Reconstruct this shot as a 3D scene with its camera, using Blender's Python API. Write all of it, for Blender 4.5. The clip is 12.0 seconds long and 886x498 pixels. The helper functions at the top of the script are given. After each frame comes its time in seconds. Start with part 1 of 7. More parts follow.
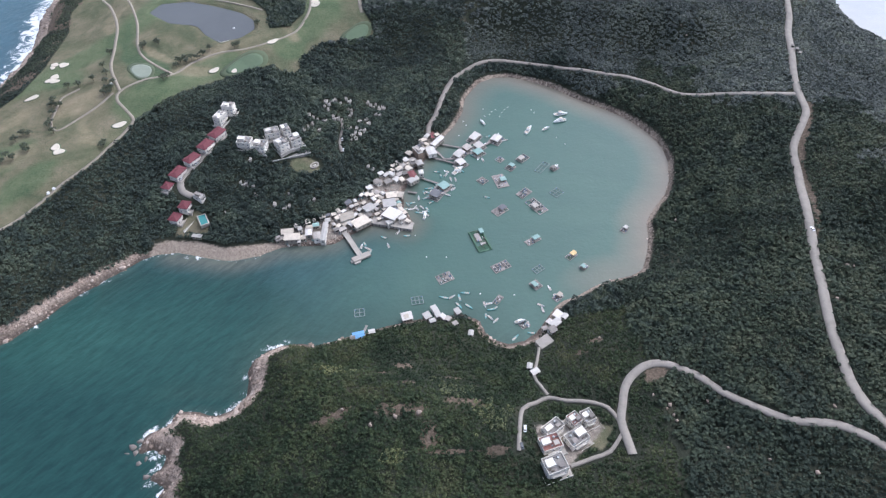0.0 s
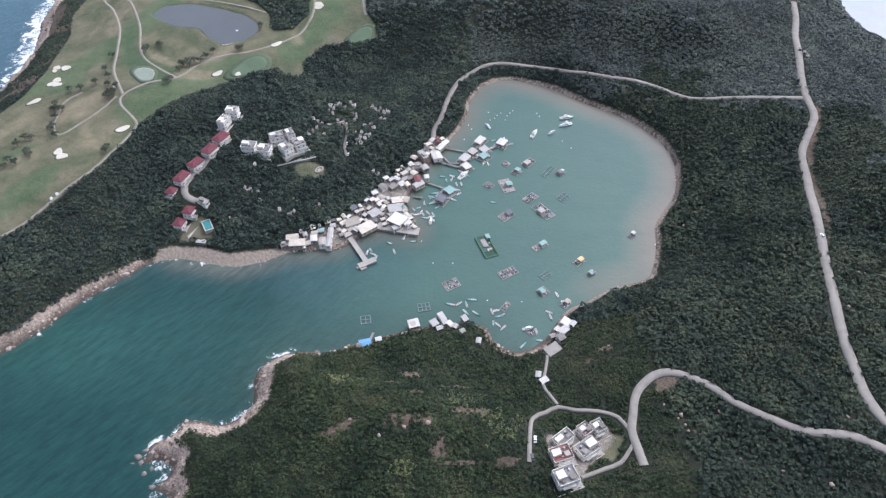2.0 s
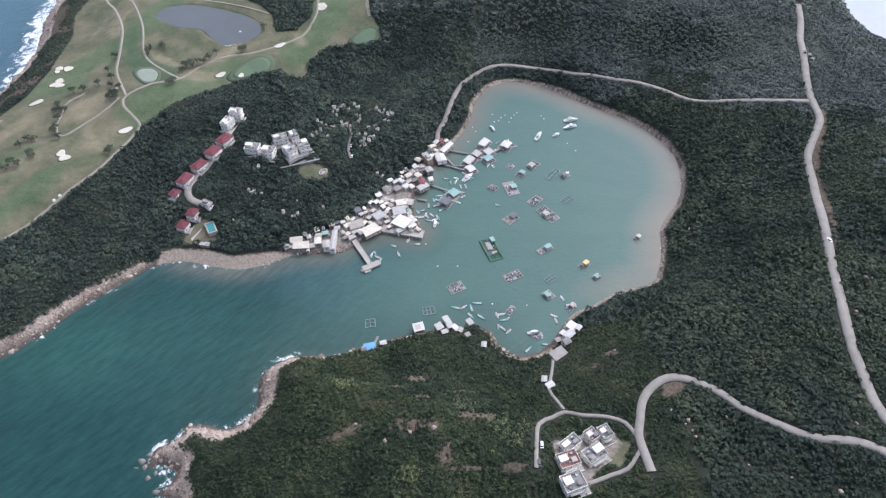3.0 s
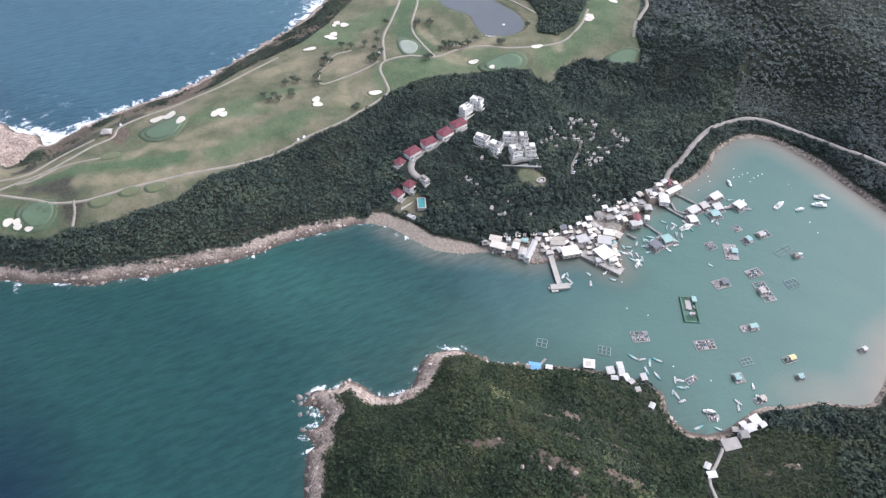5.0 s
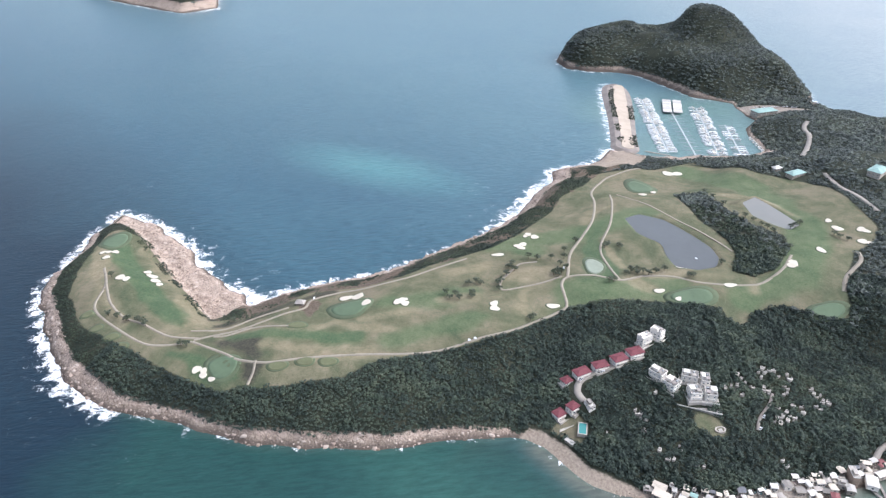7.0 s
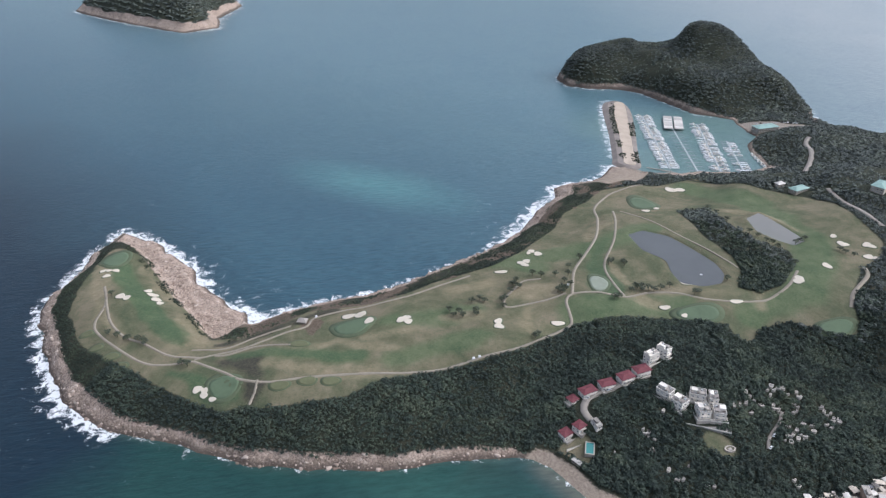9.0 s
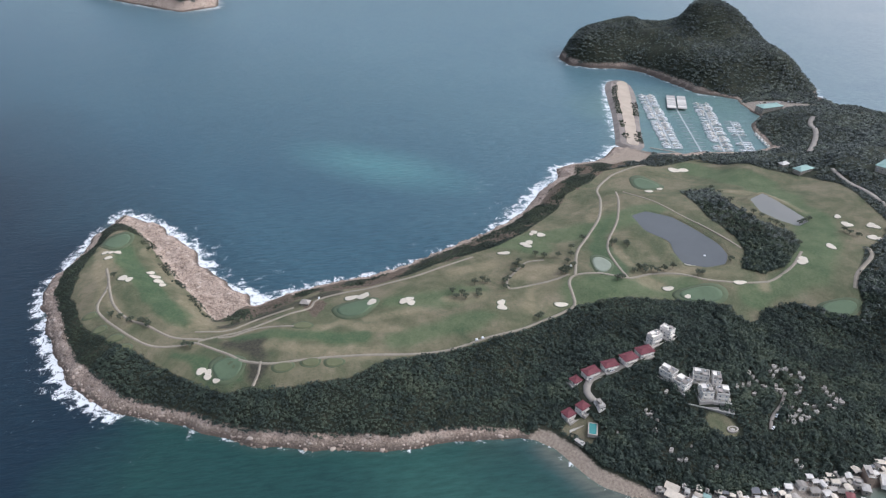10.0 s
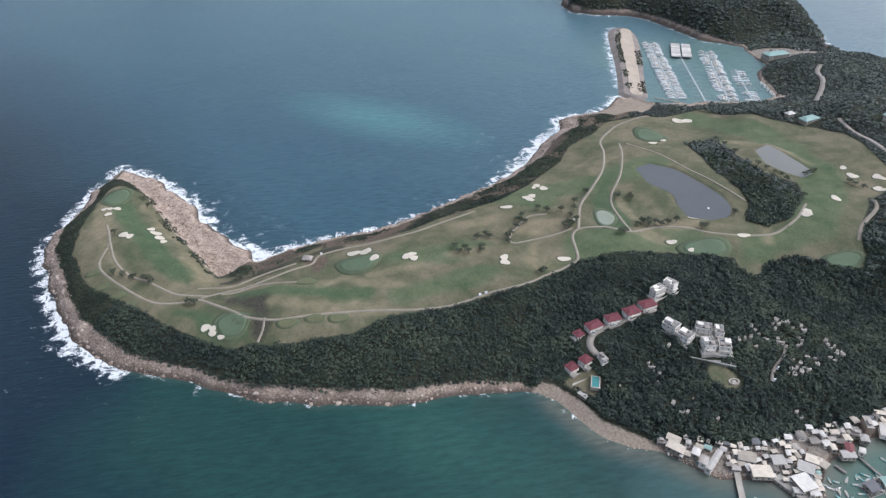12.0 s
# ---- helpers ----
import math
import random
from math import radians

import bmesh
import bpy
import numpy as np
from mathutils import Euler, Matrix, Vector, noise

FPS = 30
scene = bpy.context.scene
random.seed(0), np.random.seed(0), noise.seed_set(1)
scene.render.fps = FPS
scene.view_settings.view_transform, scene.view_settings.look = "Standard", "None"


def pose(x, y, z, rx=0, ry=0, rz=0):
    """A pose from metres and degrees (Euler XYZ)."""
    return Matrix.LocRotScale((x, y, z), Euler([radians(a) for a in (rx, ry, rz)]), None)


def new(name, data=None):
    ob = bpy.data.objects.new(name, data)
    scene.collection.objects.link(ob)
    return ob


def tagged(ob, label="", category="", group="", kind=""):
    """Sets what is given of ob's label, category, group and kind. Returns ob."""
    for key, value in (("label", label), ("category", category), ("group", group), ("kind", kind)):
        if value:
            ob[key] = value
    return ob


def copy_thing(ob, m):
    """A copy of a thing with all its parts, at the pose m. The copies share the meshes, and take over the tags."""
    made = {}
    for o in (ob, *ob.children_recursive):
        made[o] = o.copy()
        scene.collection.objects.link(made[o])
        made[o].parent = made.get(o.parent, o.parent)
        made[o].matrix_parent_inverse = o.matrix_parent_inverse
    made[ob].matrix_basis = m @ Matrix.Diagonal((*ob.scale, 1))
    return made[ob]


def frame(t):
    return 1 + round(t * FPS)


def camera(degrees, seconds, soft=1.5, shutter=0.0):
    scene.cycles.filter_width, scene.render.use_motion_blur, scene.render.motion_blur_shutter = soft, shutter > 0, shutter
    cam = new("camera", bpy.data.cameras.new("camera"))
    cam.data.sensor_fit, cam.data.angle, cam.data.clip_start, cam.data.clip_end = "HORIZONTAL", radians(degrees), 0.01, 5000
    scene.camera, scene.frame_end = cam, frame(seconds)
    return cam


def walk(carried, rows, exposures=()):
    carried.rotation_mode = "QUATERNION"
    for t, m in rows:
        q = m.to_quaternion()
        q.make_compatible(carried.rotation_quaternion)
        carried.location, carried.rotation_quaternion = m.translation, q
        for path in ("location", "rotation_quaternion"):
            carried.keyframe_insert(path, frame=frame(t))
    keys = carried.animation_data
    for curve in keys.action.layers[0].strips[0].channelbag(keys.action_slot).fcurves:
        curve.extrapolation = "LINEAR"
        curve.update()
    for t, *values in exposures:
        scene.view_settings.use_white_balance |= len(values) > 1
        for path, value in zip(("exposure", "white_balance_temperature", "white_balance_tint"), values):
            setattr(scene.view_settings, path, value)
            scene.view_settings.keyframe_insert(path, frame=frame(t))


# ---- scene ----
cam = camera(65.52, 12.0, 1.3)
# seconds, x, y, z, tilt from straight down, roll, yaw
PATH = [
    (0.0, 0.00, -0.00, 400.00, 43.42, -0.56, 0.00),
    (0.5, -1.40, 1.83, 400.23, 43.38, -0.53, -0.03),
    (1.0, -2.80, 3.65, 400.46, 43.35, -0.51, -0.05),
    (1.5, -4.23, 5.46, 400.68, 43.32, -0.49, -0.08),
    (2.0, -5.79, 7.19, 400.90, 43.30, -0.45, -0.12),
    (2.5, -7.60, 8.90, 401.03, 43.28, -0.37, -0.18),
    (3.4, -12.00, 12.10, 401.00, 43.28, -0.15, -0.15),
    (4.0, -15.00, 14.20, 400.80, 43.29, 0.00, 0.00),
    (4.3, -16.61, 15.23, 400.58, 43.31, 0.12, 1.45),
    (4.5, -17.45, 16.55, 400.35, 43.37, 0.43, 6.24),
    (4.7, -18.25, 17.99, 400.09, 43.47, 0.67, 12.45),
    (5.0, -19.31, 20.29, 399.71, 43.50, 0.94, 22.11),
    (5.2, -19.89, 21.87, 399.55, 43.56, 1.16, 28.67),
    (5.5, -20.52, 24.18, 399.58, 43.67, 1.40, 38.59),
    (6.0, -20.87, 27.71, 400.57, 43.80, 1.14, 39.84),
    (6.3, -21.55, 29.82, 401.12, 44.74, 0.84, 40.02),
    (6.5, -22.09, 31.07, 401.44, 47.86, 0.71, 40.16),
    (6.8, -22.89, 32.60, 401.80, 55.16, -0.17, 40.34),
    (7.0, -23.41, 33.39, 401.93, 59.85, -0.29, 40.23),
    (7.2, -23.94, 34.05, 401.97, 64.39, -0.36, 40.11),
    (7.5, -24.80, 34.40, 401.80, 65.50, -0.40, 40.10),
    (7.9, -25.80, 34.60, 401.20, 64.80, -0.45, 40.15),
    (8.4, -27.10, 34.70, 400.20, 62.30, -0.50, 40.20),
    (8.8, -28.14, 34.70, 399.29, 61.26, -0.52, 40.22),
    (9.0, -28.68, 34.73, 399.06, 61.31, -0.52, 40.21),
    (9.5, -30.05, 34.87, 398.65, 59.96, -0.60, 40.28),
    (10.0, -31.56, 35.21, 398.56, 59.70, -0.66, 40.30),
    (10.5, -33.04, 35.55, 398.69, 59.03, -0.71, 40.35),
    (10.7, -33.63, 35.70, 398.79, 57.26, -0.80, 40.43),
    (11.0, -34.50, 35.96, 398.98, 55.55, -0.89, 40.51),
    (11.5, -35.90, 36.40, 399.33, 55.60, -0.94, 40.56),
    (12.0, -37.21, 36.90, 399.69, 55.63, -1.02, 40.27),
]
walk(cam, [(t, pose(x, y, z, tilt, 0, yaw) @ pose(0, 0, 0, 0, 0, roll)) for t, x, y, z, tilt, roll, yaw in PATH],
     exposures=[(0, 0.68, 5640, 14), (2.5, 0.71, 5640, 14), (4.5, 0.8, 5680, 14), (5.5, 1.07, 5780, 13), (7.2, 1.05, 5850, 12), (9.0, 0.44, 5850, 12), (12.0, 0.42, 5850, 11)])

# ---- light ----
SUN_AZIMUTH, SUN_HEIGHT = 50, 50
world = bpy.data.worlds.new("sky")
scene.world = world
world.use_nodes = True
wt = world.node_tree
sky = wt.nodes.new("ShaderNodeTexSky")
sky.sky_type, sky.sun_disc = "NISHITA", False
sky.sun_elevation, sky.sun_rotation = radians(SUN_HEIGHT), radians(SUN_AZIMUTH)
sky.air_density, sky.dust_density, sky.ozone_density = 1.0, 3.5, 1.0
# below the horizon the same haze goes on
coords, parts, upward, joined = (wt.nodes.new(k) for k in ("ShaderNodeTexCoord", "ShaderNodeSeparateXYZ", "ShaderNodeMath", "ShaderNodeCombineXYZ"))
upward.operation = "ABSOLUTE"
wt.links.new(coords.outputs["Generated"], parts.inputs[0])
wt.links.new(parts.outputs[0], joined.inputs[0])
wt.links.new(parts.outputs[1], joined.inputs[1])
wt.links.new(parts.outputs[2], upward.inputs[0])
wt.links.new(upward.outputs[0], joined.inputs[2])
wt.links.new(joined.outputs[0], sky.inputs[0])
# thin overcast: the sky's blue is half washed out
veil = wt.nodes.new("ShaderNodeHueSaturation")
veil.inputs["Saturation"].default_value = 0.5
wt.links.new(sky.outputs[0], veil.inputs["Color"])
wt.links.new(veil.outputs[0], wt.nodes["Background"].inputs[0])
wt.nodes["Background"].inputs[1].default_value = 0.15
sun = new("sun", bpy.data.lights.new("sun", "SUN"))
sun.data.energy, sun.data.angle, sun.data.color = 1.2, radians(70), (1.0, 0.96, 0.9)
sun.matrix_world = pose(0, 0, 600, 90 - SUN_HEIGHT, 0, 180 - SUN_AZIMUTH)


# ---- materials ----
class Shade:
    """A node material under construction."""

    def __init__(self, name):
        self.material = bpy.data.materials.new(name)
        self.material.use_nodes = True
        self.tree = self.material.node_tree
        self.surface = self.tree.nodes["Principled BSDF"]
        self.space = self.add("ShaderNodeTexCoord").outputs["Object"]

    def add(self, kind, **values):
        n = self.tree.nodes.new(kind)
        for key, value in values.items():
            setattr(n, key, value)
        return n

    def wire(self, socket, value):
        if isinstance(value, bpy.types.NodeSocket):
            self.tree.links.new(value, socket)
        else:
            socket.default_value = (*value, 1) if isinstance(value, tuple) and len(value) == 3 and socket.type == "RGBA" else value

    def noise(self, scale, detail=4, rough=0.6, warp=0.0):
        n = self.add("ShaderNodeTexNoise")
        self.wire(n.inputs["Vector"], self.space)
        for key, value in (("Scale", scale), ("Detail", detail), ("Roughness", rough), ("Distortion", warp)):
            n.inputs[key].default_value = value
        return n.outputs["Fac"]

    def cells(self, scale, feature="F1"):
        n = self.add("ShaderNodeTexVoronoi", feature=feature)
        self.wire(n.inputs["Vector"], self.space)
        n.inputs["Scale"].default_value = scale
        return n.outputs["Distance"]

    def math(self, operation, a, b=0.0, clamp=False):
        n = self.add("ShaderNodeMath", operation=operation, use_clamp=clamp)
        self.wire(n.inputs[0], a)
        self.wire(n.inputs[1], b)
        return n.outputs[0]

    def span(self, value, low, high, to_low=0.0, to_high=1.0):
        n = self.add("ShaderNodeMapRange", interpolation_type="SMOOTHSTEP")
        self.wire(n.inputs[0], value)
        for k, v in enumerate((low, high, to_low, to_high)):
            n.inputs[k + 1].default_value = v
        return n.outputs[0]

    def ramp(self, value, *stops):
        n = self.add("ShaderNodeValToRGB")
        self.wire(n.inputs[0], value)
        while len(n.color_ramp.elements) < len(stops):
            n.color_ramp.elements.new(0.5)
        for e, (place, colour) in zip(n.color_ramp.elements, stops):
            e.position, e.color = place, (*colour, 1)
        return n.outputs[0]

    def mix(self, factor, a, b, blend="MIX"):
        n = self.add("ShaderNodeMix", data_type="RGBA", blend_type=blend)
        self.wire(n.inputs["Factor"], factor)
        self.wire(n.inputs[6], a)
        self.wire(n.inputs[7], b)
        return n.outputs[2]

    def stored(self, name, colour=False):
        n = self.add("ShaderNodeAttribute", attribute_name=name)
        return n.outputs["Color" if colour else "Fac"]

    def each(self):
        return self.add("ShaderNodeObjectInfo").outputs["Random"]

    def island(self):
        return self.add("ShaderNodeNewGeometry").outputs["Random Per Island"]

    def done(self, colour, rough=0.8, bump=None, strength=0.5, reach=0.1, metal=0.0, gloss=0.5):
        self.wire(self.surface.inputs["Base Color"], colour)
        self.wire(self.surface.inputs["Roughness"], rough)
        self.surface.inputs["Metallic"].default_value = metal
        self.surface.inputs["Specular IOR Level"].default_value = gloss
        if bump is not None:
            n = self.add("ShaderNodeBump")
            n.inputs["Strength"].default_value, n.inputs["Distance"].default_value = strength, reach
            self.wire(n.inputs["Height"], bump)
            self.wire(self.surface.inputs["Normal"], n.outputs[0])
        return self.material


def worn(name, colour, rough=0.8, grain=3.0, spread=0.35, metal=0.0, random_by_object=0.0):
    """A plain painted, poured or woven surface: grain and broad stains round one colour."""
    s = Shade(name)
    dark, light = tuple(c * (1 - spread) for c in colour), tuple(min(c * (1 + spread * 0.6), 0.95) for c in colour)
    fine, broad = s.noise(grain, 5, 0.7), s.noise(grain * 0.12, 3, 0.6, 0.5)
    tone = s.math("ADD", s.math("MULTIPLY", fine, 0.45), s.math("MULTIPLY", broad, 0.55))
    out = s.ramp(tone, (0.3, dark), (0.52, colour), (0.72, light))
    if random_by_object:
        shift = s.span(s.each(), 0, 1, 1 - random_by_object, 1 + random_by_object * 0.5)
        out = s.mix(1.0, out, s.math("ADD", shift, 0.0), "MULTIPLY")
    return s.done(out, rough, fine, 0.3, 0.03, metal)


def ground_material():
    s = Shade("ground")
    wide, mid, fine, grit = s.noise(0.016, 6, 0.65, 0.8), s.noise(0.06, 5), s.noise(0.5, 5, 0.7), s.noise(2.5, 4, 0.7)
    soil = s.ramp(mid, (0.3, (0.024, 0.028, 0.02)), (0.55, (0.036, 0.041, 0.027)), (0.75, (0.066, 0.06, 0.04)))
    turf = s.ramp(s.math("ADD", s.math("MULTIPLY", wide, 0.65), s.math("MULTIPLY", mid, 0.35)),
                  (0.36, (0.066, 0.084, 0.046)), (0.43, (0.09, 0.102, 0.057)), (0.49, (0.13, 0.124, 0.075)), (0.54, (0.162, 0.145, 0.092)), (0.62, (0.21, 0.176, 0.122)))
    tuft = s.noise(0.11, 6, 0.72, 1.2)
    turf = s.mix(s.span(tuft, 0.5, 0.72, 0.0, 0.5), turf, (0.1, 0.105, 0.062))
    lush = s.ramp(s.math("ADD", s.math("MULTIPLY", mid, 0.6), s.math("MULTIPLY", fine, 0.4)), (0.35, (0.055, 0.098, 0.046)), (0.5, (0.08, 0.124, 0.06)), (0.65, (0.12, 0.152, 0.078)))
    speck = s.noise(0.28, 8, 0.8, 0.5)
    turf = s.mix(s.span(speck, 0.5, 0.66, 0.0, 0.55), turf, (0.082, 0.086, 0.052))
    turf = s.mix(s.span(speck, 0.32, 0.44, 0.4, 0.0), turf, (0.25, 0.225, 0.15))
    turf = s.mix(s.span(s.stored("fairway"), -7.0, 7.0, 0.0, 0.75), turf, lush)
    dry = s.ramp(s.math("ADD", s.math("MULTIPLY", mid, 0.5), s.math("MULTIPLY", speck, 0.5)), (0.36, (0.13, 0.12, 0.07)), (0.5, (0.23, 0.195, 0.125)), (0.64, (0.33, 0.275, 0.19)))
    turf = s.mix(s.span(s.stored("dry"), -4.0, 5.0, 0.0, 0.8), turf, dry)
    rich = s.ramp(s.math("ADD", s.math("MULTIPLY", mid, 0.5), s.math("MULTIPLY", speck, 0.5)), (0.38, (0.042, 0.078, 0.04)), (0.5, (0.062, 0.104, 0.052)), (0.64, (0.095, 0.13, 0.066)))
    turf = s.mix(s.span(s.stored("lush"), -3.0, 3.5, 0.0, 0.85), turf, rich)
    clump = s.noise(0.2, 7, 0.75, 2.5)
    turf = s.mix(s.span(clump, 0.54, 0.64, 0.0, 0.45), turf, (0.062, 0.082, 0.043))
    turf = s.mix(s.span(fine, 0.35, 0.7, 0.0, 0.25), turf, (0.17, 0.165, 0.1))
    ridge = s.noise(0.16, 6, 0.7, 2.2)
    crack = s.math("ABSOLUTE", s.math("SUBTRACT", ridge, 0.5))
    rock = s.ramp(s.math("ADD", s.math("MULTIPLY", fine, 0.6), s.math("MULTIPLY", mid, 0.4)),
                  (0.3, (0.12, 0.09, 0.07)), (0.44, (0.32, 0.245, 0.195)), (0.56, (0.46, 0.36, 0.29)), (0.7, (0.56, 0.47, 0.4)))
    rock = s.mix(s.span(crack, 0.0, 0.035, 0.8, 0.0), rock, (0.085, 0.065, 0.05))
    rock = s.mix(s.span(ridge, 0.52, 0.7, 0.0, 0.45), rock, (0.6, 0.52, 0.45))
    wet = s.span(s.math("ADD", s.stored("inland"), s.math("MULTIPLY", fine, 3.0)), 1.0, 6.0, 0.85, 0.0)
    rock = s.mix(wet, rock, (0.07, 0.055, 0.045))
    sand = s.ramp(s.math("ADD", s.math("MULTIPLY", fine, 0.6), s.math("MULTIPLY", grit, 0.4)), (0.34, (0.17, 0.135, 0.105)), (0.5, (0.29, 0.235, 0.185)), (0.66, (0.42, 0.35, 0.285)))
    paving = s.ramp(s.math("ADD", s.math("MULTIPLY", fine, 0.5), s.math("MULTIPLY", grit, 0.5)), (0.36, (0.13, 0.108, 0.088)), (0.5, (0.25, 0.215, 0.18)), (0.64, (0.4, 0.35, 0.3)))
    scar = s.ramp(fine, (0.35, (0.07, 0.054, 0.04)), (0.65, (0.18, 0.138, 0.102)))
    wobble = s.math("MULTIPLY", s.math("SUBTRACT", fine, 0.5), 5.0)

    def zone(name, soft=1.2):
        return s.span(s.math("ADD", s.stored(name), wobble), -soft, soft)

    turf = s.mix(s.span(s.stored("heath"), -4.0, 4.0), turf, s.ramp(fine, (0.35, (0.042, 0.043, 0.032)), (0.7, (0.095, 0.085, 0.062))))
    out = s.mix(zone("golf"), soil, turf)
    out = s.mix(zone("scar"), out, scar)
    out = s.mix(zone("paved"), out, paving)
    out = s.mix(zone("rock"), out, rock)
    out = s.mix(zone("beach"), out, sand)
    relief = s.math("ADD", grit, s.math("MULTIPLY", s.math("ADD", fine, s.math("MULTIPLY", crack, 3.0)), 2.0))
    return s.done(out, 0.9, relief, 0.6, 0.35, gloss=0.2)


def sea_material():
    s = Shade("sea_water")
    out = s.stored("tint", True)
    drift = s.noise(0.006, 4, 0.6, 1.5)
    out = s.mix(s.span(drift, 0.35, 0.7, 0.0, 0.35), out, s.mix(1.0, out, (0.62, 0.72, 0.82), "MULTIPLY"))
    chop, ripple, swell = s.noise(0.35, 3, 0.6), s.noise(1.2, 3, 0.6), s.noise(0.05, 3, 0.5)
    stretch = s.add("ShaderNodeMapping")
    stretch.vector_type = "TEXTURE"
    stretch.inputs["Rotation"].default_value = (0, 0, radians(48))
    stretch.inputs["Scale"].default_value = (16.0, 4.2, 1.0)
    s.wire(stretch.inputs["Vector"], s.space)
    streaks = s.add("ShaderNodeTexNoise")
    s.wire(streaks.inputs["Vector"], stretch.outputs[0])
    streaks.inputs["Scale"].default_value, streaks.inputs["Detail"].default_value, streaks.inputs["Roughness"].default_value = 1.0, 5, 0.7
    streak = streaks.outputs["Fac"]
    calm = s.stored("calm")
    out = s.mix(s.mix(calm, s.span(streak, 0.3, 0.7), (0.45, 0.45, 0.45)), s.mix(1.0, out, (0.75, 0.78, 0.8), "MULTIPLY"), s.mix(1.0, out, (1.3, 1.25, 1.22), "MULTIPLY"))
    foam_grain = s.noise(0.09, 6, 0.72, 0.6)
    lace = s.noise(0.55, 5, 0.75, 1.2)
    reach = s.math("ADD", s.math("MULTIPLY", foam_grain, 0.65), s.math("MULTIPLY", lace, 0.35))
    foam = s.span(s.math("ADD", s.stored("surf"), s.math("SUBTRACT", s.span(reach, 0.36, 0.64), 1.0)), 0.0, 0.22)
    out = s.mix(foam, out, (0.72, 0.74, 0.75))
    rough = s.math("ADD", s.math("MULTIPLY", foam, 0.6), 0.28)
    waves = s.math("ADD", s.math("ADD", chop, s.math("MULTIPLY", ripple, 0.3)), s.math("ADD", s.math("MULTIPLY", swell, 2.0), s.math("MULTIPLY", streak, s.span(calm, 0.0, 1.0, 3.0, 0.4))))
    s.surface.inputs["IOR"].default_value = 1.33
    return s.done(out, rough, waves, 0.45, 0.4)


def foliage(name, stops, patch=0.03, gloss=0.75):
    """Waxy leaves: tone by stand and by thicket, a little by leaf, and pale dry or fresh patches."""
    s = Shade(name)
    pick, leaf = s.island(), s.noise(1.6, 5, 0.75)
    thicket, stand = s.span(s.noise(patch * 2.6, 4, 0.6, 0.6), 0.3, 0.7), s.span(s.noise(patch * 0.4, 4, 0.6, 1.0), 0.32, 0.68)
    tone = s.math("ADD", s.math("ADD", s.math("MULTIPLY", pick, 0.2), s.math("MULTIPLY", leaf, 0.2)), s.math("ADD", s.math("MULTIPLY", thicket, 0.3), s.math("MULTIPLY", stand, 0.3)))
    return s.done(s.ramp(tone, *stops), 0.65, s.noise(2.2, 6, 0.85), 1.0, 0.4, gloss=gloss)


GROUND = ground_material()
SEA = sea_material()
WOODS = foliage("broadleaf_canopy", [(0.25, (0.026, 0.037, 0.031)), (0.45, (0.041, 0.056, 0.045)), (0.62, (0.059, 0.078, 0.056)), (0.8, (0.094, 0.112, 0.073))], gloss=0.22)
SCRUB = foliage("hill_scrub", [(0.25, (0.021, 0.033, 0.02)), (0.45, (0.036, 0.052, 0.029)), (0.62, (0.056, 0.073, 0.035)), (0.8, (0.095, 0.098, 0.052))], gloss=0.1)
HEATH = foliage("dark_heath", [(0.25, (0.026, 0.037, 0.028)), (0.45, (0.04, 0.054, 0.038)), (0.62, (0.057, 0.072, 0.045)), (0.8, (0.088, 0.098, 0.06))], gloss=0.16)
# far hill scrub, paled and greyed: distance haze put into the leaf colours
HAZED_SCRUB = foliage("hazed_hill_scrub", [(0.25, (0.052, 0.063, 0.058)), (0.45, (0.076, 0.09, 0.08)), (0.62, (0.1, 0.116, 0.096)), (0.8, (0.14, 0.155, 0.118))], gloss=0.3)
FRESH = foliage("fresh_scrub", [(0.25, (0.06, 0.075, 0.028)), (0.45, (0.095, 0.11, 0.036)), (0.62, (0.135, 0.145, 0.045)), (0.8, (0.19, 0.185, 0.07))])
ROAD = worn("pale_road_concrete", (0.26, 0.232, 0.2), 0.85, 1.2, 0.3)
PATH_GREY = worn("cart_path_concrete", (0.265, 0.23, 0.18), 0.85, 1.2, 0.25)
BOULDER = worn("coast_granite", (0.33, 0.26, 0.21), 0.85, 0.8, 0.5)


def rock_material():
    """Weathered granite blocks, each with its own tone."""
    s = Shade("shore_granite")
    tone = s.math("ADD", s.math("MULTIPLY", s.island(), 0.5), s.math("MULTIPLY", s.noise(0.7, 6, 0.75), 0.5))
    out = s.ramp(tone, (0.2, (0.09, 0.07, 0.055)), (0.36, (0.25, 0.19, 0.15)), (0.58, (0.42, 0.33, 0.27)), (0.8, (0.54, 0.45, 0.38)))
    return s.done(out, 0.85, s.noise(1.5, 6, 0.8), 0.9, 0.4, gloss=0.25)


SHORE_ROCK = rock_material()
POND_WATER = worn("pond_water", (0.088, 0.092, 0.09), 0.25, 0.05, 0.15)
POND_SILT = worn("silty_pond_water", (0.17, 0.165, 0.145), 0.3, 0.05, 0.15)
BUNKER_SAND = worn("bunker_sand", (0.56, 0.5, 0.41), 0.9, 0.8, 0.12)
COLLAR_TURF = worn("fairway_collar_turf", (0.082, 0.104, 0.056), 0.9, 0.25, 0.3)
TEE_TURF = worn("mown_tee_turf", (0.115, 0.122, 0.062), 0.9, 0.4, 0.25)
PALE_GREEN = worn("sanded_green_turf", (0.23, 0.255, 0.2), 0.9, 0.3, 0.2)
GREEN_TURF = worn("putting_green_turf", (0.092, 0.13, 0.074), 0.85, 0.3, 0.2)


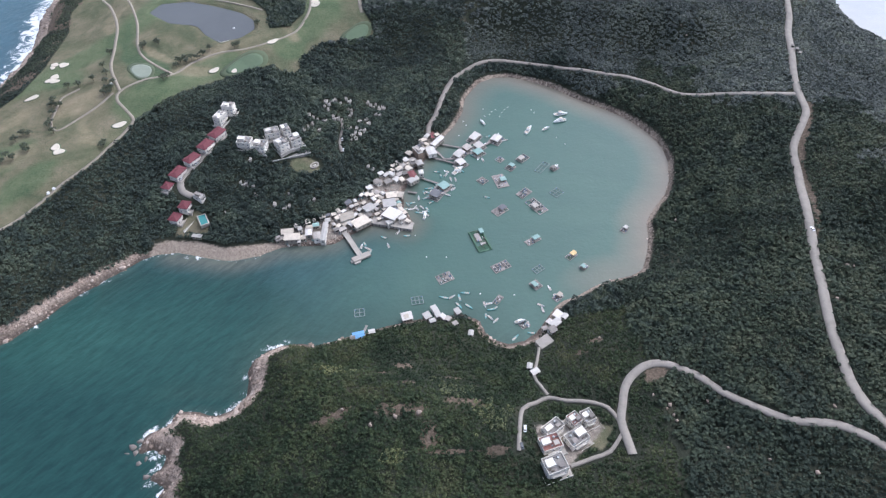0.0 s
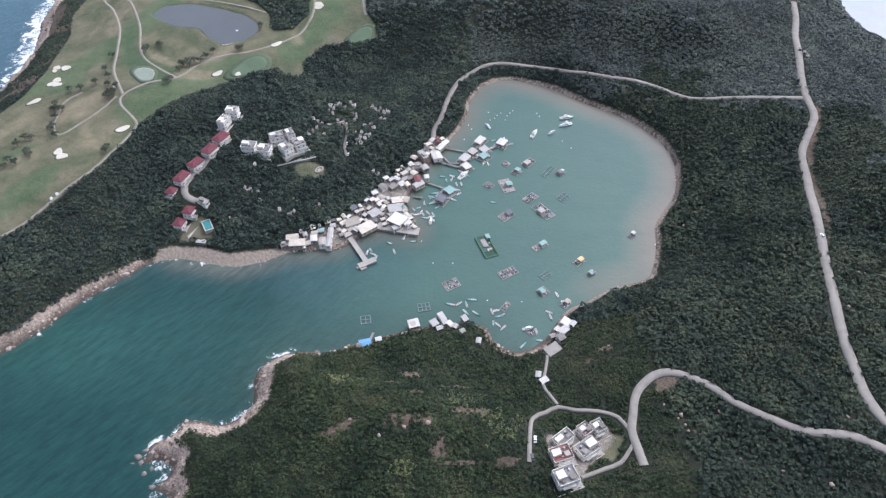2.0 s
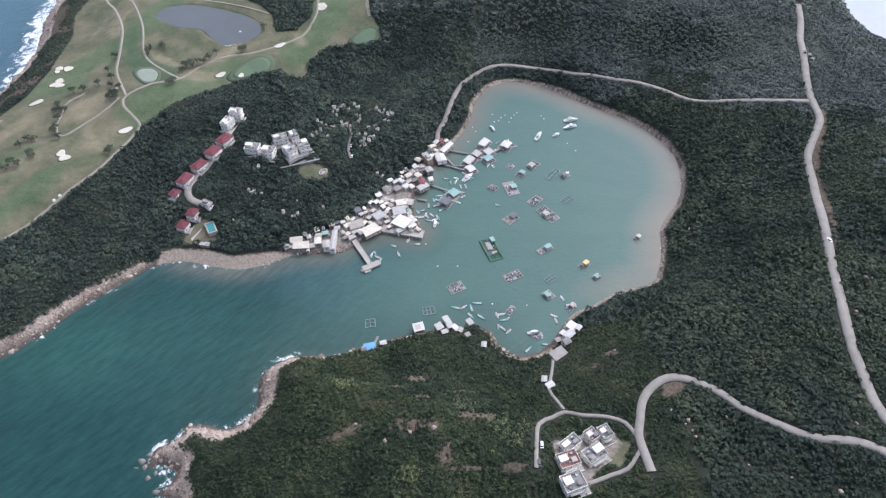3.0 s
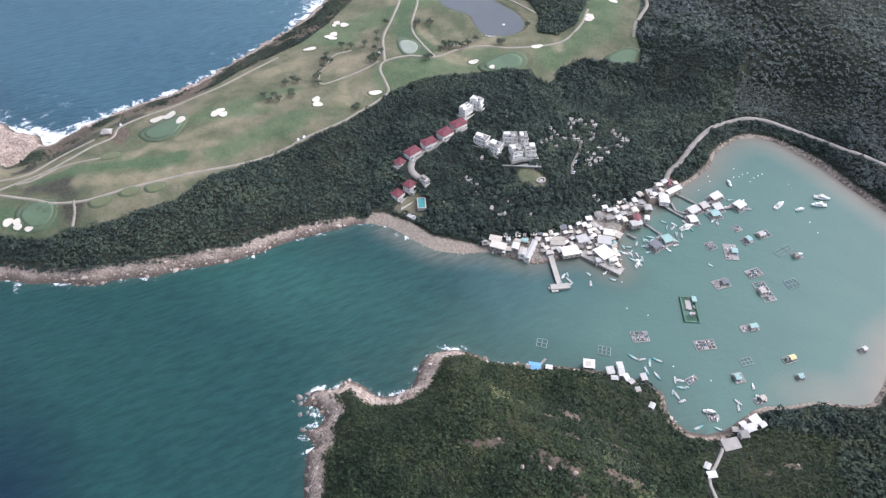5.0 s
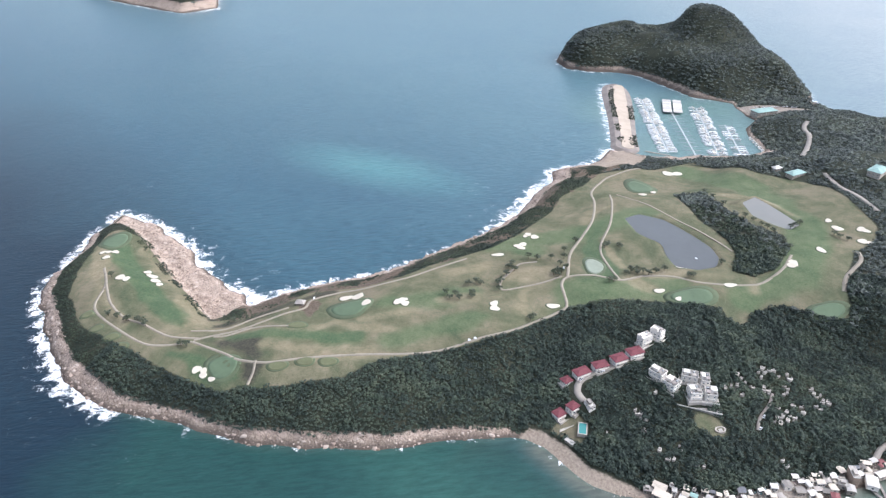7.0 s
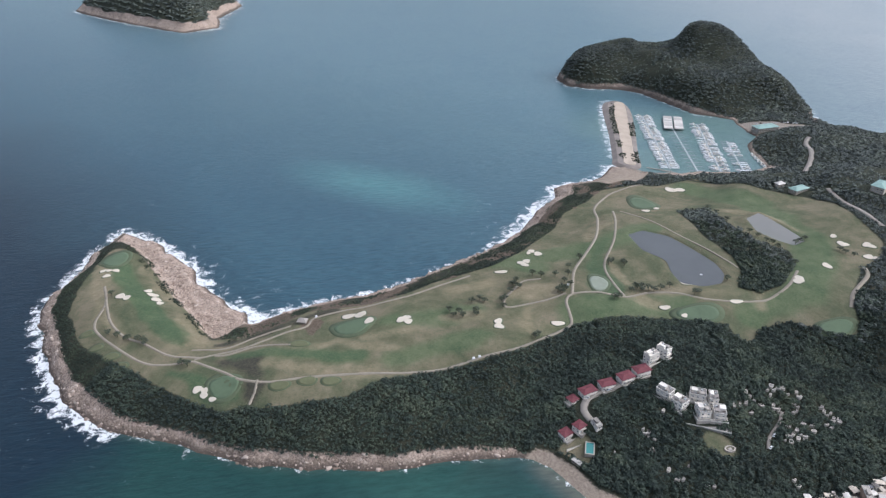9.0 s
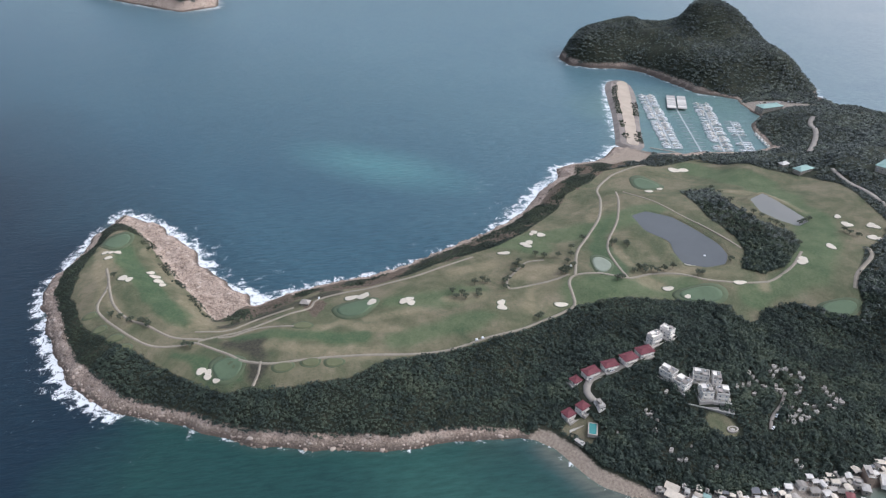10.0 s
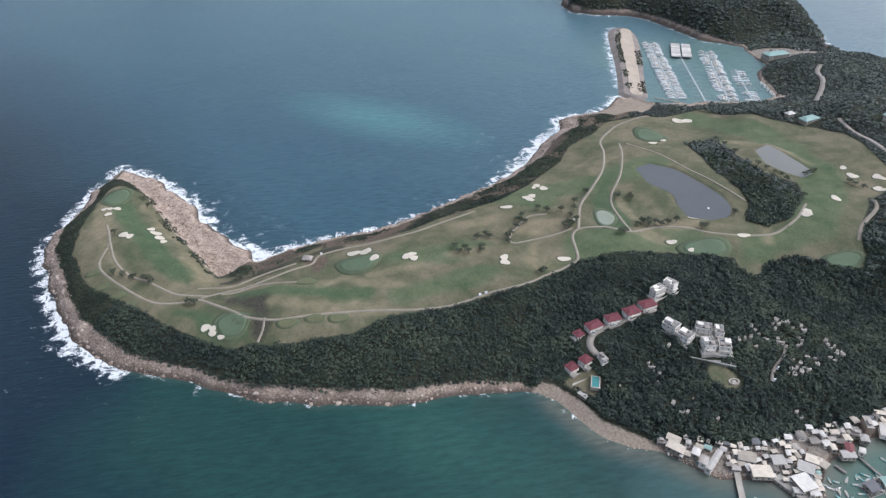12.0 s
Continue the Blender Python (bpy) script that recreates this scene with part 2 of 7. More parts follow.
# ---- plan ----
# plan of the shoreline, leg by leg, in metres
SHORE_HEADLAND = [
    (-170, 176), (-167, 183), (-178, 189), (-173, 194), (-172, 203), (-184, 208), (-191, 206), (-189, 216), (-182, 221),
    (-176, 225), (-174, 232), (-163, 232), (-149, 228), (-138, 234), (-130, 244), (-130, 255), (-132, 264), (-130, 273),
    (-123, 280), (-114, 285), (-102, 286), (-90, 285), (-78, 288), (-69, 291), (-59, 293), (-49, 297), (-35, 301),
    (-23, 305), (-2, 308), (14, 311), (25, 306), (29, 295), (35, 289), (46, 284), (58, 285), (66, 290), (73, 302)]
SHORE_BAY = [
    (84, 318), (90, 323), (102, 328), (114, 336), (130, 343), (146, 347), (156, 354), (164, 374), (168, 390), (170, 406),
    (177, 419), (193, 440), (201, 459), (206, 486), (205, 505), (199, 524), (185, 546), (171, 560), (151, 575), (131, 590),
    (115, 605), (93, 618), (70, 627), (53, 625), (37, 615), (22, 587), (19, 563), (10, 540), (-4, 518)]
SHORE_VILLAGE = [
    (-14, 495), (-22, 484), (-31, 468), (-34, 455), (-37, 444), (-34, 426), (-26, 407), (-29, 401), (-44, 404), (-56, 408),
    (-67, 403), (-78, 396), (-89, 387), (-106, 384), (-129, 382), (-146, 374), (-163, 369), (-176, 370), (-195, 374),
    (-214, 377), (-227, 376), (-239, 371), (-247, 361), (-256, 353), (-266, 344), (-276, 336), (-285, 325), (-295, 309),
    (-307, 297)]
SHORE_SLOPE = [
    (-321, 286), (-339, 273), (-353, 257), (-373, 246), (-391, 232), (-415, 224), (-434, 216), (-453, 212), (-475, 200),
    (-492, 191), (-511, 181), (-542, 177), (-560, 176), (-584, 175), (-607, 181), (-636, 189), (-656, 195), (-683, 201),
    (-715, 212), (-738, 228), (-753, 243), (-764, 264), (-789, 291), (-811, 316), (-821, 335), (-835, 353), (-841, 367),
    (-825, 374), (-797, 374), (-765, 377), (-723, 371), (-692, 370), (-665, 360), (-637, 352), (-611, 352), (-587, 350),
    (-567, 353), (-552, 346)]
SHORE_COVE = [
    (-543, 349), (-536, 376), (-523, 403), (-510, 430), (-491, 454), (-479, 484), (-469, 519), (-460, 558), (-452, 590),
    (-449, 619), (-450, 655), (-455, 700), (-469, 753), (-470, 798), (-491, 831), (-480, 852), (-465, 875), (-458, 911),
    (-468, 959)]
SHORE_MARINA = [
    (-415, 972), (-378, 988), (-356, 1020), (-322, 1042), (-296, 1062), (-280, 1101), (-300, 1124), (-322, 1153),
    (-339, 1189), (-340, 1234), (-358, 1246), (-389, 1279), (-402, 1301), (-427, 1298), (-477, 1292), (-548, 1327),
    (-609, 1354), (-660, 1355), (-706, 1320), (-753, 1309), (-772, 1317), (-805, 1349), (-828, 1410), (-800, 1500),
    (-720, 1580), (-600, 1640), (-480, 1610), (-380, 1520), (-310, 1440)]
SHORE_FAR = [
    (-283, 1363), (-291, 1405), (-254, 1367), (-227, 1368), (-187, 1345), (-176, 1365), (-50, 1410), (100, 1350),
    (250, 1150), (350, 950), (430, 830), (466, 759), (460, 726), (470, 688), (483, 664), (600, 600), (860, 500),
    (1000, 200), (1000, -250), (-60, -250), (-90, 60), (-150, 140)]
MOLE = [
    (-485, 991), (-540, 1083), (-591, 1160), (-628, 1218), (-639, 1256), (-617, 1273), (-575, 1237), (-516, 1139),
    (-463, 1041), (-429, 982)]
ISLET = [
    (-2530, 1086), (-2300, 1078), (-2048, 1092), (-1908, 1110), (-1890, 1215), (-2025, 1305), (-2150, 1480), (-2300, 1560),
    (-2450, 1600), (-2600, 1480), (-2620, 1300)]
LAND = SHORE_HEADLAND + SHORE_BAY + SHORE_VILLAGE + SHORE_SLOPE + SHORE_COVE + SHORE_MARINA + SHORE_FAR

# spot heights of the ground: x, y, z
HILLS_WEST = [(-710, 265, 27), (-640, 265, 31), (-560, 262, 30), (-457, 238, 30), (-545, 318, 19), (-430, 300, 36),
    (-395, 405, 38), (-313, 444, 42), (-350, 340, 36), (-480, 400, 28), (-280, 560, 43), (-290, 680, 42), (-210, 642, 42),
    (-200, 735, 44), (-117, 718, 48), (-89, 735, 47), (-400, 560, 37), (-425, 700, 28), (-400, 850, 20), (-350, 930, 9), (-430, 940, 4),
    (-230, 940, 32), (-640, 330, 14), (-700, 330, 14)]
HILLS_VILLAGE = [(-205, 392, 7), (-215, 384, 13), (-205, 440, 24), (-195, 480, 30), (-198, 525, 36), (-150, 495, 26),
    (-100, 440, 15), (-150, 420, 15), (-60, 440, 7), (-55, 520, 16), (-120, 570, 30), (-30, 610, 20), (-10, 508, 5), (51, 640, 13),
    (-40, 420, 3), (-20, 450, 3), (-80, 400, 4), (-130, 390, 5)]
HILLS_EAST = [(180, 385, 14), (259, 354, 50), (319, 523, 41), (339, 593, 44), (380, 380, 70), (450, 450, 45), (400, 600, 30),
    (150, 735, 62), (260, 680, 58), (50, 810, 70), (-20, 720, 48), (250, 440, 36), (200, 600, 22), (700, 350, 60)]
HILLS_NEAR = [(-80, 230, 40), (-30, 205, 50), (30, 182, 46), (-125, 205, 26), (85, 207, 33), (111, 220, 36), (123, 239, 37),
    (209, 184, 58), (60, 255, 24), (50, 285, 6), (12, 275, 22), (-60, 270, 22), (320, 210, 72), (150, 150, 58), (0, 110, 55),
    (230, 265, 54), (160, 300, 36), (118, 322, 18), (90, 330, 8), (600, 0, 80)]
HILLS_FAR = [(-563, 1505, 123), (-705, 1460, 81), (-722, 1430, 69), (-664, 1478, 56), (-430, 1450, 64), (-630, 1455, 66), (-500, 1400, 60), (-640, 1385, 46), (-360, 1290, 5), (-300, 1340, 6), (-290, 1130, 6),
    (-234, 1130, 30), (-133, 1010, 50), (-90, 870, 50), (-50, 1120, 60), (120, 1000, 90), (-250, 1230, 26), (-180, 1300, 24), (-360, 1040, 8)]
SPOTS = HILLS_WEST + HILLS_VILLAGE + HILLS_EAST + HILLS_NEAR + HILLS_FAR


def value_noise(x, y, size, seed=0):
    """Smooth noise from -1 to 1 on a lattice of that size in metres."""
    u, v = np.asarray(x, float) / size, np.asarray(y, float) / size
    i, j = np.floor(u), np.floor(v)
    f, g = u - i, v - j
    f, g = f * f * (3 - 2 * f), g * g * (3 - 2 * g)

    def corner(a, b):
        h = np.sin(a * 127.1 + b * 311.7 + seed * 74.7) * 43758.5453
        return (h - np.floor(h)) * 2 - 1

    low = corner(i, j) * (1 - f) + corner(i + 1, j) * f
    return low * (1 - g) + (corner(i, j + 1) * (1 - f) + corner(i + 1, j + 1) * f) * g


def fractal(x, y, size, seed=0, octaves=4):
    return sum(value_noise(x, y, size / 2 ** k, seed + k) / 2 ** k for k in range(octaves)) / 2


def to_line(x, y, line, closed=False):
    """Distance from points to a line of plan points; for a closed one, positive inside and negative outside."""
    x, y = np.asarray(x, float), np.asarray(y, float)
    best, odd = np.full(x.shape, 1e12), np.zeros(x.shape, bool)
    ends = list(zip(line, line[1:] + line[:1])) if closed else list(zip(line, line[1:]))
    for (ax, ay), (bx, by) in ends:
        dx, dy = bx - ax, by - ay
        s = np.clip(((x - ax) * dx + (y - ay) * dy) / (dx * dx + dy * dy + 1e-9), 0, 1)
        best = np.minimum(best, (x - ax - s * dx) ** 2 + (y - ay - s * dy) ** 2)
        if closed and ay != by:
            odd ^= ((ay > y) != (by > y)) & (x < ax + (y - ay) * dx / dy)
    best = np.sqrt(best)
    return np.where(odd, best, -best) if closed else best


def shore(x, y):
    """Metres inland from the shoreline, negative out at sea."""
    return to_line(x, y, LAND, True)


def hills(x, y):
    total, weight = 0.0, 0.0
    for sx, sy, sz in SPOTS:
        w = 1 / (((x - sx) ** 2 + (y - sy) ** 2) / 900 + 0.35) ** 1.7
        total, weight = total + w * sz, weight + w
    return total / weight


def height(x, y, inland=None):
    """Height of the ground above the sea."""
    x, y = np.asarray(x, float), np.asarray(y, float)
    d = shore(x, y) if inland is None else inland
    ramp = 1 - np.exp(-np.maximum(d, 0) / 24)
    return np.where(d > 0, 0.4 + hills(x, y) * ramp, np.maximum(d * 0.3, -9) + 0.4)


# plan of roads, paths and surfaces, in metres
ROAD_RIDGE = [
    (375, 707), (366, 672), (352, 636), (339, 593), (330, 561), (324, 530), (321, 504), (313, 488), (300, 467), (292, 450),
    (285, 420), (271, 377), (263, 346), (259, 329), (253, 303), (245, 276), (240, 253), (238, 232), (236, 218), (237, 202),
    (243, 189), (262, 160), (262, 120)]
ROAD_BAY = [
    (323, 528), (292, 531), (269, 536), (247, 544), (230, 554), (218, 568), (205, 582), (185, 595), (159, 604), (127, 618),
    (100, 632), (71, 643), (53, 644), (38, 638), (20, 619), (8, 597), (-1, 568), (-6, 549), (-12, 536), (-13, 523)]
ROAD_LOWER = [
    (258, 150), (236, 175), (225, 183), (215, 188), (200, 190), (189, 193), (178, 203), (170, 213), (164, 221), (157, 232),
    (146, 240), (135, 244), (125, 242), (115, 234), (110, 226), (107, 216), (104, 205), (105, 194), (106, 182)]
LANE_HOUSES = [
    (103, 204), (98, 214), (87, 219), (74, 221), (64, 224), (56, 220), (47, 214), (43, 196), (41, 181)]
LANE_VALLEY = [
    (64, 227), (61, 236), (58, 246), (62, 261), (66, 279), (65, 287)]
LANE_GARDEN = [
    (103, 196), (94, 185), (84, 181), (70, 175)]
LANE_VILLAS = [
    (-195, 515), (-195, 499), (-200, 478), (-207, 463), (-216, 451), (-219, 438), (-215, 428), (-206, 424)]
LANE_GRAVES = [
    (-89, 485), (-92, 496), (-91, 515), (-93, 527)]
CART_SOUTH = [
    (-505, 260), (-486, 264), (-467, 268), (-450, 270), (-426, 281), (-407, 302), (-388, 322), (-367, 341), (-346, 359),
    (-327, 381), (-308, 411), (-289, 442), (-281, 475), (-276, 495), (-274, 506), (-283, 517), (-294, 529), (-295, 542),
    (-278, 559), (-254, 570), (-241, 594), (-220, 609), (-195, 616), (-173, 630), (-156, 645), (-147, 656), (-139, 685),
    (-140, 714)]
CART_NECK = [
    (-506, 262), (-500, 274), (-486, 296), (-480, 317), (-475, 338), (-468, 356), (-475, 372), (-464, 398), (-450, 415),
    (-427, 448), (-414, 484), (-400, 517)]
CART_POINT = [
    (-504, 267), (-510, 263), (-530, 250), (-563, 245), (-584, 240), (-616, 243), (-641, 252), (-677, 268)]
CART_LOOP = [
    (-505, 260), (-519, 243), (-536, 232), (-567, 228), (-610, 228), (-631, 234), (-652, 256), (-690, 273)]
CART_BANKSIDE = [
    (-520, 268), (-513, 276), (-500, 291), (-496, 320), (-482, 349)]
CART_SPUR = [
    (-496, 276), (-487, 284), (-477, 303), (-464, 314), (-450, 324)]
CART_TEE = [
    (-436, 277), (-428, 268), (-423, 258)]
CART_MOUND = [
    (-301, 540), (-308, 526), (-321, 507), (-334, 488), (-345, 501), (-348, 519), (-349, 539), (-337, 552)]
CART_NORTH = [
    (-296, 543), (-318, 585), (-328, 626), (-339, 668), (-366, 722), (-388, 755), (-401, 810), (-397, 842), (-385, 887)]
CART_POND = [
    (-254, 570), (-272, 583), (-293, 604), (-305, 627), (-318, 670), (-346, 728), (-365, 759)]
CART_BANK = [
    (-358, 764), (-314, 747), (-271, 726), (-240, 714), (-204, 698), (-190, 691)]
CART_EAST = [
    (-83, 682), (-87, 705), (-84, 747), (-90, 763)]
ROAD_CLUB = [
    (-173, 966), (-145, 927), (-122, 901), (-95, 869)]
ROAD_MARINA = [
    (-215, 1028), (-230, 1121), (-253, 1180), (-256, 1207)]
GOLF_A = [
    (-410, 262), (-429, 254), (-437, 243), (-458, 236), (-481, 230), (-512, 223), (-546, 221), (-599, 222), (-634, 229),
    (-667, 239), (-702, 265), (-749, 303), (-764, 323), (-744, 329), (-717, 331), (-663, 320), (-615, 311), (-564, 299),
    (-528, 291), (-517, 310), (-498, 349), (-491, 386), (-455, 421), (-432, 453), (-424, 487), (-406, 520), (-393, 552),
    (-388, 597), (-399, 680), (-413, 722), (-408, 769), (-420, 822), (-379, 892)]
GOLF_B = [
    (-346, 970), (-245, 935), (-191, 939), (-156, 925), (-123, 879), (-87, 830), (-81, 800), (-92, 762), (-87, 694),
    (-72, 667), (-70, 656), (-78, 650), (-104, 642), (-123, 638), (-139, 612), (-139, 598), (-142, 585), (-157, 592),
    (-165, 599), (-183, 589), (-212, 569), (-241, 547), (-261, 520), (-275, 503), (-277, 478), (-287, 440), (-306, 408),
    (-326, 379), (-349, 349), (-359, 333), (-364, 312), (-382, 292), (-400, 272)]
GOLF = GOLF_A + GOLF_B
COPSE = [
    (-303, 805), (-280, 837), (-237, 790), (-197, 762), (-160, 757), (-145, 726), (-144, 683), (-157, 660), (-177, 656),
    (-186, 688), (-202, 709), (-243, 736)]
POND = [
    (-311, 692), (-304, 711), (-276, 716), (-242, 704), (-212, 689), (-197, 673), (-193, 655), (-204, 638), (-223, 630),
    (-241, 645), (-256, 663), (-285, 670)]
POND_SMALL = [
    (-222, 811), (-216, 834), (-191, 821), (-162, 802), (-155, 795), (-160, 777), (-178, 778), (-202, 786)]
SLAB = [
    (-808, 341), (-765, 344), (-722, 337), (-654, 321), (-581, 304), (-533, 294), (-531, 307), (-547, 342), (-567, 353),
    (-585, 349), (-610, 352), (-636, 352), (-664, 359), (-691, 370), (-720, 370), (-764, 377), (-791, 371), (-823, 373),
    (-820, 359)]
BEACH = [
    (-233, 373), (-230, 384), (-220, 387), (-197, 386), (-173, 378), (-151, 382), (-129, 387), (-124, 381), (-145, 369),
    (-162, 364), (-194, 369), (-213, 373)]
VILLAGE = [
    (-129, 381), (-131, 394), (-104, 405), (-86, 416), (-67, 438), (-58, 457), (-42, 474), (-25, 498), (-12, 520),
    (4, 527), (4, 514), (-12, 485), (-24, 462), (-28, 444), (-18, 405), (-29, 395), (-55, 404), (-84, 383), (-106, 381)]
SPIT = [
    (-447, 848), (-458, 947), (-429, 982), (-408, 955), (-397, 895), (-419, 851)]
LAWN = [
    (-216, 391), (-215, 403), (-204, 414), (-194, 410), (-188, 393)]
GARDEN = [
    (47, 204), (67, 210), (93, 213), (99, 200), (85, 185), (77, 178), (72, 167), (56, 163), (51, 182)]
SCAR_ROAD = [
    (125, 239), (134, 242), (142, 239), (131, 231), (123, 230)]
CUT_EAST = [
    (327, 521), (331, 512), (320, 484), (307, 462), (295, 434), (283, 384), (273, 351), (266, 340), (276, 377), (288, 420),
    (298, 456)]
PLAZA = [
    (-65, 454), (-57, 458), (-37, 454), (-32, 446), (-43, 443), (-54, 445), (-60, 442)]
# sand bunkers and putting greens: x, y, half width, half depth
BUNKERS_POINT = [
    (-729, 290, 3.2, 8.2), (-726, 295, 2.8, 6), (-723, 301, 3.3, 7.4), (-712, 286, 3.3, 6.5), (-653, 272, 4.2, 6.3),
    (-645, 274, 3.7, 4.7), (-657, 302, 3.3, 10.2), (-645, 300, 4.9, 13.7), (-630, 296, 4.6, 7.8),
    (-619, 294, 3.2, 7.8), (-473, 243, 3.9, 3.4), (-464, 243, 3, 2.7), (-455, 245, 3, 2.2), (-467, 246, 2.5, 3.4)]
BUNKERS_MIDDLE = [
    (-449, 392, 6.1, 5.5), (-440, 398, 5.3, 6), (-421, 392, 3.9, 6.2), (-439, 401, 4, 6.1), (-397, 410, 4.2, 4.7),
    (-396, 416, 3.7, 3.8), (-390, 412, 4.1, 3.7), (-324, 461, 3.6, 4.7), (-319, 455, 4.1, 4.4), (-284, 498, 5.7, 3.1),
    (-378, 541, 5.8, 3.6), (-373, 570, 4.1, 3.8), (-371, 577, 4.2, 3.9), (-368, 569, 4.1, 3.8), (-380, 600, 3.1, 4.4),
    (-371, 599, 4.8, 4.2), (-380, 594, 2.4, 2.9), (-219, 583, 4.7, 3.3), (-200, 584, 3.1, 2.3)]
BUNKERS_NORTH = [
    (-220, 633, 6, 5.4), (-170, 632, 6.1, 3.3), (-352, 906, 7.2, 10.5), (-343, 914, 7.8, 7), (-333, 784, 4.8, 9.7),
    (-328, 804, 3.5, 9.8), (-185, 792, 5, 6.4), (-133, 699, 3.6, 6.2), (-136, 701, 2.6, 4.3), (-120, 742, 4, 6.6),
    (-132, 817, 3.3, 4.1), (-121, 804, 3.9, 5.4), (-117, 804, 3.4, 4), (-99, 815, 4.4, 4.9), (-94, 814, 3.8, 3.6),
    (-92, 790, 4.5, 5.3), (-85, 791, 3.3, 3.9), (-134, 695, 4.9, 4.3)]
GREENS = [
    (265, 728, 26, 16), (-457, 258, 13.3, 10.8), (-429, 378, 18.1, 12.2), (-285, 575, 9.5, 13.1),
    (-191, 595, 18.7, 10.3), (-752, 315, 12.2, 18.8), (-87, 654, 14.3, 8.3), (-352, 816, 15.9, 22.2)]
# houses: x, y, width, depth, turn
VILLAS = [
    (-196.7, 488.7, 13, 8.8, 61), (-203.5, 473.9, 12.4, 8.8, 64), (-213, 460.1, 12.4, 8, 58), (-222, 445.4, 12.9, 8.1, 67),
    (-228.3, 432.7, 6.9, 7.4, 72), (-211.2, 415.1, 8.3, 7.4, 78), (-217.4, 405.2, 8.5, 7.5, 74)]
WHITE_VILLAS = [
    (-196.6, 506.2, 11.3, 7.2, 70), (-191, 517.9, 6.8, 10.5, 81)]
TOWNHOUSES = [
    (-170.5, 477.6, 12.7, 9.5, -7), (-157.5, 476.3, 11.6, 10.9, -10), (-149.2, 491.4, 13, 9.5, 23), (-138.3, 496, 7, 11.6, 28),
    (-139.5, 478.7, 9.7, 11.9, 42), (-129.2, 485.4, 9.6, 12, 29)]
HAMLET = [
    (84, 206.1, 6.8, 7.7, 26), (75.8, 204.1, 6.6, 7.2, 34), (62.5, 198.5, 12, 6.9, 37), (75.4, 192.1, 12.1, 8.6, 32),
    (59.5, 187, 11.6, 8.7, 19), (60.1, 172.8, 12.1, 9.7, 20)]
POOL_AND_ANNEX = [
    (-195.1, 404, 5.5, 11.3, 28), (-200.5, 422.4, 5.1, 8.5, 63)]
WATERFRONT = [
    (-96, 394.1, 3.8, 20.4, -1), (-121.3, 387.8, 12.2, 5.8, 3), (-125.8, 394.1, 9.5, 5.6, 8), (-79.5, 411.2, 11.5, 8.3, 22),
    (-67.4, 405, 13.5, 9.3, 36), (-42, 413.6, 12.1, 12.6, 57), (-61.7, 421.4, 8.6, 7.6, 39), (-42.9, 437.4, 9.8, 6.6, 11),
    (-37.3, 437.8, 7.5, 6.4, -12), (-44.9, 427, 10.3, 7.8, 12), (-26, 463.2, 5.4, 9.8, 24), (-25.6, 457.3, 9.4, 5.8, 39),
    (-18.7, 466.8, 3.6, 4.7, 12), (-22, 491.3, 4.7, 11.1, 31), (-4.4, 511.1, 15.2, 4.7, 56), (-9.9, 496.2, 7.6, 10.3, 18),
    (-26, 481.7, 6.5, 6.6, 21), (-20.3, 479.7, 5.5, 6.2, 25), (-56.2, 452.7, 5.2, 5.5, 45), (-47.5, 454.5, 6, 4.9, 38),
    (-108.5, 393.3, 5, 7.5, 7), (-101.3, 389.3, 5, 7.3, 7)]
SOUTH_HUTS = [
    (-26.6, 307.4, 7.2, 5.8, 16), (-5.7, 312, 3.7, 10.7, 25), (-12, 307.9, 4.8, 4.6, 32), (-0.4, 306.7, 3.2, 5.3, 40),
    (10.1, 311.7, 3.6, 4.2, 35), (-60.3, 290.5, 7.7, 5.2, 14), (82.9, 306.3, 6.2, 6.4, 52), (79.6, 298.7, 7.7, 4.8, 41),
    (70, 282.3, 10.6, 6.4, 36), (77, 292.6, 4.9, 4.8, 30), (-26.8, 306.6, 3, 3.5, 19)]
RAFTS_WIDE = [
    (30.1, 387.1, 11.4, 23.3, 19), (1.1, 347.7, 11.9, 8.9, 28), (45, 358.8, 14.2, 8, 30), (70.5, 443.9, 12.5, 7.7, 44),
    (48.3, 422.3, 12.6, 8.5, 41), (79.7, 427.3, 9.6, 19, 36), (51.1, 459.9, 10.2, 17, 17), (72.7, 386.8, 13.1, 5.7, 35),
    (70.3, 339.7, 6.8, 8.1, 35), (101.3, 369.3, 9, 5.2, 42), (85.6, 327.3, 7.6, 5.1, 46)]
RAFTS_SMALL = [
    (-19.6, 325.6, 8.6, 7.1, 10), (-61.9, 314.5, 7.1, 7, 8), (73.8, 355.8, 8.5, 5.6, 38), (73.3, 491.1, 11.3, 7.7, 45),
    (89.7, 478.1, 15.7, 6.2, 53), (98.7, 444.3, 9.7, 8.3, 42), (35.4, 460.5, 7.4, 7.8, 45), (61.3, 478.1, 8, 7.2, 51),
    (52.6, 489.6, 6.5, 6.3, 47), (100.6, 476.8, 7.3, 5.7, 40), (58.3, 302.3, 6.6, 5.9, 32), (148.6, 397.9, 6.4, 4.2, 45),
    (40.8, 325.5, 8.7, 4.1, 54), (109.7, 357.6, 6.1, 4.7, 42)]
FLOAT_HUTS = [
    (-6.2, 441.4, 7.5, 7.1, 59), (1.1, 452, 7.5, 7.9, 43), (15.6, 495.5, 10, 6.2, 54), (16.5, 484, 6.5, 7.8, 37),
    (30.6, 520.8, 10.3, 5.8, 57), (50.8, 518, 9, 7.4, 59), (34, 507.2, 7.4, 6.2, 42), (32.8, 498.6, 7.3, 6.8, 42),
    (23, 504.4, 6.6, 5.8, 49)]
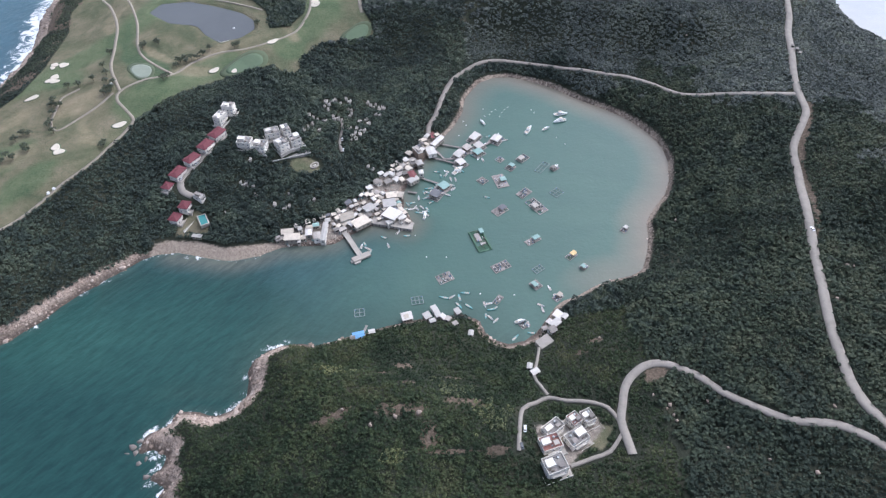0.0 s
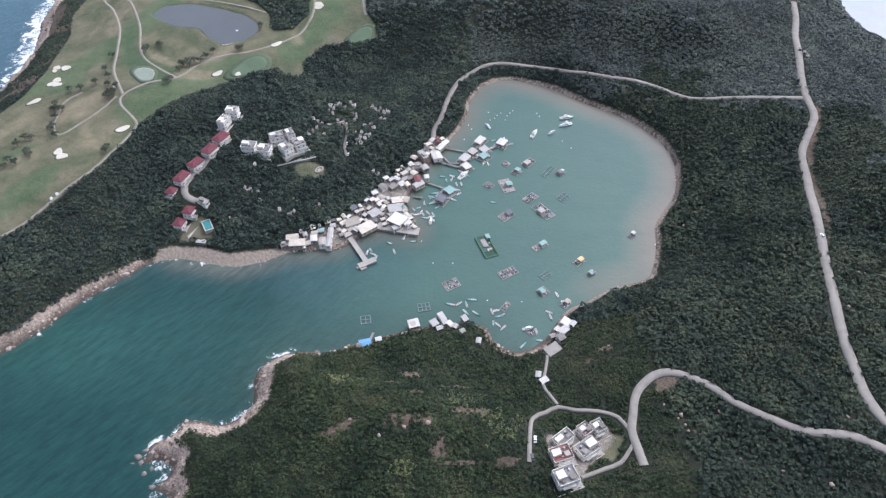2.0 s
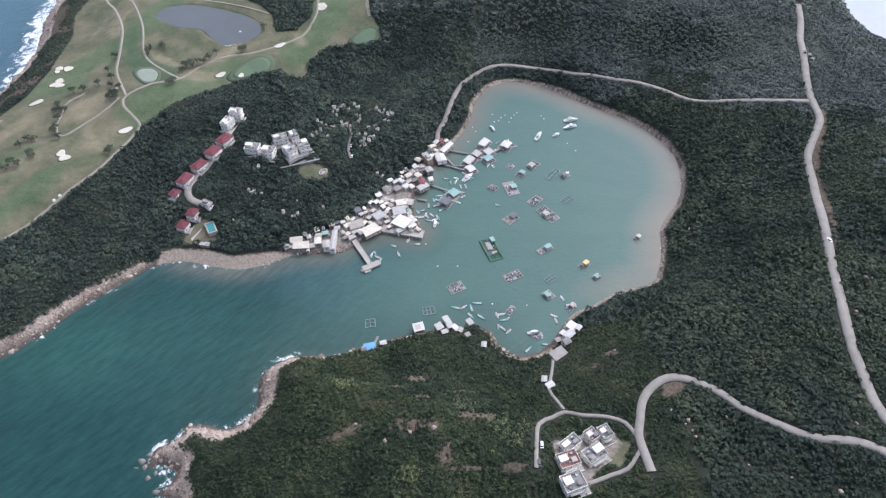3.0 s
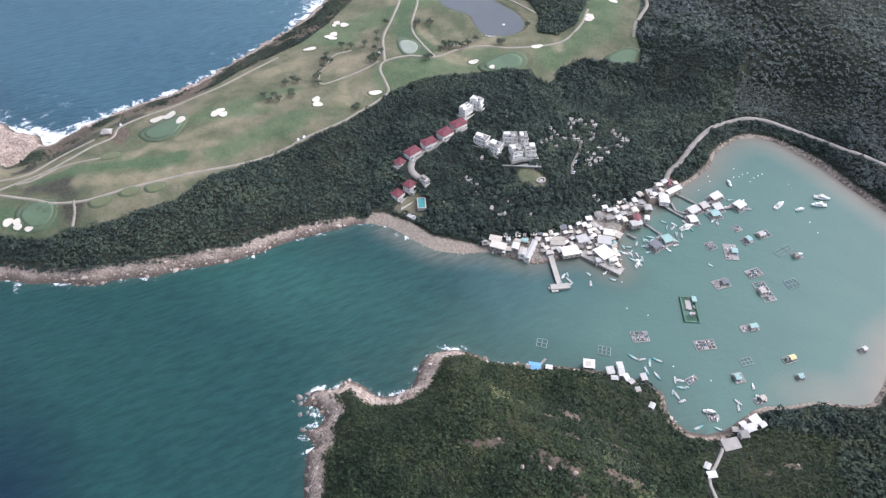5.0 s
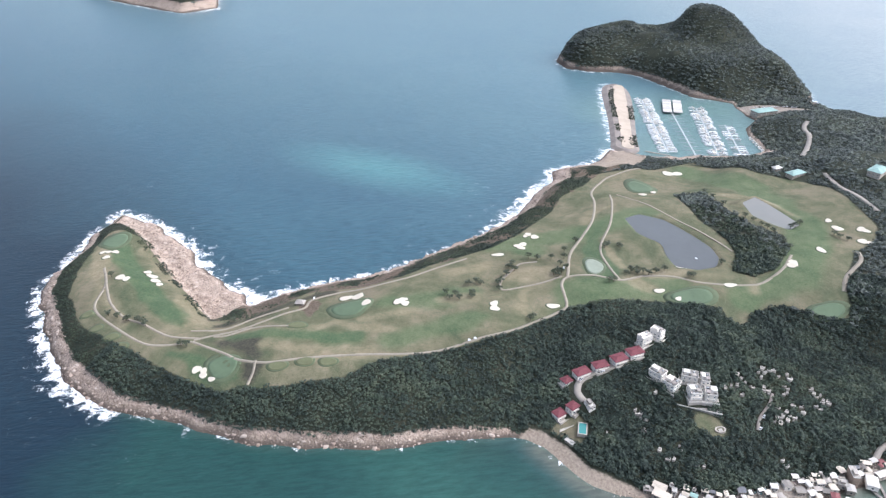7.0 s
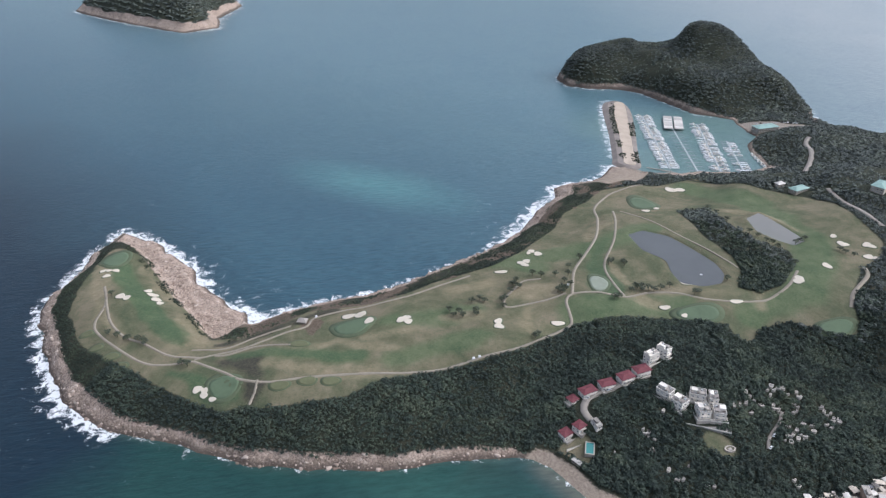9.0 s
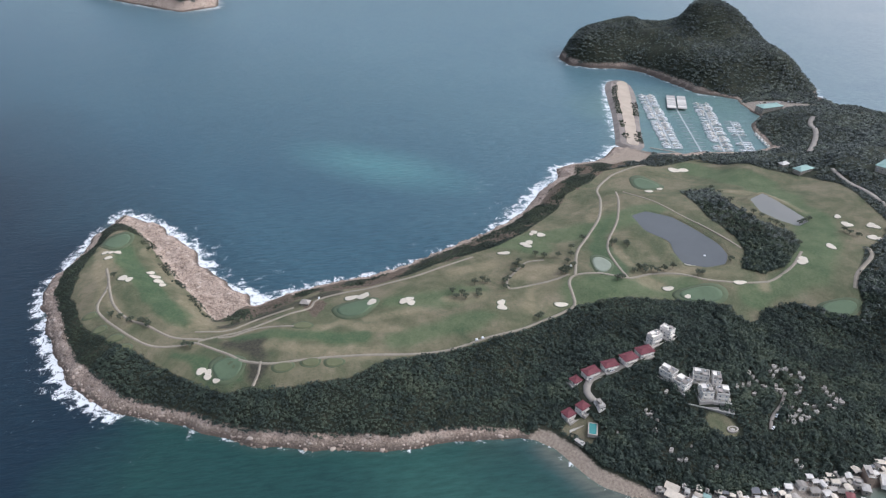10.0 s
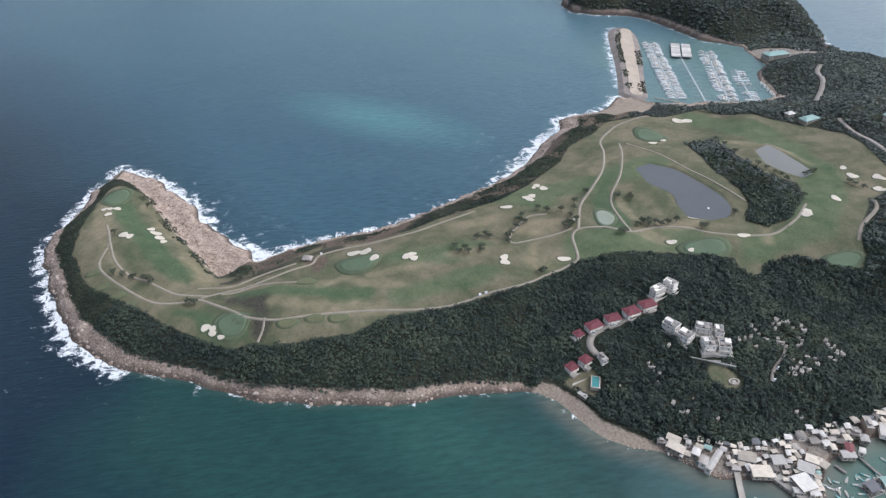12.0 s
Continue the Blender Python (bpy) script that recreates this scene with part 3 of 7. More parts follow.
# boats: x, y
SAMPANS = [
    (-65.3, 381.7), (-62.7, 384.1), (-60.6, 379.7), (-58.1, 375.3), (-62.4, 373.6), (-48.1, 391.6), (-44, 382.6), (-36.4, 397.9),
    (-29.3, 393.2), (-31.7, 424.8), (-29.5, 431), (-26.9, 424.7), (-23.1, 427.4), (-21.7, 425.3), (-14.9, 421.8), (-12.6, 423.8),
    (-19.7, 420.4), (-4.9, 472.9), (-1.4, 467.5), (3.7, 473.6), (-3.9, 441.4), (-1, 444.3), (11.6, 462.7), (13.8, 472.6), (11.4, 479.7),
    (38.3, 438.6), (30.6, 320.7), (34, 321.8), (38, 317.4), (11.9, 328), (6.4, 328.6), (0.1, 328.1), (16.3, 332.3), (11.3, 320.4),
    (18.8, 319.3), (30.9, 310.2), (34.1, 308.6), (37.7, 305.9), (50.9, 290.6), (62.5, 294.5), (61.2, 302.1), (72.9, 315.9), (72.4, 319.7),
    (80.2, 336.5), (84.9, 329.8), (35.4, 316.4), (-13.5, 418.3), (-17.4, 426.7), (-25.7, 432.4)]
CRUISERS = [
    (82.5, 533), (99.4, 534.5), (13.8, 474.2), (55.3, 304.7), (39.4, 545.4), (113.8, 546.9), (101.2, 477.6), (-14.9, 416.3),
    (116.3, 557.9)]
BUOYS = [
    (41, 568.6), (42.1, 556.4), (46.7, 559.1), (49.2, 563.7), (53.3, 567.5), (56.5, 556.1), (59.1, 562.6), (62.2, 567.3), (65.3, 571.1),
    (88.3, 565.9), (90.6, 561.2), (108.1, 522.1), (114.8, 511.7), (20.9, 548.4), (23.5, 542), (16, 526.1), (-22.4, 393.8), (-13, 369.8),
    (27.7, 331.6), (53.2, 330.2), (151.2, 399.2), (2.6, 369.6)]
GOLF_TREES = [
    (-371.6, 448.7), (-363, 444.7), (-361.5, 450.4), (-354.4, 447.4), (-364.8, 474.4), (-350, 461.3), (-362.1, 483.3), (-356.5, 483.2),
    (-346.3, 457.2), (-342.7, 492.6), (-334.6, 483), (-347.1, 512.9), (-351.8, 525.5), (-353.8, 532.3), (-345.7, 524.5), (-347.9, 553),
    (-339.2, 555.2), (-326.7, 561.7), (-313.4, 557.9), (-316.8, 570), (-305.3, 554.9), (-309, 538.2), (-304.2, 538.6), (-327.6, 611.3),
    (-296.7, 617.6), (-296.7, 623.6), (-287.3, 630.4), (-282.8, 625.3), (-257, 562.9), (-259.3, 558.2), (-243.5, 598), (-238, 598.9),
    (-234.4, 606.1), (-254.5, 583.7), (-252.5, 591.9), (-205.1, 617), (-202.4, 621.3), (-189.8, 660.7), (-324.9, 583.8),
    (-255.7, 520.3), (-286.4, 464.3), (-287, 469.8), (-510.8, 306.3), (-562.8, 246.3), (-570.2, 245), (-557.3, 245.4), (-576.7, 239.6)]
POINT_SHRUBS = [
    (-156.7, 784.7), (-154.4, 793.3), (-159.7, 779.1), (-145.9, 725.3), (-154.3, 736), (-157.4, 718.8), (-206.3, 772.4),
    (-196.7, 771), (-185.9, 765.6), (-178.3, 759.9), (-170.7, 754.2), (-239.6, 796.6), (-259.7, 817), (-275.6, 833.4), (-112.4, 783.8),
    (-104.1, 782.3), (-118.5, 787.1), (-602, 233), (-590, 236), (-579, 239), (-661, 267), (-508, 251), (-502, 253), (-254, 592), (-251, 599), (-247, 592),
    (-229, 614), (-308, 544), (-303, 543), (-343, 498), (-354, 526)]
GRAVES = [
    (-122, 523.3), (-117.6, 521.7), (-113.7, 520), (-107.5, 543.9), (-105.1, 539.9), (-99.4, 546), (-94.8, 543.7), (-105.6, 534.1),
    (-90.3, 550.6), (-86.4, 546.6), (-99.2, 524.6), (-95.5, 524.7), (-84.8, 538.4), (-85.8, 532.1), (-71, 551.2), (-67.7, 549.4),
    (-63, 551.3), (-59.7, 547.1), (-55.1, 546), (-62.1, 537.7), (-83.6, 516.2), (-78.3, 515.9), (-76.7, 524.8), (-71.1, 527.5),
    (-67.7, 522.9), (-79.8, 507.3), (-74.6, 506.8), (-71, 512.7), (-81.9, 500.6), (-110.7, 505.8), (-108.7, 519), (-122.8, 500.8),
    (-120.5, 507.1), (-117.1, 510.6), (-65.6, 471.3), (-163.4, 437.2), (-157.2, 429.5), (-158.9, 437.7), (-178.1, 411.1), (-170.1, 440.6),
    (-107.7, 426.9), (-127.4, 419.1), (-139.4, 421), (-129.1, 432.1), (-164.6, 462.5)]
OUTCROPS = [
    (134, 212.8), (134.8, 206.7), (135.6, 202.6), (155.8, 213.4), (196.1, 162.5), (219, 199.6), (275.3, 313), (279.4, 311.8), (254, 280.6),
    (188.4, 398.5), (247.4, 631.6), (251.8, 623.1), (243, 641.8), (174.1, 170.5), (103.9, 272.7), (132, 210.9), (-60.6, 211), (-28.1, 202),
    (-15.2, 204.3), (-42.4, 196.6), (154.6, 178.6), (125.8, 220.3)]
MARINA = [
    (-543, 1217.3), (-393.5, 1003.3), (-482.3, 1203.7), (-355.1, 1016.8), (-444.9, 1233.3), (-329.8, 1040), (-372.6, 1178.9),
    (-301.6, 1059.7), (-322, 1152.1), (-282.8, 1103.5), (-505.3, 1226.2), (-452.8, 1188.2), (-476.2, 1162)]


# ---- ground, sea and roads ----
def part(name, bm, material, parent=None, label=""):
    me = bpy.data.meshes.new(name)
    bm.to_mesh(me)
    bm.free()
    me.materials.append(material)
    ob = new(name, me)
    ob.parent = parent
    return tagged(ob, label)


def raw_mesh(name, verts, faces, material, smooth=False, marks=None):
    """A mesh object straight from arrays of corners and of equal-sized faces."""
    me = bpy.data.meshes.new(name)
    verts, faces = np.asarray(verts, np.float32), np.asarray(faces, np.int32)
    n, k = faces.shape
    me.vertices.add(len(verts))
    me.vertices.foreach_set("co", verts.ravel())
    me.loops.add(n * k)
    me.loops.foreach_set("vertex_index", faces.ravel())
    me.polygons.add(n)
    me.polygons.foreach_set("loop_start", np.arange(0, n * k, k, dtype=np.int32))
    if smooth:
        me.polygons.foreach_set("use_smooth", np.ones(n, bool))
    me.update(calc_edges=True)
    for key, values in (marks or {}).items():
        if values.ndim == 1:
            me.attributes.new(key, "FLOAT", "POINT").data.foreach_set("value", values.astype(np.float32))
        else:
            full = np.concatenate([values, np.ones((len(values), 1))], 1).astype(np.float32)
            me.attributes.new(key, "FLOAT_COLOR", "POINT").data.foreach_set("color", full.ravel())
    me.materials.append(material)
    return new(name, me)


def smooth_line(line, step=4.0, closed=False):
    """A rounded line through plan points."""
    pts = np.array(line, float)
    ext = np.vstack([pts[-1:], pts, pts[:2]]) if closed else np.vstack([2 * pts[:1] - pts[1:2], pts, 2 * pts[-1:] - pts[-2:-1]])
    out = []
    for a, b, c, d in zip(ext, ext[1:], ext[2:], ext[3:]):
        n = max(2, int(np.linalg.norm(c - b) / step))
        for s in np.arange(n) / n:
            out.append(0.5 * (2 * b + (c - a) * s + (2 * a - 5 * b + 4 * c - d) * s ** 2 + (3 * b - a - 3 * c + d) * s ** 3))
    if not closed:
        out.append(pts[-1])
    return np.array(out)


# name, plan, width, label
ROADS = [("road_ridge", ROAD_RIDGE, 6.5), ("road_bay", ROAD_BAY, 4.6), ("road_lower", ROAD_LOWER, 5.0), ("lane_houses", LANE_HOUSES, 2.4),
         ("lane_valley", LANE_VALLEY, 2.0), ("lane_garden", LANE_GARDEN, 2.2), ("lane_villas", LANE_VILLAS, 5.6), ("lane_woods", LANE_GRAVES, 2.6),
         ("road_club", ROAD_CLUB, 6.0), ("road_marina", ROAD_MARINA, 7.0)]
CARTS = [("cart_path_south", CART_SOUTH, 2.8), ("cart_path_neck", CART_NECK, 2.4), ("cart_path_point", CART_POINT, 2.6), ("cart_path_loop", CART_LOOP, 2.6),
         ("cart_path_mound", CART_MOUND, 2.4), ("cart_path_north", CART_NORTH, 3.0), ("cart_path_pond", CART_POND, 2.6), ("cart_path_bank", CART_BANK, 2.2),
         ("cart_path_east", CART_EAST, 4.0), ("cart_path_bankside", CART_BANKSIDE, 1.8), ("cart_path_spur", CART_SPUR, 1.8), ("cart_path_tee", CART_TEE, 2.0)]
WAYS = []
for name, plan, width in ROADS + CARTS:
    line = smooth_line(plan)
    level = height(line[:, 0], line[:, 1])
    for _ in range(3):
        level[1:-1] = (level[:-2] + level[1:-1] * 2 + level[2:]) / 4
    WAYS.append((name, line, level, width))


def ways_distance(x, y, reach=14.0):
    """Distance beyond the verge of the nearest road or path, and that road's level."""
    gap, level = np.full(x.shape, 1e3), np.zeros(x.shape)
    for _, line, z, width in WAYS:
        near = (x > line[:, 0].min() - reach) & (x < line[:, 0].max() + reach) & (y > line[:, 1].min() - reach) & (y < line[:, 1].max() + reach)
        if not near.any():
            continue
        px, py = x[near], y[near]
        best, lev = np.full(px.shape, 1e6), np.zeros(px.shape)
        for k in range(len(line)):
            d = (px - line[k, 0]) ** 2 + (py - line[k, 1]) ** 2
            closer = d < best
            best[closer], lev[closer] = d[closer], z[k]
        best = np.sqrt(best) - width / 2
        g, l = gap[near], level[near]
        closer = best < g
        g[closer], l[closer] = best[closer], lev[closer]
        gap[near], level[near] = g, l
    return gap, level


# mown and watered lines, and their half widths
FAIRWAYS = [([(-732, 307), (-650, 283), (-596, 275), (-556, 274)], 9), ([(-461, 300), (-441, 314), (-425, 329), (-404, 338), (-392, 352)], 6),
            ([(-407, 401), (-377, 431), (-354, 460)], 14), ([(-358, 376), (-342, 409), (-319, 441)], 9), ([(-282, 522), (-248, 558), (-207, 593)], 15),
            ([(-127, 687), (-145, 792), (-237, 881), (-333, 927)], 22), ([(-400, 560), (-330, 640), (-300, 720)], 14),
            ([(-386, 562), (-350, 572)], 11), ([(-155, 625), (-131, 663), (-128, 705)], 12), ([(-366, 368), (-347, 392), (-322, 430)], 7)]
# dry rough and worn banks, and their half widths
DRY_ROUGH = [([(-404, 372), (-392, 387), (-374, 412)], 5), ([(-432, 302), (-389, 323), (-370, 346)], 7), ([(-396, 480), (-377, 512)], 8), ([(-368, 440), (-345, 462)], 9),
             ([(-340, 725), (-351, 692), (-340, 655)], 6), ([(-262, 838), (-225, 842), (-170, 815)], 7), ([(-250, 598), (-207, 622), (-180, 640)], 6), ([(-181, 714), (-150, 640)], 5),
             ([(-737, 293), (-690, 268), (-640, 246), (-580, 236)], 8), ([(-700, 325), (-620, 306), (-540, 290)], 4), ([(-540, 262), (-500, 300)], 6), ([(-300, 470), (-318, 500)], 6),
             ([(-714, 326), (-670, 319), (-568, 293), (-522, 282)], 6), ([(-450, 293), (-417, 313), (-385, 335)], 6), ([(-430, 337), (-424, 354), (-400, 360), (-371, 379)], 5),
             ([(-298, 623), (-283, 609), (-265, 596)], 5), ([(-243, 583), (-228, 582)], 6), ([(-336, 515), (-325, 535), (-312, 545)], 13)]
# outlines of watered turf, wet dark heath and the worn yard by the shelter
LUSH_TURF = [
    [(-762, 324), (-720, 318), (-638, 294), (-574, 281), (-536, 276), (-530, 265), (-552, 259), (-594, 262), (-634, 272), (-698, 288), (-747, 303)],
    [(-510, 238), (-493, 251), (-477, 255), (-447, 267), (-433, 259), (-438, 247), (-456, 240), (-484, 240)],
    [(-332, 668), (-316, 610), (-297, 569), (-282, 553), (-260, 566), (-258, 580), (-290, 608), (-309, 630), (-324, 671)],
    [(-216, 594), (-198, 605), (-173, 602), (-182, 589), (-204, 580)]]
DITCH = [(-477, 285), (-462, 302), (-441, 317), (-423, 327), (-409, 336), (-391, 352)]
WET_HEATH = [
    [(-500, 268), (-469, 285), (-457, 299), (-452, 290), (-438, 286), (-438, 278), (-463, 277), (-482, 271)],
    [(-448, 273), (-429, 279), (-423, 262), (-431, 262)]]
YARD = [(-483, 359), (-471, 376), (-461, 373), (-446, 346), (-453, 346)]
# tees: x, y, half length, half depth
TEES = [(-623, 222, 6, 4), (-595, 217, 6.5, 4), (-570, 219, 7, 4), (-552, 217, 7, 4), (-416, 284, 8, 4.5), (-402, 302, 7, 4.5), (-387, 314, 7, 4.5), (-446, 330, 8, 5)]
# bare eroded patches on the headland: x, y, half length, half depth
BARE = [(-26, 253, 9, 3), (-39, 245, 6, 1.5), (6, 244, 8, 1.7), (-22, 231, 6, 2), (-59, 211, 6, 3), (-69, 206, 9, 4), (-31, 208, 12, 4), (-15, 207, 6, 5),
        (13, 218, 14, 4), (-9, 193, 5, 8), (3, 183, 20, 1.6), (29, 182, 7, 3), (100, 272, 6, 3), (90, 262, 5, 3)]
OPEN_SHORE = SHORE_SLOPE[10:] + SHORE_COVE


def zones(x, y, d):
    """What the ground is made of: metres inside each kind of surface."""
    slope, cove, head, bay = to_line(x, y, SHORE_SLOPE + SHORE_COVE[:2]), to_line(x, y, SHORE_COVE), to_line(x, y, SHORE_HEADLAND[:20]), to_line(x, y, SHORE_BAY)
    town = np.minimum(to_line(x, y, SHORE_VILLAGE[:22]), to_line(x, y, SHORE_HEADLAND[20:]))
    tail = to_line(x, y, SHORE_VILLAGE[21:])
    far = to_line(x, y, SHORE_MARINA[12:])
    wide = np.choose(np.argmin([slope, cove, head, bay, town, far, tail], 0), [7, 22, 11, 2.0, 3, 5, 6]).astype(float)
    wide *= 1 + 0.8 * np.clip((-x - 470) / 120, 0, 1) * (y < 320)
    wide *= 1 + 0.55 * fractal(x, y, 60, 3)
    rock = np.maximum(np.where(d > 0, wide - d, np.minimum(wide, 6) + d * 0.3), to_line(x, y, SLAB, True))
    beach = np.maximum(to_line(x, y, BEACH, True), to_line(x, y, SPIT, True))
    golf = np.minimum(to_line(x, y, GOLF, True), -to_line(x, y, COPSE, True))
    golf = golf + 11 * np.clip((-x - 530) / 80, 0, 1) + 6 * np.clip((-x - 530) / 80, 0, 1) * fractal(x, y, 26, 66)
    paved = np.maximum(to_line(x, y, VILLAGE, True), to_line(x, y, GARDEN, True) - 4.5)
    paved = np.maximum(paved, np.minimum(24 - to_line(x, y, [(-362, 1272), (-345, 1290), (-310, 1305), (-275, 1322)]), 8))
    scar = np.maximum(to_line(x, y, SCAR_ROAD, True), to_line(x, y, CUT_EAST, True))
    scar = np.maximum(scar, np.maximum.reduce([7 * (1 - np.hypot((x - cx) / a, (y - cy) / b)) for cx, cy, a, b in BARE]) + 5 * fractal(x, y * 1.6, 9, 21))
    scar = np.maximum(scar, np.where((cove < 62) & (d > 6) & (golf < 3), 16 * fractal(x, y, 24, 64) + np.where(x < -430, 0.5, -3.5), -9))
    lawn = np.maximum(to_line(x, y, LAWN, True), 9 - np.hypot((x + 119) * 0.75, y - 464))
    lawn = np.maximum(lawn, to_line(x, y, [(86, 207), (99, 201), (91, 186), (80, 190)], True))
    heath = np.maximum.reduce([to_line(x, y, outline, True) for outline in WET_HEATH]) + 6 * fractal(x, y, 12, 61)
    heath = np.maximum(heath, 5 - to_line(x, y, [(-513, 290), (-500, 318), (-487, 358), (-471, 395)]) + 6 * fractal(x, y, 14, 62))
    lush = np.maximum(np.maximum.reduce([to_line(x, y, outline, True) for outline in LUSH_TURF]), 6 - to_line(x, y, DITCH)) + 5 * fractal(x, y, 14, 69)
    scar = np.maximum(scar, to_line(x, y, YARD, True) + 3 * fractal(x, y, 8, 70))
    drift = 12 * fractal(x, y, 30, 63)
    fairway = np.maximum.reduce([wide_of - to_line(x, y, line) for line, wide_of in FAIRWAYS]) + drift
    dry = np.maximum.reduce([wide_of - to_line(x, y, line) for line, wide_of in DRY_ROUGH]) + 9 * fractal(x, y, 22, 67)
    muddy = np.where(bay < 12, 1.3 - np.abs(d) + 2.0 * fractal(x, y, 12, 68), -20)
    beach = np.maximum(beach, muddy)
    return dict(dry=dry, lush=lush, rock=np.clip(rock, -20, 20), beach=np.clip(beach, -20, 20), golf=np.clip(np.maximum(golf, lawn), -20, 20),
                paved=np.clip(paved, -20, 20), scar=np.clip(scar, -20, 20), heath=heath, fairway=fairway, inland=np.clip(d, -30, 60))


def ground_patch(name, xs, ys, keep):
    gx, gy = np.meshgrid(xs, ys)
    x, y = gx.ravel(), gy.ravel()
    d = shore(x, y) + (3.0 + 6.0 * np.clip((-x - 530) / 60, 0, 1)) * fractal(x, y, 30, 5) * (to_line(x, y, SHORE_BAY) > 25)
    marks = zones(x, y, d)
    z = height(x, y, d)
    crag = np.clip(marks["rock"] / 6, 0, 1)
    z = z + crag * (5.0 * np.abs(fractal(x, y, 20, 11)) + 2.4 * fractal(x, y, 8, 12)) * np.clip(d / 4, 0, 1)
    slab = np.clip(to_line(x, y, SLAB, True) / 8, 0, 1)
    z = z * (1 - slab) + slab * np.minimum(z, 4.5 + 5 * fractal(x, y, 40, 13) + 4.5 * np.abs(fractal(x, y, 18, 14)) + 2 * fractal(x, y, 7, 15))
    z = z + np.clip(marks["golf"] / 10, 0, 1) * 1.4 * fractal(x, y, 45, 15)
    gap, level = ways_distance(x, y)
    wild = np.clip(-marks["golf"] / 15, 0, 1) * np.clip((gap - 4) / 14, 0, 1) * np.clip((d - 8) / 30, 0, 1)
    z = z + wild * (7.0 * fractal(x, y, 85, 81) + 3.0 * np.abs(fractal(x, y, 34, 82)) - 1.0)
    ease = np.clip((gap - 0.5) / 6, 0, 1)
    ease = ease * ease * (3 - 2 * ease)
    z = np.where(gap < 6.5, level * (1 - ease) + z * ease, z)
    for lake, rim in ((POND, 41.0), (POND_SMALL, 43.5)):
        inside = to_line(x, y, lake, True)
        s = np.clip((inside + 14) / 12, 0, 1)
        z = z * (1 - s) + s * (rim - np.clip(inside + 1, -1, 2.5) * 0.8)
    n, m = len(xs), len(ys)
    i, j = np.meshgrid(np.arange(n - 1), np.arange(m - 1))
    a = (j * n + i).ravel()
    faces = np.stack([a, a + 1, a + 1 + n, a + n], 1)
    faces = faces[(d[faces].max(1) > -14) & keep(x[faces].mean(1), y[faces].mean(1))]
    ob = raw_mesh(name, np.stack([x, y, z], 1), faces, GROUND, True, marks)
    return ob, z.reshape(m, n)


X0, X1, Y0, Y1, CELL = -870, 549, 96, 960, 3.0
near_x, near_y = np.arange(X0, X1 + 1, CELL), np.arange(Y0, Y1 + 1, CELL)
ground, NEAR_Z = ground_patch("ground", near_x, near_y, lambda x, y: x == x)
tagged(ground, "hilly coast with turf, bare rock and dark soil", "ground", kind="structure")
far_ground, _ = ground_patch("ground_far", np.arange(-900, 1001, 9.0), np.arange(-252, 1701, 9.0),
                             lambda x, y: (x < X0) | (x > X1) | (y < Y0) | (y > Y1))
tagged(far_ground, "wooded hills beyond the golf course and marina", "ground", kind="structure")


def on_ground(x, y):
    """Height of the built ground at a place, or at arrays of places."""
    x, y = np.asarray(x, float), np.asarray(y, float)
    u, v = np.clip((x - X0) / CELL, 0, len(near_x) - 1.001), np.clip((y - Y0) / CELL, 0, len(near_y) - 1.001)
    i, j = u.astype(int), v.astype(int)
    f, g = u - i, v - j
    inner = (NEAR_Z[j, i] * (1 - f) + NEAR_Z[j, i + 1] * f) * (1 - g) + (NEAR_Z[j + 1, i] * (1 - f) + NEAR_Z[j + 1, i + 1] * f) * g
    outer = height(np.atleast_1d(x), np.atleast_1d(y)).reshape(np.shape(x))
    return np.where((x > X0) & (x < X1) & (y > Y0) & (y < Y1), inner, outer)


def islet_ground():
    xs, ys = np.arange(-2720, -1799, 14.0), np.arange(1020, 1741, 14.0)
    gx, gy = np.meshgrid(xs, ys)
    x, y = gx.ravel(), gy.ravel()
    d = to_line(x, y, ISLET, True) + 8 * fractal(x, y, 60, 31)
    top = 128 - np.hypot((x + 2300) / 1.25, y - 1330) * 0.16 + 14 * fractal(x, y, 120, 32)
    z = np.where(d > 0, 0.5 + np.maximum(top, 10) * (1 - np.exp(-np.maximum(d, 0) / 62)), d * 0.3)
    z = z + 5 * fractal(x, y, 40, 33) * (d > 4)
    wide = 16 + 8 * np.clip((x + 2120) / 110, 0, 1) + 12 * fractal(x, y, 70, 34)
    marks = dict(rock=np.clip(wide - d, -20, 20), inland=d, **{k: np.full(len(x), -20.0) for k in ("beach", "golf", "paved", "scar", "heath", "fairway", "dry", "lush")})
    n, m = len(xs), len(ys)
    i, j = np.meshgrid(np.arange(n - 1), np.arange(m - 1))
    a = (j * n + i).ravel()
    faces = np.stack([a, a + 1, a + 1 + n, a + n], 1)
    faces = faces[d[faces].max(1) > -20]
    raw_mesh("island_ground", np.stack([x, y, z], 1), faces, GROUND, True, marks)
    return x[d > wide], y[d > wide], z[d > wide]


ISLET_LAND = islet_ground()
tagged(bpy.data.objects["island_ground"], "steep rocky island with pinkish cliffs", "island", kind="structure")


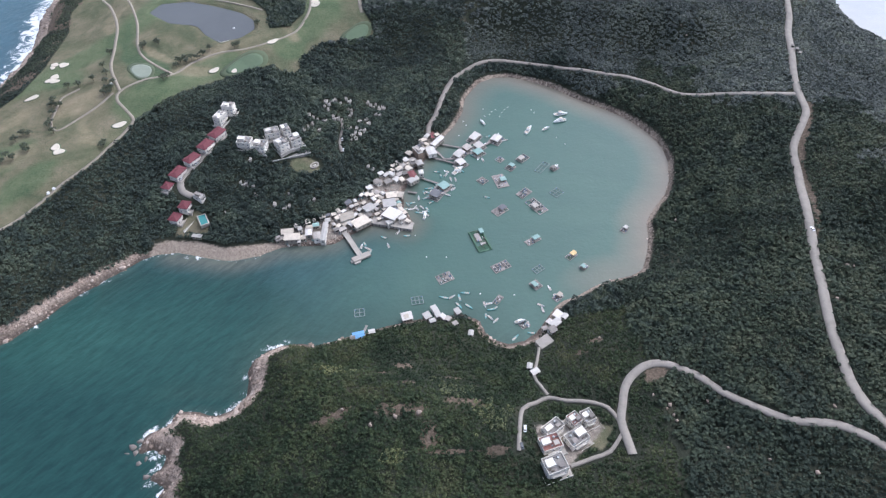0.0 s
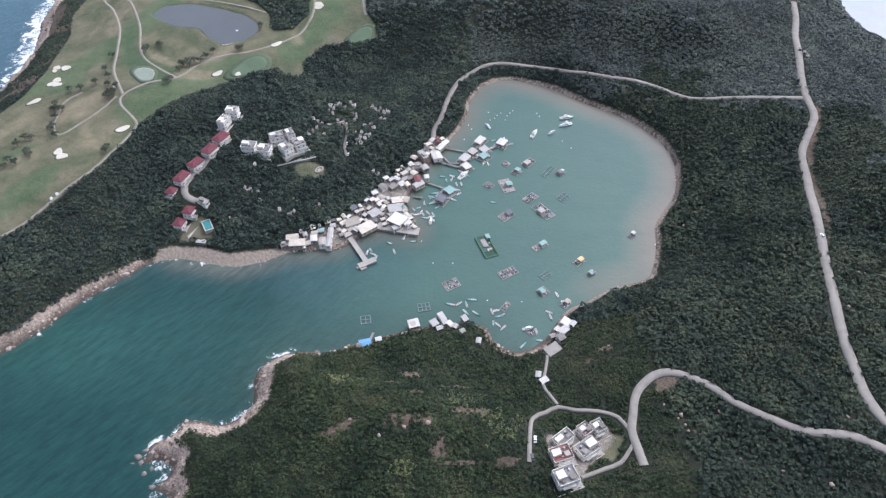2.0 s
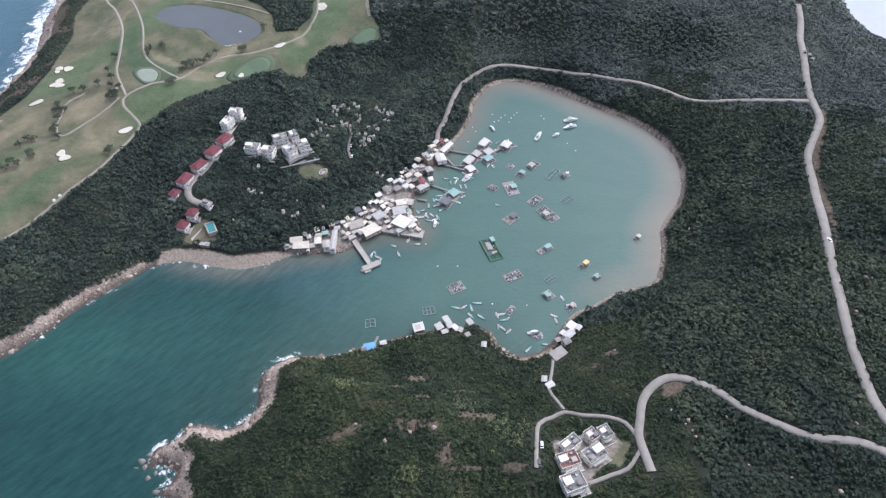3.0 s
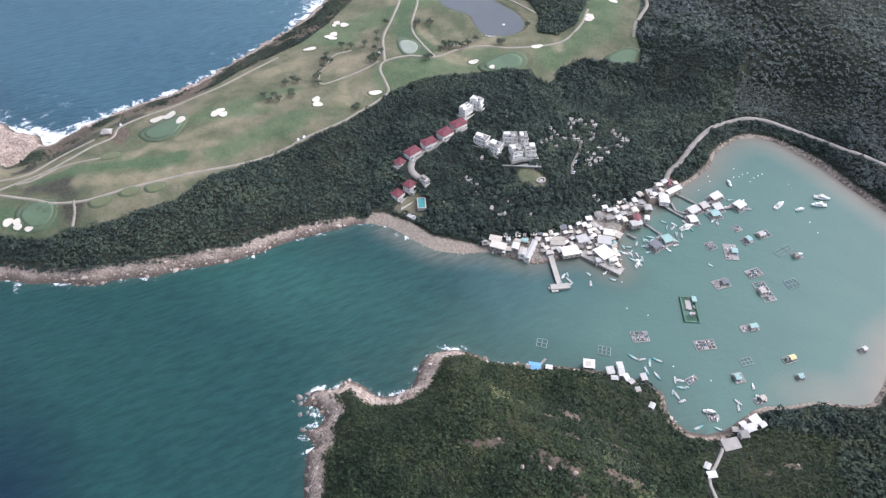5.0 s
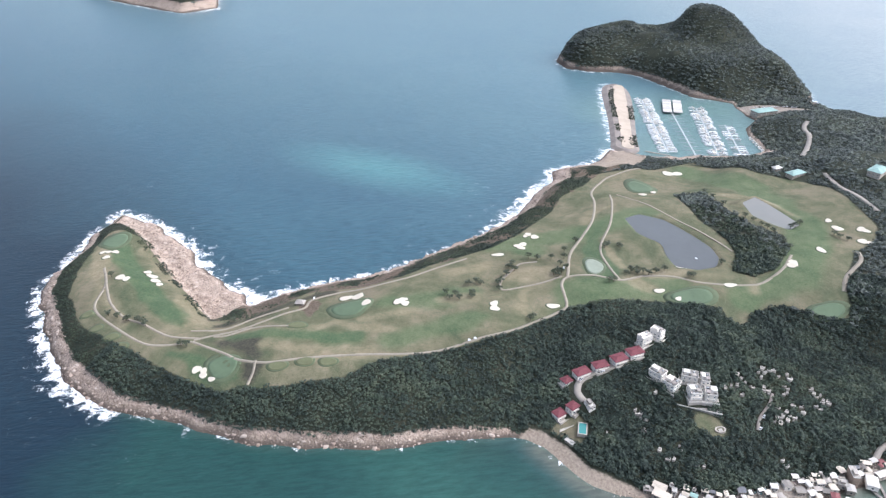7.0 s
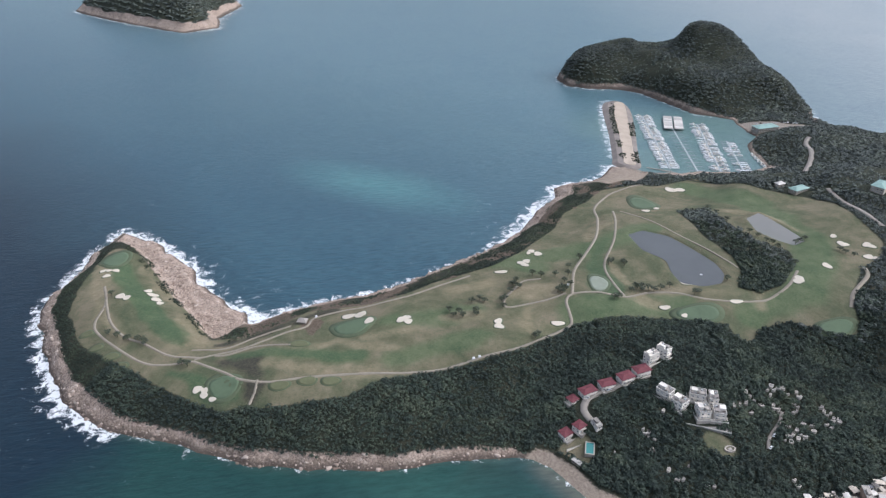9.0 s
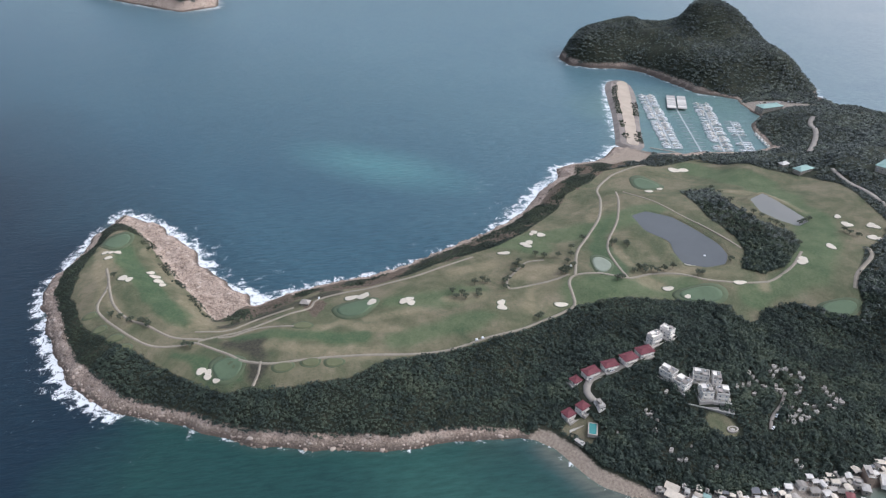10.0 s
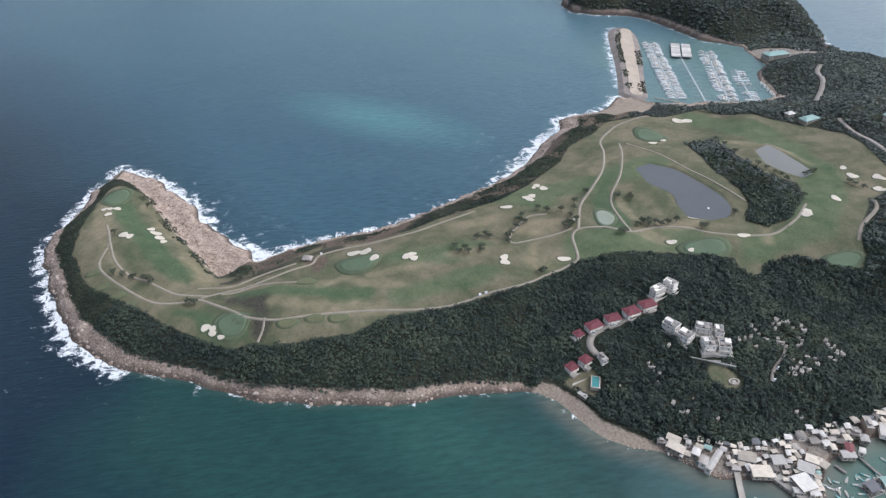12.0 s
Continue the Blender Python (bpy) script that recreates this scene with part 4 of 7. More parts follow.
def sea_plane():
    xs = np.concatenate([-5200 + np.arange(0, 4300, 60.0), np.arange(-900, 560, 6.0), 560 + np.arange(0, 4000, 80.0)])
    ys = np.concatenate([-1500 + np.arange(0, 1560, 60.0), np.arange(60, 1000, 6.0), np.arange(1000, 1700, 12.0), 1700 + np.arange(0, 4300, 60.0)])
    gx, gy = np.meshgrid(xs, ys)
    x, y = gx.ravel(), gy.ravel()
    d = -shore(x, y)
    off = np.where(x < -1700, np.minimum(d, -to_line(x, y, ISLET, True)), d)
    near_dark, mid, green, bay, mud = (np.array(c) for c in ((0.007, 0.021, 0.034), (0.038, 0.088, 0.116), (0.015, 0.052, 0.047), (0.06, 0.12, 0.097), (0.215, 0.168, 0.13)))

    def blend(a, b, f):
        return a + (b - a) * np.clip(f, 0, 1)[:, None]

    # sea's own blues, but near darkening and far haze are put into the tint
    t = blend(np.tile(near_dark, (len(x), 1)), mid, (y + 0.12 * x - 130) / 240 + 0.35 * fractal(x, y, 300, 41))
    # paler with distance: haze and sky reflection put into the water colour
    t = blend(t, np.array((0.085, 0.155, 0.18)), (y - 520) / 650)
    channel = 1 - np.hypot((x + 255) / 300, (y - 235) / 195)
    t = blend(t, green, channel * 2.4 + 0.7 * fractal(x, y, 110, 42))
    shoal = 1 - np.hypot((x + 235 + 0.4 * (y - 290)) / 150, (y - 290) / 62)
    t = blend(t, np.array((0.027, 0.082, 0.068)), shoal * 0.9 + 0.4 * fractal(x, y, 70, 44))
    plume = 1 - np.hypot((x + 700) / 190, (y - 680 - 0.15 * (x + 700)) / 75)
    t = blend(t, np.array((0.085, 0.2, 0.205)), plume * 0.9)
    inner = 1 - np.hypot((x - 70) / 190, (y - 440) / 230) ** 2
    t = blend(t, bay, (x + 150) / 130 * (y > 255) * (y < 760) * (x < 300) * np.clip((y - 255) / 30, 0, 1))
    t = blend(t, bay * 0.55, np.where((x > -260) & (x < 60) & (y > 240) & (y < 420), 0.55 - d / 60, 0))
    bayside = to_line(x, y, SHORE_BAY[3:])
    t = blend(t, mud, (0.85 - bayside / 36) * (d < 80) * np.clip((x - 20) / 60, 0.35, 1) * np.clip((y - 310) / 60, 0.3, 1))
    town = np.minimum(to_line(x, y, SHORE_VILLAGE[:20]), to_line(x, y, SHORE_BAY[20:]))
    t = blend(t, np.array((0.145, 0.13, 0.1)), (0.8 - town / 24))
    t = blend(t, np.array((0.06, 0.1, 0.085)), np.where(x < -60, 0.5 - off / 16, 0))
    marina = to_line(x, y, [(-520, 1150), (-420, 1230), (-350, 1130), (-400, 1040)])
    t = blend(t, np.array((0.115, 0.19, 0.178)), 1.3 - marina / 110)
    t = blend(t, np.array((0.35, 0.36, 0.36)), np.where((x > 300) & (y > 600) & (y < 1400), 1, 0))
    # whitish far water on the right: haze put into the tint
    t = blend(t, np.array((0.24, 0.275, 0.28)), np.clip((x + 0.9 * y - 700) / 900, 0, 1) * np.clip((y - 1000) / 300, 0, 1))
    exposed = to_line(x, y, OPEN_SHORE)
    part_way = to_line(x, y, SHORE_SLOPE[:12] + SHORE_VILLAGE[-9:])
    head = to_line(x, y, SHORE_HEADLAND[:20])
    outer = np.minimum(to_line(x, y, SHORE_MARINA[13:] + SHORE_FAR[:6]), to_line(x, y, MOLE[:5]))
    gust = 0.28 * fractal(x, y, 120, 43)
    surf = np.maximum.reduce([np.maximum(0.9 + gust - exposed / 27, np.where(exposed < 90, 0.07 + 0.5 * gust, 0)), 0.52 + gust - part_way / 14, 0.6 + gust - head / 12, 0.66 + gust - outer / 22,
                              0.66 + gust - np.where(x < -1700, off, 1e4) / 30, 0.6 - to_line(x, y, SHORE_VILLAGE[15:22]) / 8])
    surf = np.maximum(surf, 0.75 - np.hypot(x + 458, y - 640) / 16)
    n, m = len(xs), len(ys)
    i, j = np.meshgrid(np.arange(n - 1), np.arange(m - 1))
    a = (j * n + i).ravel()
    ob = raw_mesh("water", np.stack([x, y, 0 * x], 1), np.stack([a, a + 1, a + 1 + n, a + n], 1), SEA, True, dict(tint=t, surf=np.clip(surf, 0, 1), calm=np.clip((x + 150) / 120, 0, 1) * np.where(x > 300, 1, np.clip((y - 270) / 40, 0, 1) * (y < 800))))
    tagged(ob, "teal and blue sea with surf along the rocks", "sea", kind="structure")


sea_plane()


def ribbon(name, line, level, width, material, lift=0.18):
    """A strip of road with kerb-high sides, laid along a line."""
    way = np.gradient(line, axis=0)
    side = np.stack([-way[:, 1], way[:, 0]], 1) / np.linalg.norm(way, axis=1)[:, None]
    span = width * (1 + 0.07 * fractal(line[:, 0], line[:, 1], 30, 51))[:, None] / 2
    rows = []
    for off, drop in ((-1, -1.6), (-1, 0), (0, 0.05), (1, 0), (1, -1.6)):
        p = line + side * span * off
        rows.append(np.column_stack([p, level + lift + drop]))
    verts = np.stack(rows, 1).reshape(-1, 3)
    faces = [(k * 5 + c, k * 5 + c + 1, k * 5 + c + 6, k * 5 + c + 5) for k in range(len(line) - 1) for c in range(4)]
    return raw_mesh(name, verts, faces, material)


for name, line, level, width in WAYS:
    golf_path = name.startswith("cart")
    ob = ribbon(name, line, level, width, PATH_GREY if golf_path else ROAD, 0.55 if golf_path and width < 2.2 else 0.22 if golf_path else 0.85)
    tagged(ob, "narrow concrete cart path across the turf" if golf_path else "pale concrete road winding along the hillside", "path" if golf_path else "road", kind="structure")


def outline_patch(name, outline, z, material, dish=0.0):
    """A flat or slightly dished sheet inside a rounded outline."""
    rim = smooth_line(outline, 3.0, True)
    middle = rim.mean(0)
    rings = []
    for s, down in ((1.0, 0.0), (0.85, 0.6), (0.5, 0.9)):
        p = middle + (rim - middle) * s
        rings.append(np.column_stack([p, np.full(len(p), z - dish * down)]))
    n = len(rim)
    verts = np.vstack(rings + [[[*middle, z - dish]]])
    faces = [(r * n + k, r * n + (k + 1) % n, (r + 1) * n + (k + 1) % n) for r in range(2) for k in range(n)]
    faces += [(r * n + k, (r + 1) * n + (k + 1) % n, (r + 1) * n + k) for r in range(2) for k in range(n)]
    faces += [(2 * n + k, 2 * n + (k + 1) % n, 3 * n) for k in range(n)]
    return raw_mesh(name, verts, faces, material, True)


tagged(outline_patch("water_pond", POND, 40.6, POND_WATER), "still grey golf pond", "pond", kind="structure")
tagged(outline_patch("water_pond_small", POND_SMALL, 43.1, POND_SILT), "small pale golf pond", "pond", kind="structure")


# ---- golf course ----
def draped_blob(name, x, y, a, b, turn, material, lift, lobes, seed, dish=0.0):
    rng = np.random.default_rng(seed)
    n = 28
    ang = np.linspace(0, 2 * np.pi, n, endpoint=False)
    wob = 1 + lobes * np.cos(ang * 2 + rng.uniform(0, 6)) + lobes * 0.8 * np.cos(ang * 3 + rng.uniform(0, 6))
    c, s = np.cos(turn), np.sin(turn)
    rows = []
    for k, f in enumerate((1.0, 0.8, 0.45)):
        u, v = a * wob * f * np.cos(ang), b * wob * f * np.sin(ang)
        px, py = x + u * c - v * s, y + u * s + v * c
        rows.append(np.column_stack([px, py, on_ground(px, py) + lift - dish * (0, 0.7, 1.0)[k]]))
    rows.append(np.array([[x, y, float(on_ground(x, y)) + lift - dish]]))
    skirt = rows[0] - (0, 0, 0.8)
    verts = np.vstack([*rows, skirt])
    base = 3 * n + 1
    faces = []
    for k in range(n):
        q = (k + 1) % n
        for r in range(2):
            faces += [(r * n + k, r * n + q, (r + 1) * n + q), (r * n + k, (r + 1) * n + q, (r + 1) * n + k)]
        faces += [(2 * n + k, 2 * n + q, 3 * n), (base + k, base + q, q), (base + k, q, k)]
    return raw_mesh(name, verts, faces, material, True)


YAW = radians(40)
for k, (x, y, a, b) in enumerate(GREENS):
    green = draped_blob("putting_green", x, y, a, b, YAW, PALE_GREEN if k == 3 else GREEN_TURF, 0.25, 0.08, 60 + k)
    collar = draped_blob("collar", x, y, a * 1.3, b * 1.35, YAW, COLLAR_TURF, 0.12, 0.1, 60 + k)
    collar.parent = green
    tagged(green, "smooth mown putting green among rougher turf", "putting green", "greens of the golf course")
for k, (x, y, a, b) in enumerate(TEES):
    tee = draped_blob("tee", x, y, a, b, YAW, TEE_TURF, 0.45, 0.05, 120 + k)
    draped_blob("rough_bank", x, y, a + 1.6, b + 1.4, YAW, COLLAR_TURF, 0.12, 0.06, 120 + k).parent = tee
    tagged(tee, "low mown tee with a rough bank", "tee", "tees of the golf course")
for k, (x, y, a, b) in enumerate(BUNKERS_POINT + BUNKERS_MIDDLE + BUNKERS_NORTH):
    b = min(b * 0.95, a * 1.35)
    bunker = draped_blob("sand_bunker", x, y, a, b, YAW, BUNKER_SAND, 0.5, 0.12, 160 + k, 0.15)
    draped_blob("grass_lip", x, y, a + 1.1, b + 1.1, YAW, COLLAR_TURF, 0.16, 0.12, 160 + k).parent = bunker
    tagged(bunker, "pale sand bunker with a lobed outline in the turf", "bunker", "bunkers of the golf course")


# ---- materials of the built things ----
WHITE_WALL = worn("white_render", (0.78, 0.73, 0.66), 0.8, 1.5, 0.24, 0, 0.18)
CREAM_WALL = worn("cream_render", (0.42, 0.37, 0.31), 0.8, 1.5, 0.3, 0, 0.35)
BROWN_WALL = worn("brown_tile_wall", (0.34, 0.25, 0.19), 0.75, 1.5, 0.25)
GREY_SLAB = worn("weathered_concrete", (0.4, 0.365, 0.325), 0.85, 1.2, 0.3)
ROOF_SLAB = worn("stained_roof_screed", (0.27, 0.25, 0.23), 0.85, 1.0, 0.4)
RED_TILE = worn("red_roof_tile", (0.145, 0.037, 0.045), 0.8, 2.5, 0.3)
TERRACOTTA = worn("terracotta_paving", (0.24, 0.105, 0.085), 0.8, 2.0, 0.25)
TIN_WHITE = worn("white_sheet_roof", (0.56, 0.525, 0.48), 0.6, 1.2, 0.24, 0, 0.28)
TIN_CREAM = worn("cream_sheet_roof", (0.55, 0.48, 0.39), 0.7, 1.0, 0.3, 0, 0.35)
TIN_GREY = worn("grey_sheet_roof", (0.33, 0.295, 0.26), 0.65, 1.0, 0.35, 0, 0.5)
TIN_DARK = worn("dark_felt_roof", (0.13, 0.13, 0.14), 0.7, 1.0, 0.3)
TIN_BLUE = worn("blue_sheet_roof", (0.14, 0.32, 0.55), 0.55, 1.0, 0.2)
TIN_TEAL = worn("teal_sheet_roof", (0.24, 0.36, 0.325), 0.6, 1.0, 0.22)
TIN_RUST = worn("rusty_red_roof", (0.19, 0.06, 0.06), 0.7, 1.0, 0.35)
TIN_YELLOW = worn("yellow_canvas_roof", (0.68, 0.5, 0.24), 0.7, 1.0, 0.2)
GLASS = worn("dark_window_glass", (0.05, 0.06, 0.07), 0.12, 0.8, 0.3)
TIMBER = worn("grey_raft_timber", (0.31, 0.275, 0.25), 0.85, 2.0, 0.35, 0, 0.25)
TIMBER_DARK = worn("wet_dark_timber", (0.14, 0.12, 0.1), 0.8, 2.0, 0.3)
NET_GREEN = worn("green_netting", (0.035, 0.085, 0.05), 0.9, 2.0, 0.4)
NET_BLACK = worn("dark_netting", (0.06, 0.07, 0.07), 0.9, 2.0, 0.4)
FLOAT_BLUE = worn("blue_plastic_drum", (0.06, 0.16, 0.34), 0.45, 1.0, 0.2)
HULL_WHITE = worn("white_gelcoat", (0.78, 0.78, 0.77), 0.3, 1.0, 0.06)
HULL_TEAL = worn("teal_boat_paint", (0.13, 0.36, 0.36), 0.5, 1.0, 0.2)
HULL_GREY = worn("grey_boat_paint", (0.4, 0.42, 0.42), 0.5, 1.0, 0.2)
DECK_TAN = worn("tan_boat_deck", (0.5, 0.44, 0.36), 0.7, 2.0, 0.15)
PIER_DECK = worn("pier_concrete", (0.37, 0.335, 0.29), 0.85, 1.0, 0.22)
POOL_WATER = worn("pool_water", (0.055, 0.22, 0.21), 0.08, 0.3, 0.08)
BARK = worn("tree_bark", (0.1, 0.08, 0.06), 0.9, 4.0, 0.3)
TYRE = worn("tyre_rubber", (0.02, 0.02, 0.022), 0.8, 4.0, 0.2)
CAR_WHITE = worn("white_car_paint", (0.75, 0.75, 0.76), 0.25, 1.0, 0.05)
CAR_DARK = worn("dark_car_paint", (0.06, 0.065, 0.075), 0.25, 1.0, 0.1)
BUOY_WHITE = worn("white_foam_buoy", (0.75, 0.75, 0.74), 0.6, 4.0, 0.08)
GOLF_LEAF = foliage("golf_tree_leaves", [(0.25, (0.02, 0.03, 0.014)), (0.45, (0.04, 0.055, 0.025)), (0.62, (0.07, 0.085, 0.035)), (0.8, (0.12, 0.12, 0.06))])
rng = np.random.default_rng(77)


# ---- building blocks ----
def box(bm, x0, y0, z0, x1, y1, z1):
    v = [bm.verts.new((x, y, z)) for z in (z0, z1) for x, y in ((x0, y0), (x1, y0), (x1, y1), (x0, y1))]
    for f in ((3, 2, 1, 0), (4, 5, 6, 7), (0, 1, 5, 4), (1, 2, 6, 5), (2, 3, 7, 6), (3, 0, 4, 7)):
        bm.faces.new([v[k] for k in f])


def solid(*boxes):
    bm = bmesh.new()
    for b in boxes:
        box(bm, *b)
    return bm


def rod(bm, a, b, ra, rb, sides=7):
    """A tapered round bar from a to b."""
    a, b = Vector(a), Vector(b)
    turn = (b - a).to_track_quat("Z", "Y")
    rings = [[bm.verts.new(p + turn @ Vector((r * math.cos(t), r * math.sin(t), 0))) for t in (6.2832 * k / sides for k in range(sides))] for p, r in ((a, ra), (b, rb))]
    for k in range(sides):
        bm.faces.new((rings[0][k], rings[0][(k + 1) % sides], rings[1][(k + 1) % sides], rings[1][k]))
    bm.faces.new(rings[0][::-1])
    bm.faces.new(rings[1])


def prism(bm, points, z0, z1):
    low, high = ([bm.verts.new((x, y, z)) for x, y in points] for z in (z0, z1))
    n = len(points)
    for k in range(n):
        bm.faces.new((low[k], low[(k + 1) % n], high[(k + 1) % n], high[k]))
    bm.faces.new(high)
    bm.faces.new(low[::-1])


def root(name, x, y, z, turn, label, category, group=""):
    ob = new(name)
    ob.matrix_world = pose(x, y, z, 0, 0, turn)
    return tagged(ob, label, category, group)


def shared(name, bm, material):
    me = bpy.data.meshes.new(name)
    bm.to_mesh(me)
    bm.free()
    me.materials.append(material)
    return me


def place(name, me, parent, m):
    ob = new(name, me)
    ob.parent = parent
    ob.matrix_local = m
    return ob


def leaf_shapes(count, leaves, seed, broad=1.55):
    """Bushy crowns of separate leaf sprays, about one metre in radius, standing on z = 0."""
    out = []
    dice = np.random.default_rng(seed)
    for k in range(count):
        way = dice.normal(size=(leaves, 3))
        way[:, 2] = np.abs(way[:, 2]) * 0.9 + 0.05
        way /= np.linalg.norm(way, axis=1)[:, None]
        lumps = dice.normal(size=(5, 3))
        lumps[:, 2] = np.abs(lumps[:, 2])
        lumps /= np.linalg.norm(lumps, axis=1)[:, None]
        bulge = np.max(np.exp(-((way[:, None] - lumps) ** 2).sum(2) * 2.2), 1)
        middle = way * (0.5 + 0.5 * bulge * dice.uniform(0.75, 1.0, leaves))[:, None]
        facing = way * 0.8 + (0, 0, 0.4) + dice.normal(size=(leaves, 3)) * 0.45
        facing /= np.linalg.norm(facing, axis=1)[:, None]
        one = np.cross(facing, dice.normal(size=(leaves, 3)))
        one /= np.linalg.norm(one, axis=1)[:, None]
        two = np.cross(facing, one)
        half = (dice.uniform(0.85, 1.35, leaves) * broad / math.sqrt(leaves))[:, None]
        v = np.stack([middle + one * half, middle + two * half * 0.8, middle - one * half * 0.9, middle - two * half], 1).reshape(-1, 3)
        v[:, 2] = np.maximum(v[:, 2], -0.15)
        out.append((v, np.arange(leaves * 4).reshape(-1, 4)))
    return out


def clump_shapes(count, rings, rough, seed):
    """Uneven crowns about one metre in radius, standing on z = 0."""
    out = []
    dice = np.random.default_rng(seed)
    for k in range(count):
        bm = bmesh.new()
        bmesh.ops.create_icosphere(bm, subdivisions=rings, radius=1)
        v = np.array([p.co for p in bm.verts])
        f = np.array([[c.index for c in q.verts] for q in bm.faces])
        bm.free()
        puffs = dice.normal(size=(9, 3))
        puffs /= np.linalg.norm(puffs, axis=1)[:, None]
        lump = np.max(np.exp(-((v[:, None] - puffs) ** 2).sum(2) * 2.6), 1)
        v = v * (0.62 + 0.5 * lump + rough * dice.uniform(-1, 1, len(v)))[:, None]
        v[:, 2] = np.maximum(v[:, 2], -0.45) * 0.85 + 0.4
        out.append((v, f))
    return out


# ---- houses ----
PANE_FRAME = shared("window", solid((-0.75, -0.09, -0.75, 0.75, 0.05, -0.62), (-0.75, -0.09, 0.62, 0.75, 0.05, 0.75), (-0.75, -0.09, -0.62, -0.62, 0.05, 0.62),
                                    (0.62, -0.09, -0.62, 0.75, 0.05, 0.62), (-0.04, -0.07, -0.62, 0.04, 0.05, 0.62)), HULL_WHITE)
PANE = shared("pane", solid((-0.62, -0.03, -0.62, 0.62, 0.02, 0.62)), GLASS)


def windows(house, w, d, base, storeys, step=3.2, faces=(0, 1, 2, 3)):
    for f in faces:
        length, out = (w, d / 2) if f % 2 == 0 else (d, w / 2)
        n = max(1, int(length / step))
        for s in range(storeys):
            for k in range(n):
                u = (k + 0.5) / n * length - length / 2
                m = pose(0, 0, 0, 0, 0, 90 * f) @ pose(u, -out - 0.02, base + 3 * s + 1.6)
                place("pane", PANE, place("window", PANE_FRAME, house, m), Matrix.Identity(4))


def wall_mesh(w, d, h, foot=3.0):
    """Walls with a plinth and a proud band at each floor."""
    b = [(-w / 2, -d / 2, -foot, w / 2, d / 2, h), (-w / 2 - 0.12, -d / 2 - 0.12, -foot, w / 2 + 0.12, d / 2 + 0.12, 0.35)]
    b += [(-w / 2 - 0.1, -d / 2 - 0.1, z - 0.18, w / 2 + 0.1, d / 2 + 0.1, z + 0.06) for z in np.arange(3, h - 0.5, 3)]
    return solid(*b)


def hip_roof(w, d, h, rise, eave=0.7):
    bm = bmesh.new()
    a, b, r = w / 2 + eave, d / 2 + eave, max(w - d, 0) / 2 + 0.3
    low = [bm.verts.new((x, y, h - 0.12)) for x, y in ((-a, -b), (a, -b), (a, b), (-a, b))]
    rim = [bm.verts.new((x, y, h + 0.14)) for x, y in ((-a, -b), (a, -b), (a, b), (-a, b))]
    top = [bm.verts.new((x, 0, h + rise)) for x in (-r, r)]
    for k in range(4):
        bm.faces.new((low[k], low[(k + 1) % 4], rim[(k + 1) % 4], rim[k]))
    bm.faces.new(low[::-1])
    for f in ((rim[0], rim[1], top[1], top[0]), (rim[1], rim[2], top[1]), (rim[2], rim[3], top[0], top[1]), (rim[3], rim[0], top[0])):
        bm.faces.new(f)
    rod(bm, (-r, 0, h + rise), (r, 0, h + rise), 0.14, 0.14, 5)
    return bm


def gable_roof(w, d, h, rise, eave=0.4, thick=0.14):
    """Two pitched sheets with battens, the ridge along x."""
    bm = bmesh.new()
    a, b = w / 2 + eave, d / 2 + eave
    rows = [(-b, h - rise * eave / b), (0, h + rise), (b, h - rise * eave / b)]
    top = [[bm.verts.new((x, y, z + thick)) for y, z in rows] for x in (-a, a)]
    low = [[bm.verts.new((x, y, z)) for y, z in rows] for x in (-a, a)]
    for k in range(2):
        bm.faces.new((top[0][k], top[1][k], top[1][k + 1], top[0][k + 1]))
        bm.faces.new((low[0][k + 1], low[1][k + 1], low[1][k], low[0][k]))
        for s in (0, 1):
            bm.faces.new((low[s][k], low[s][k + 1], top[s][k + 1], top[s][k]))
    for k in (0, 2):
        bm.faces.new((low[0][k], low[1][k], top[1][k], top[0][k]))
    return bm


def flat_roof(w, d, h, rail=1.1):
    a, b, t = w / 2 + 0.15, d / 2 + 0.15, 0.22
    return solid((-a, -b, h - 0.1, a, b, h + 0.12)), solid((-a, -b, h + 0.12, a, -b + t, h + rail), (-a, b - t, h + 0.12, a, b, h + rail),
                 (-a, -b + t, h + 0.12, -a + t, b - t, h + rail), (a - t, -b + t, h + 0.12, a, b - t, h + rail))


def villa(x, y, w, d, turn, k):
    h = 4.8 if w > 8 else 3.0
    z = float(on_ground(x, y)) - 0.3
    house = root("villa", x, y, z, turn, "white rendered villa with a red hipped roof among trees" if w > 7 else "low white outbuilding with a small red hipped roof", "house", "red-roofed villas")
    part("wall", wall_mesh(w, d, h, 5), WHITE_WALL, house)
    part("roof", hip_roof(w, d, h, 1.7), RED_TILE, house, "red tiled hipped roof")
    part("terrace", solid((-w / 2, -d / 2 - 3.2, -5, w / 2, -d / 2 - 0.13, 0.3), (-w / 2, -d / 2 - 3.2, 0.3, w / 2, -d / 2 - 3.0, 1.2)), GREY_SLAB, house)
    part("balcony", solid((-w * 0.3, -d / 2 - 1.5, 2.9, w * 0.3, -d / 2 - 0.14, 3.1), (-w * 0.3, -d / 2 - 1.5, 3.1, w * 0.3, -d / 2 - 1.4, 4.0)), WHITE_WALL, house) if h > 4 else None
    windows(house, w, d, -0.3, 2 if h > 4 else 1)


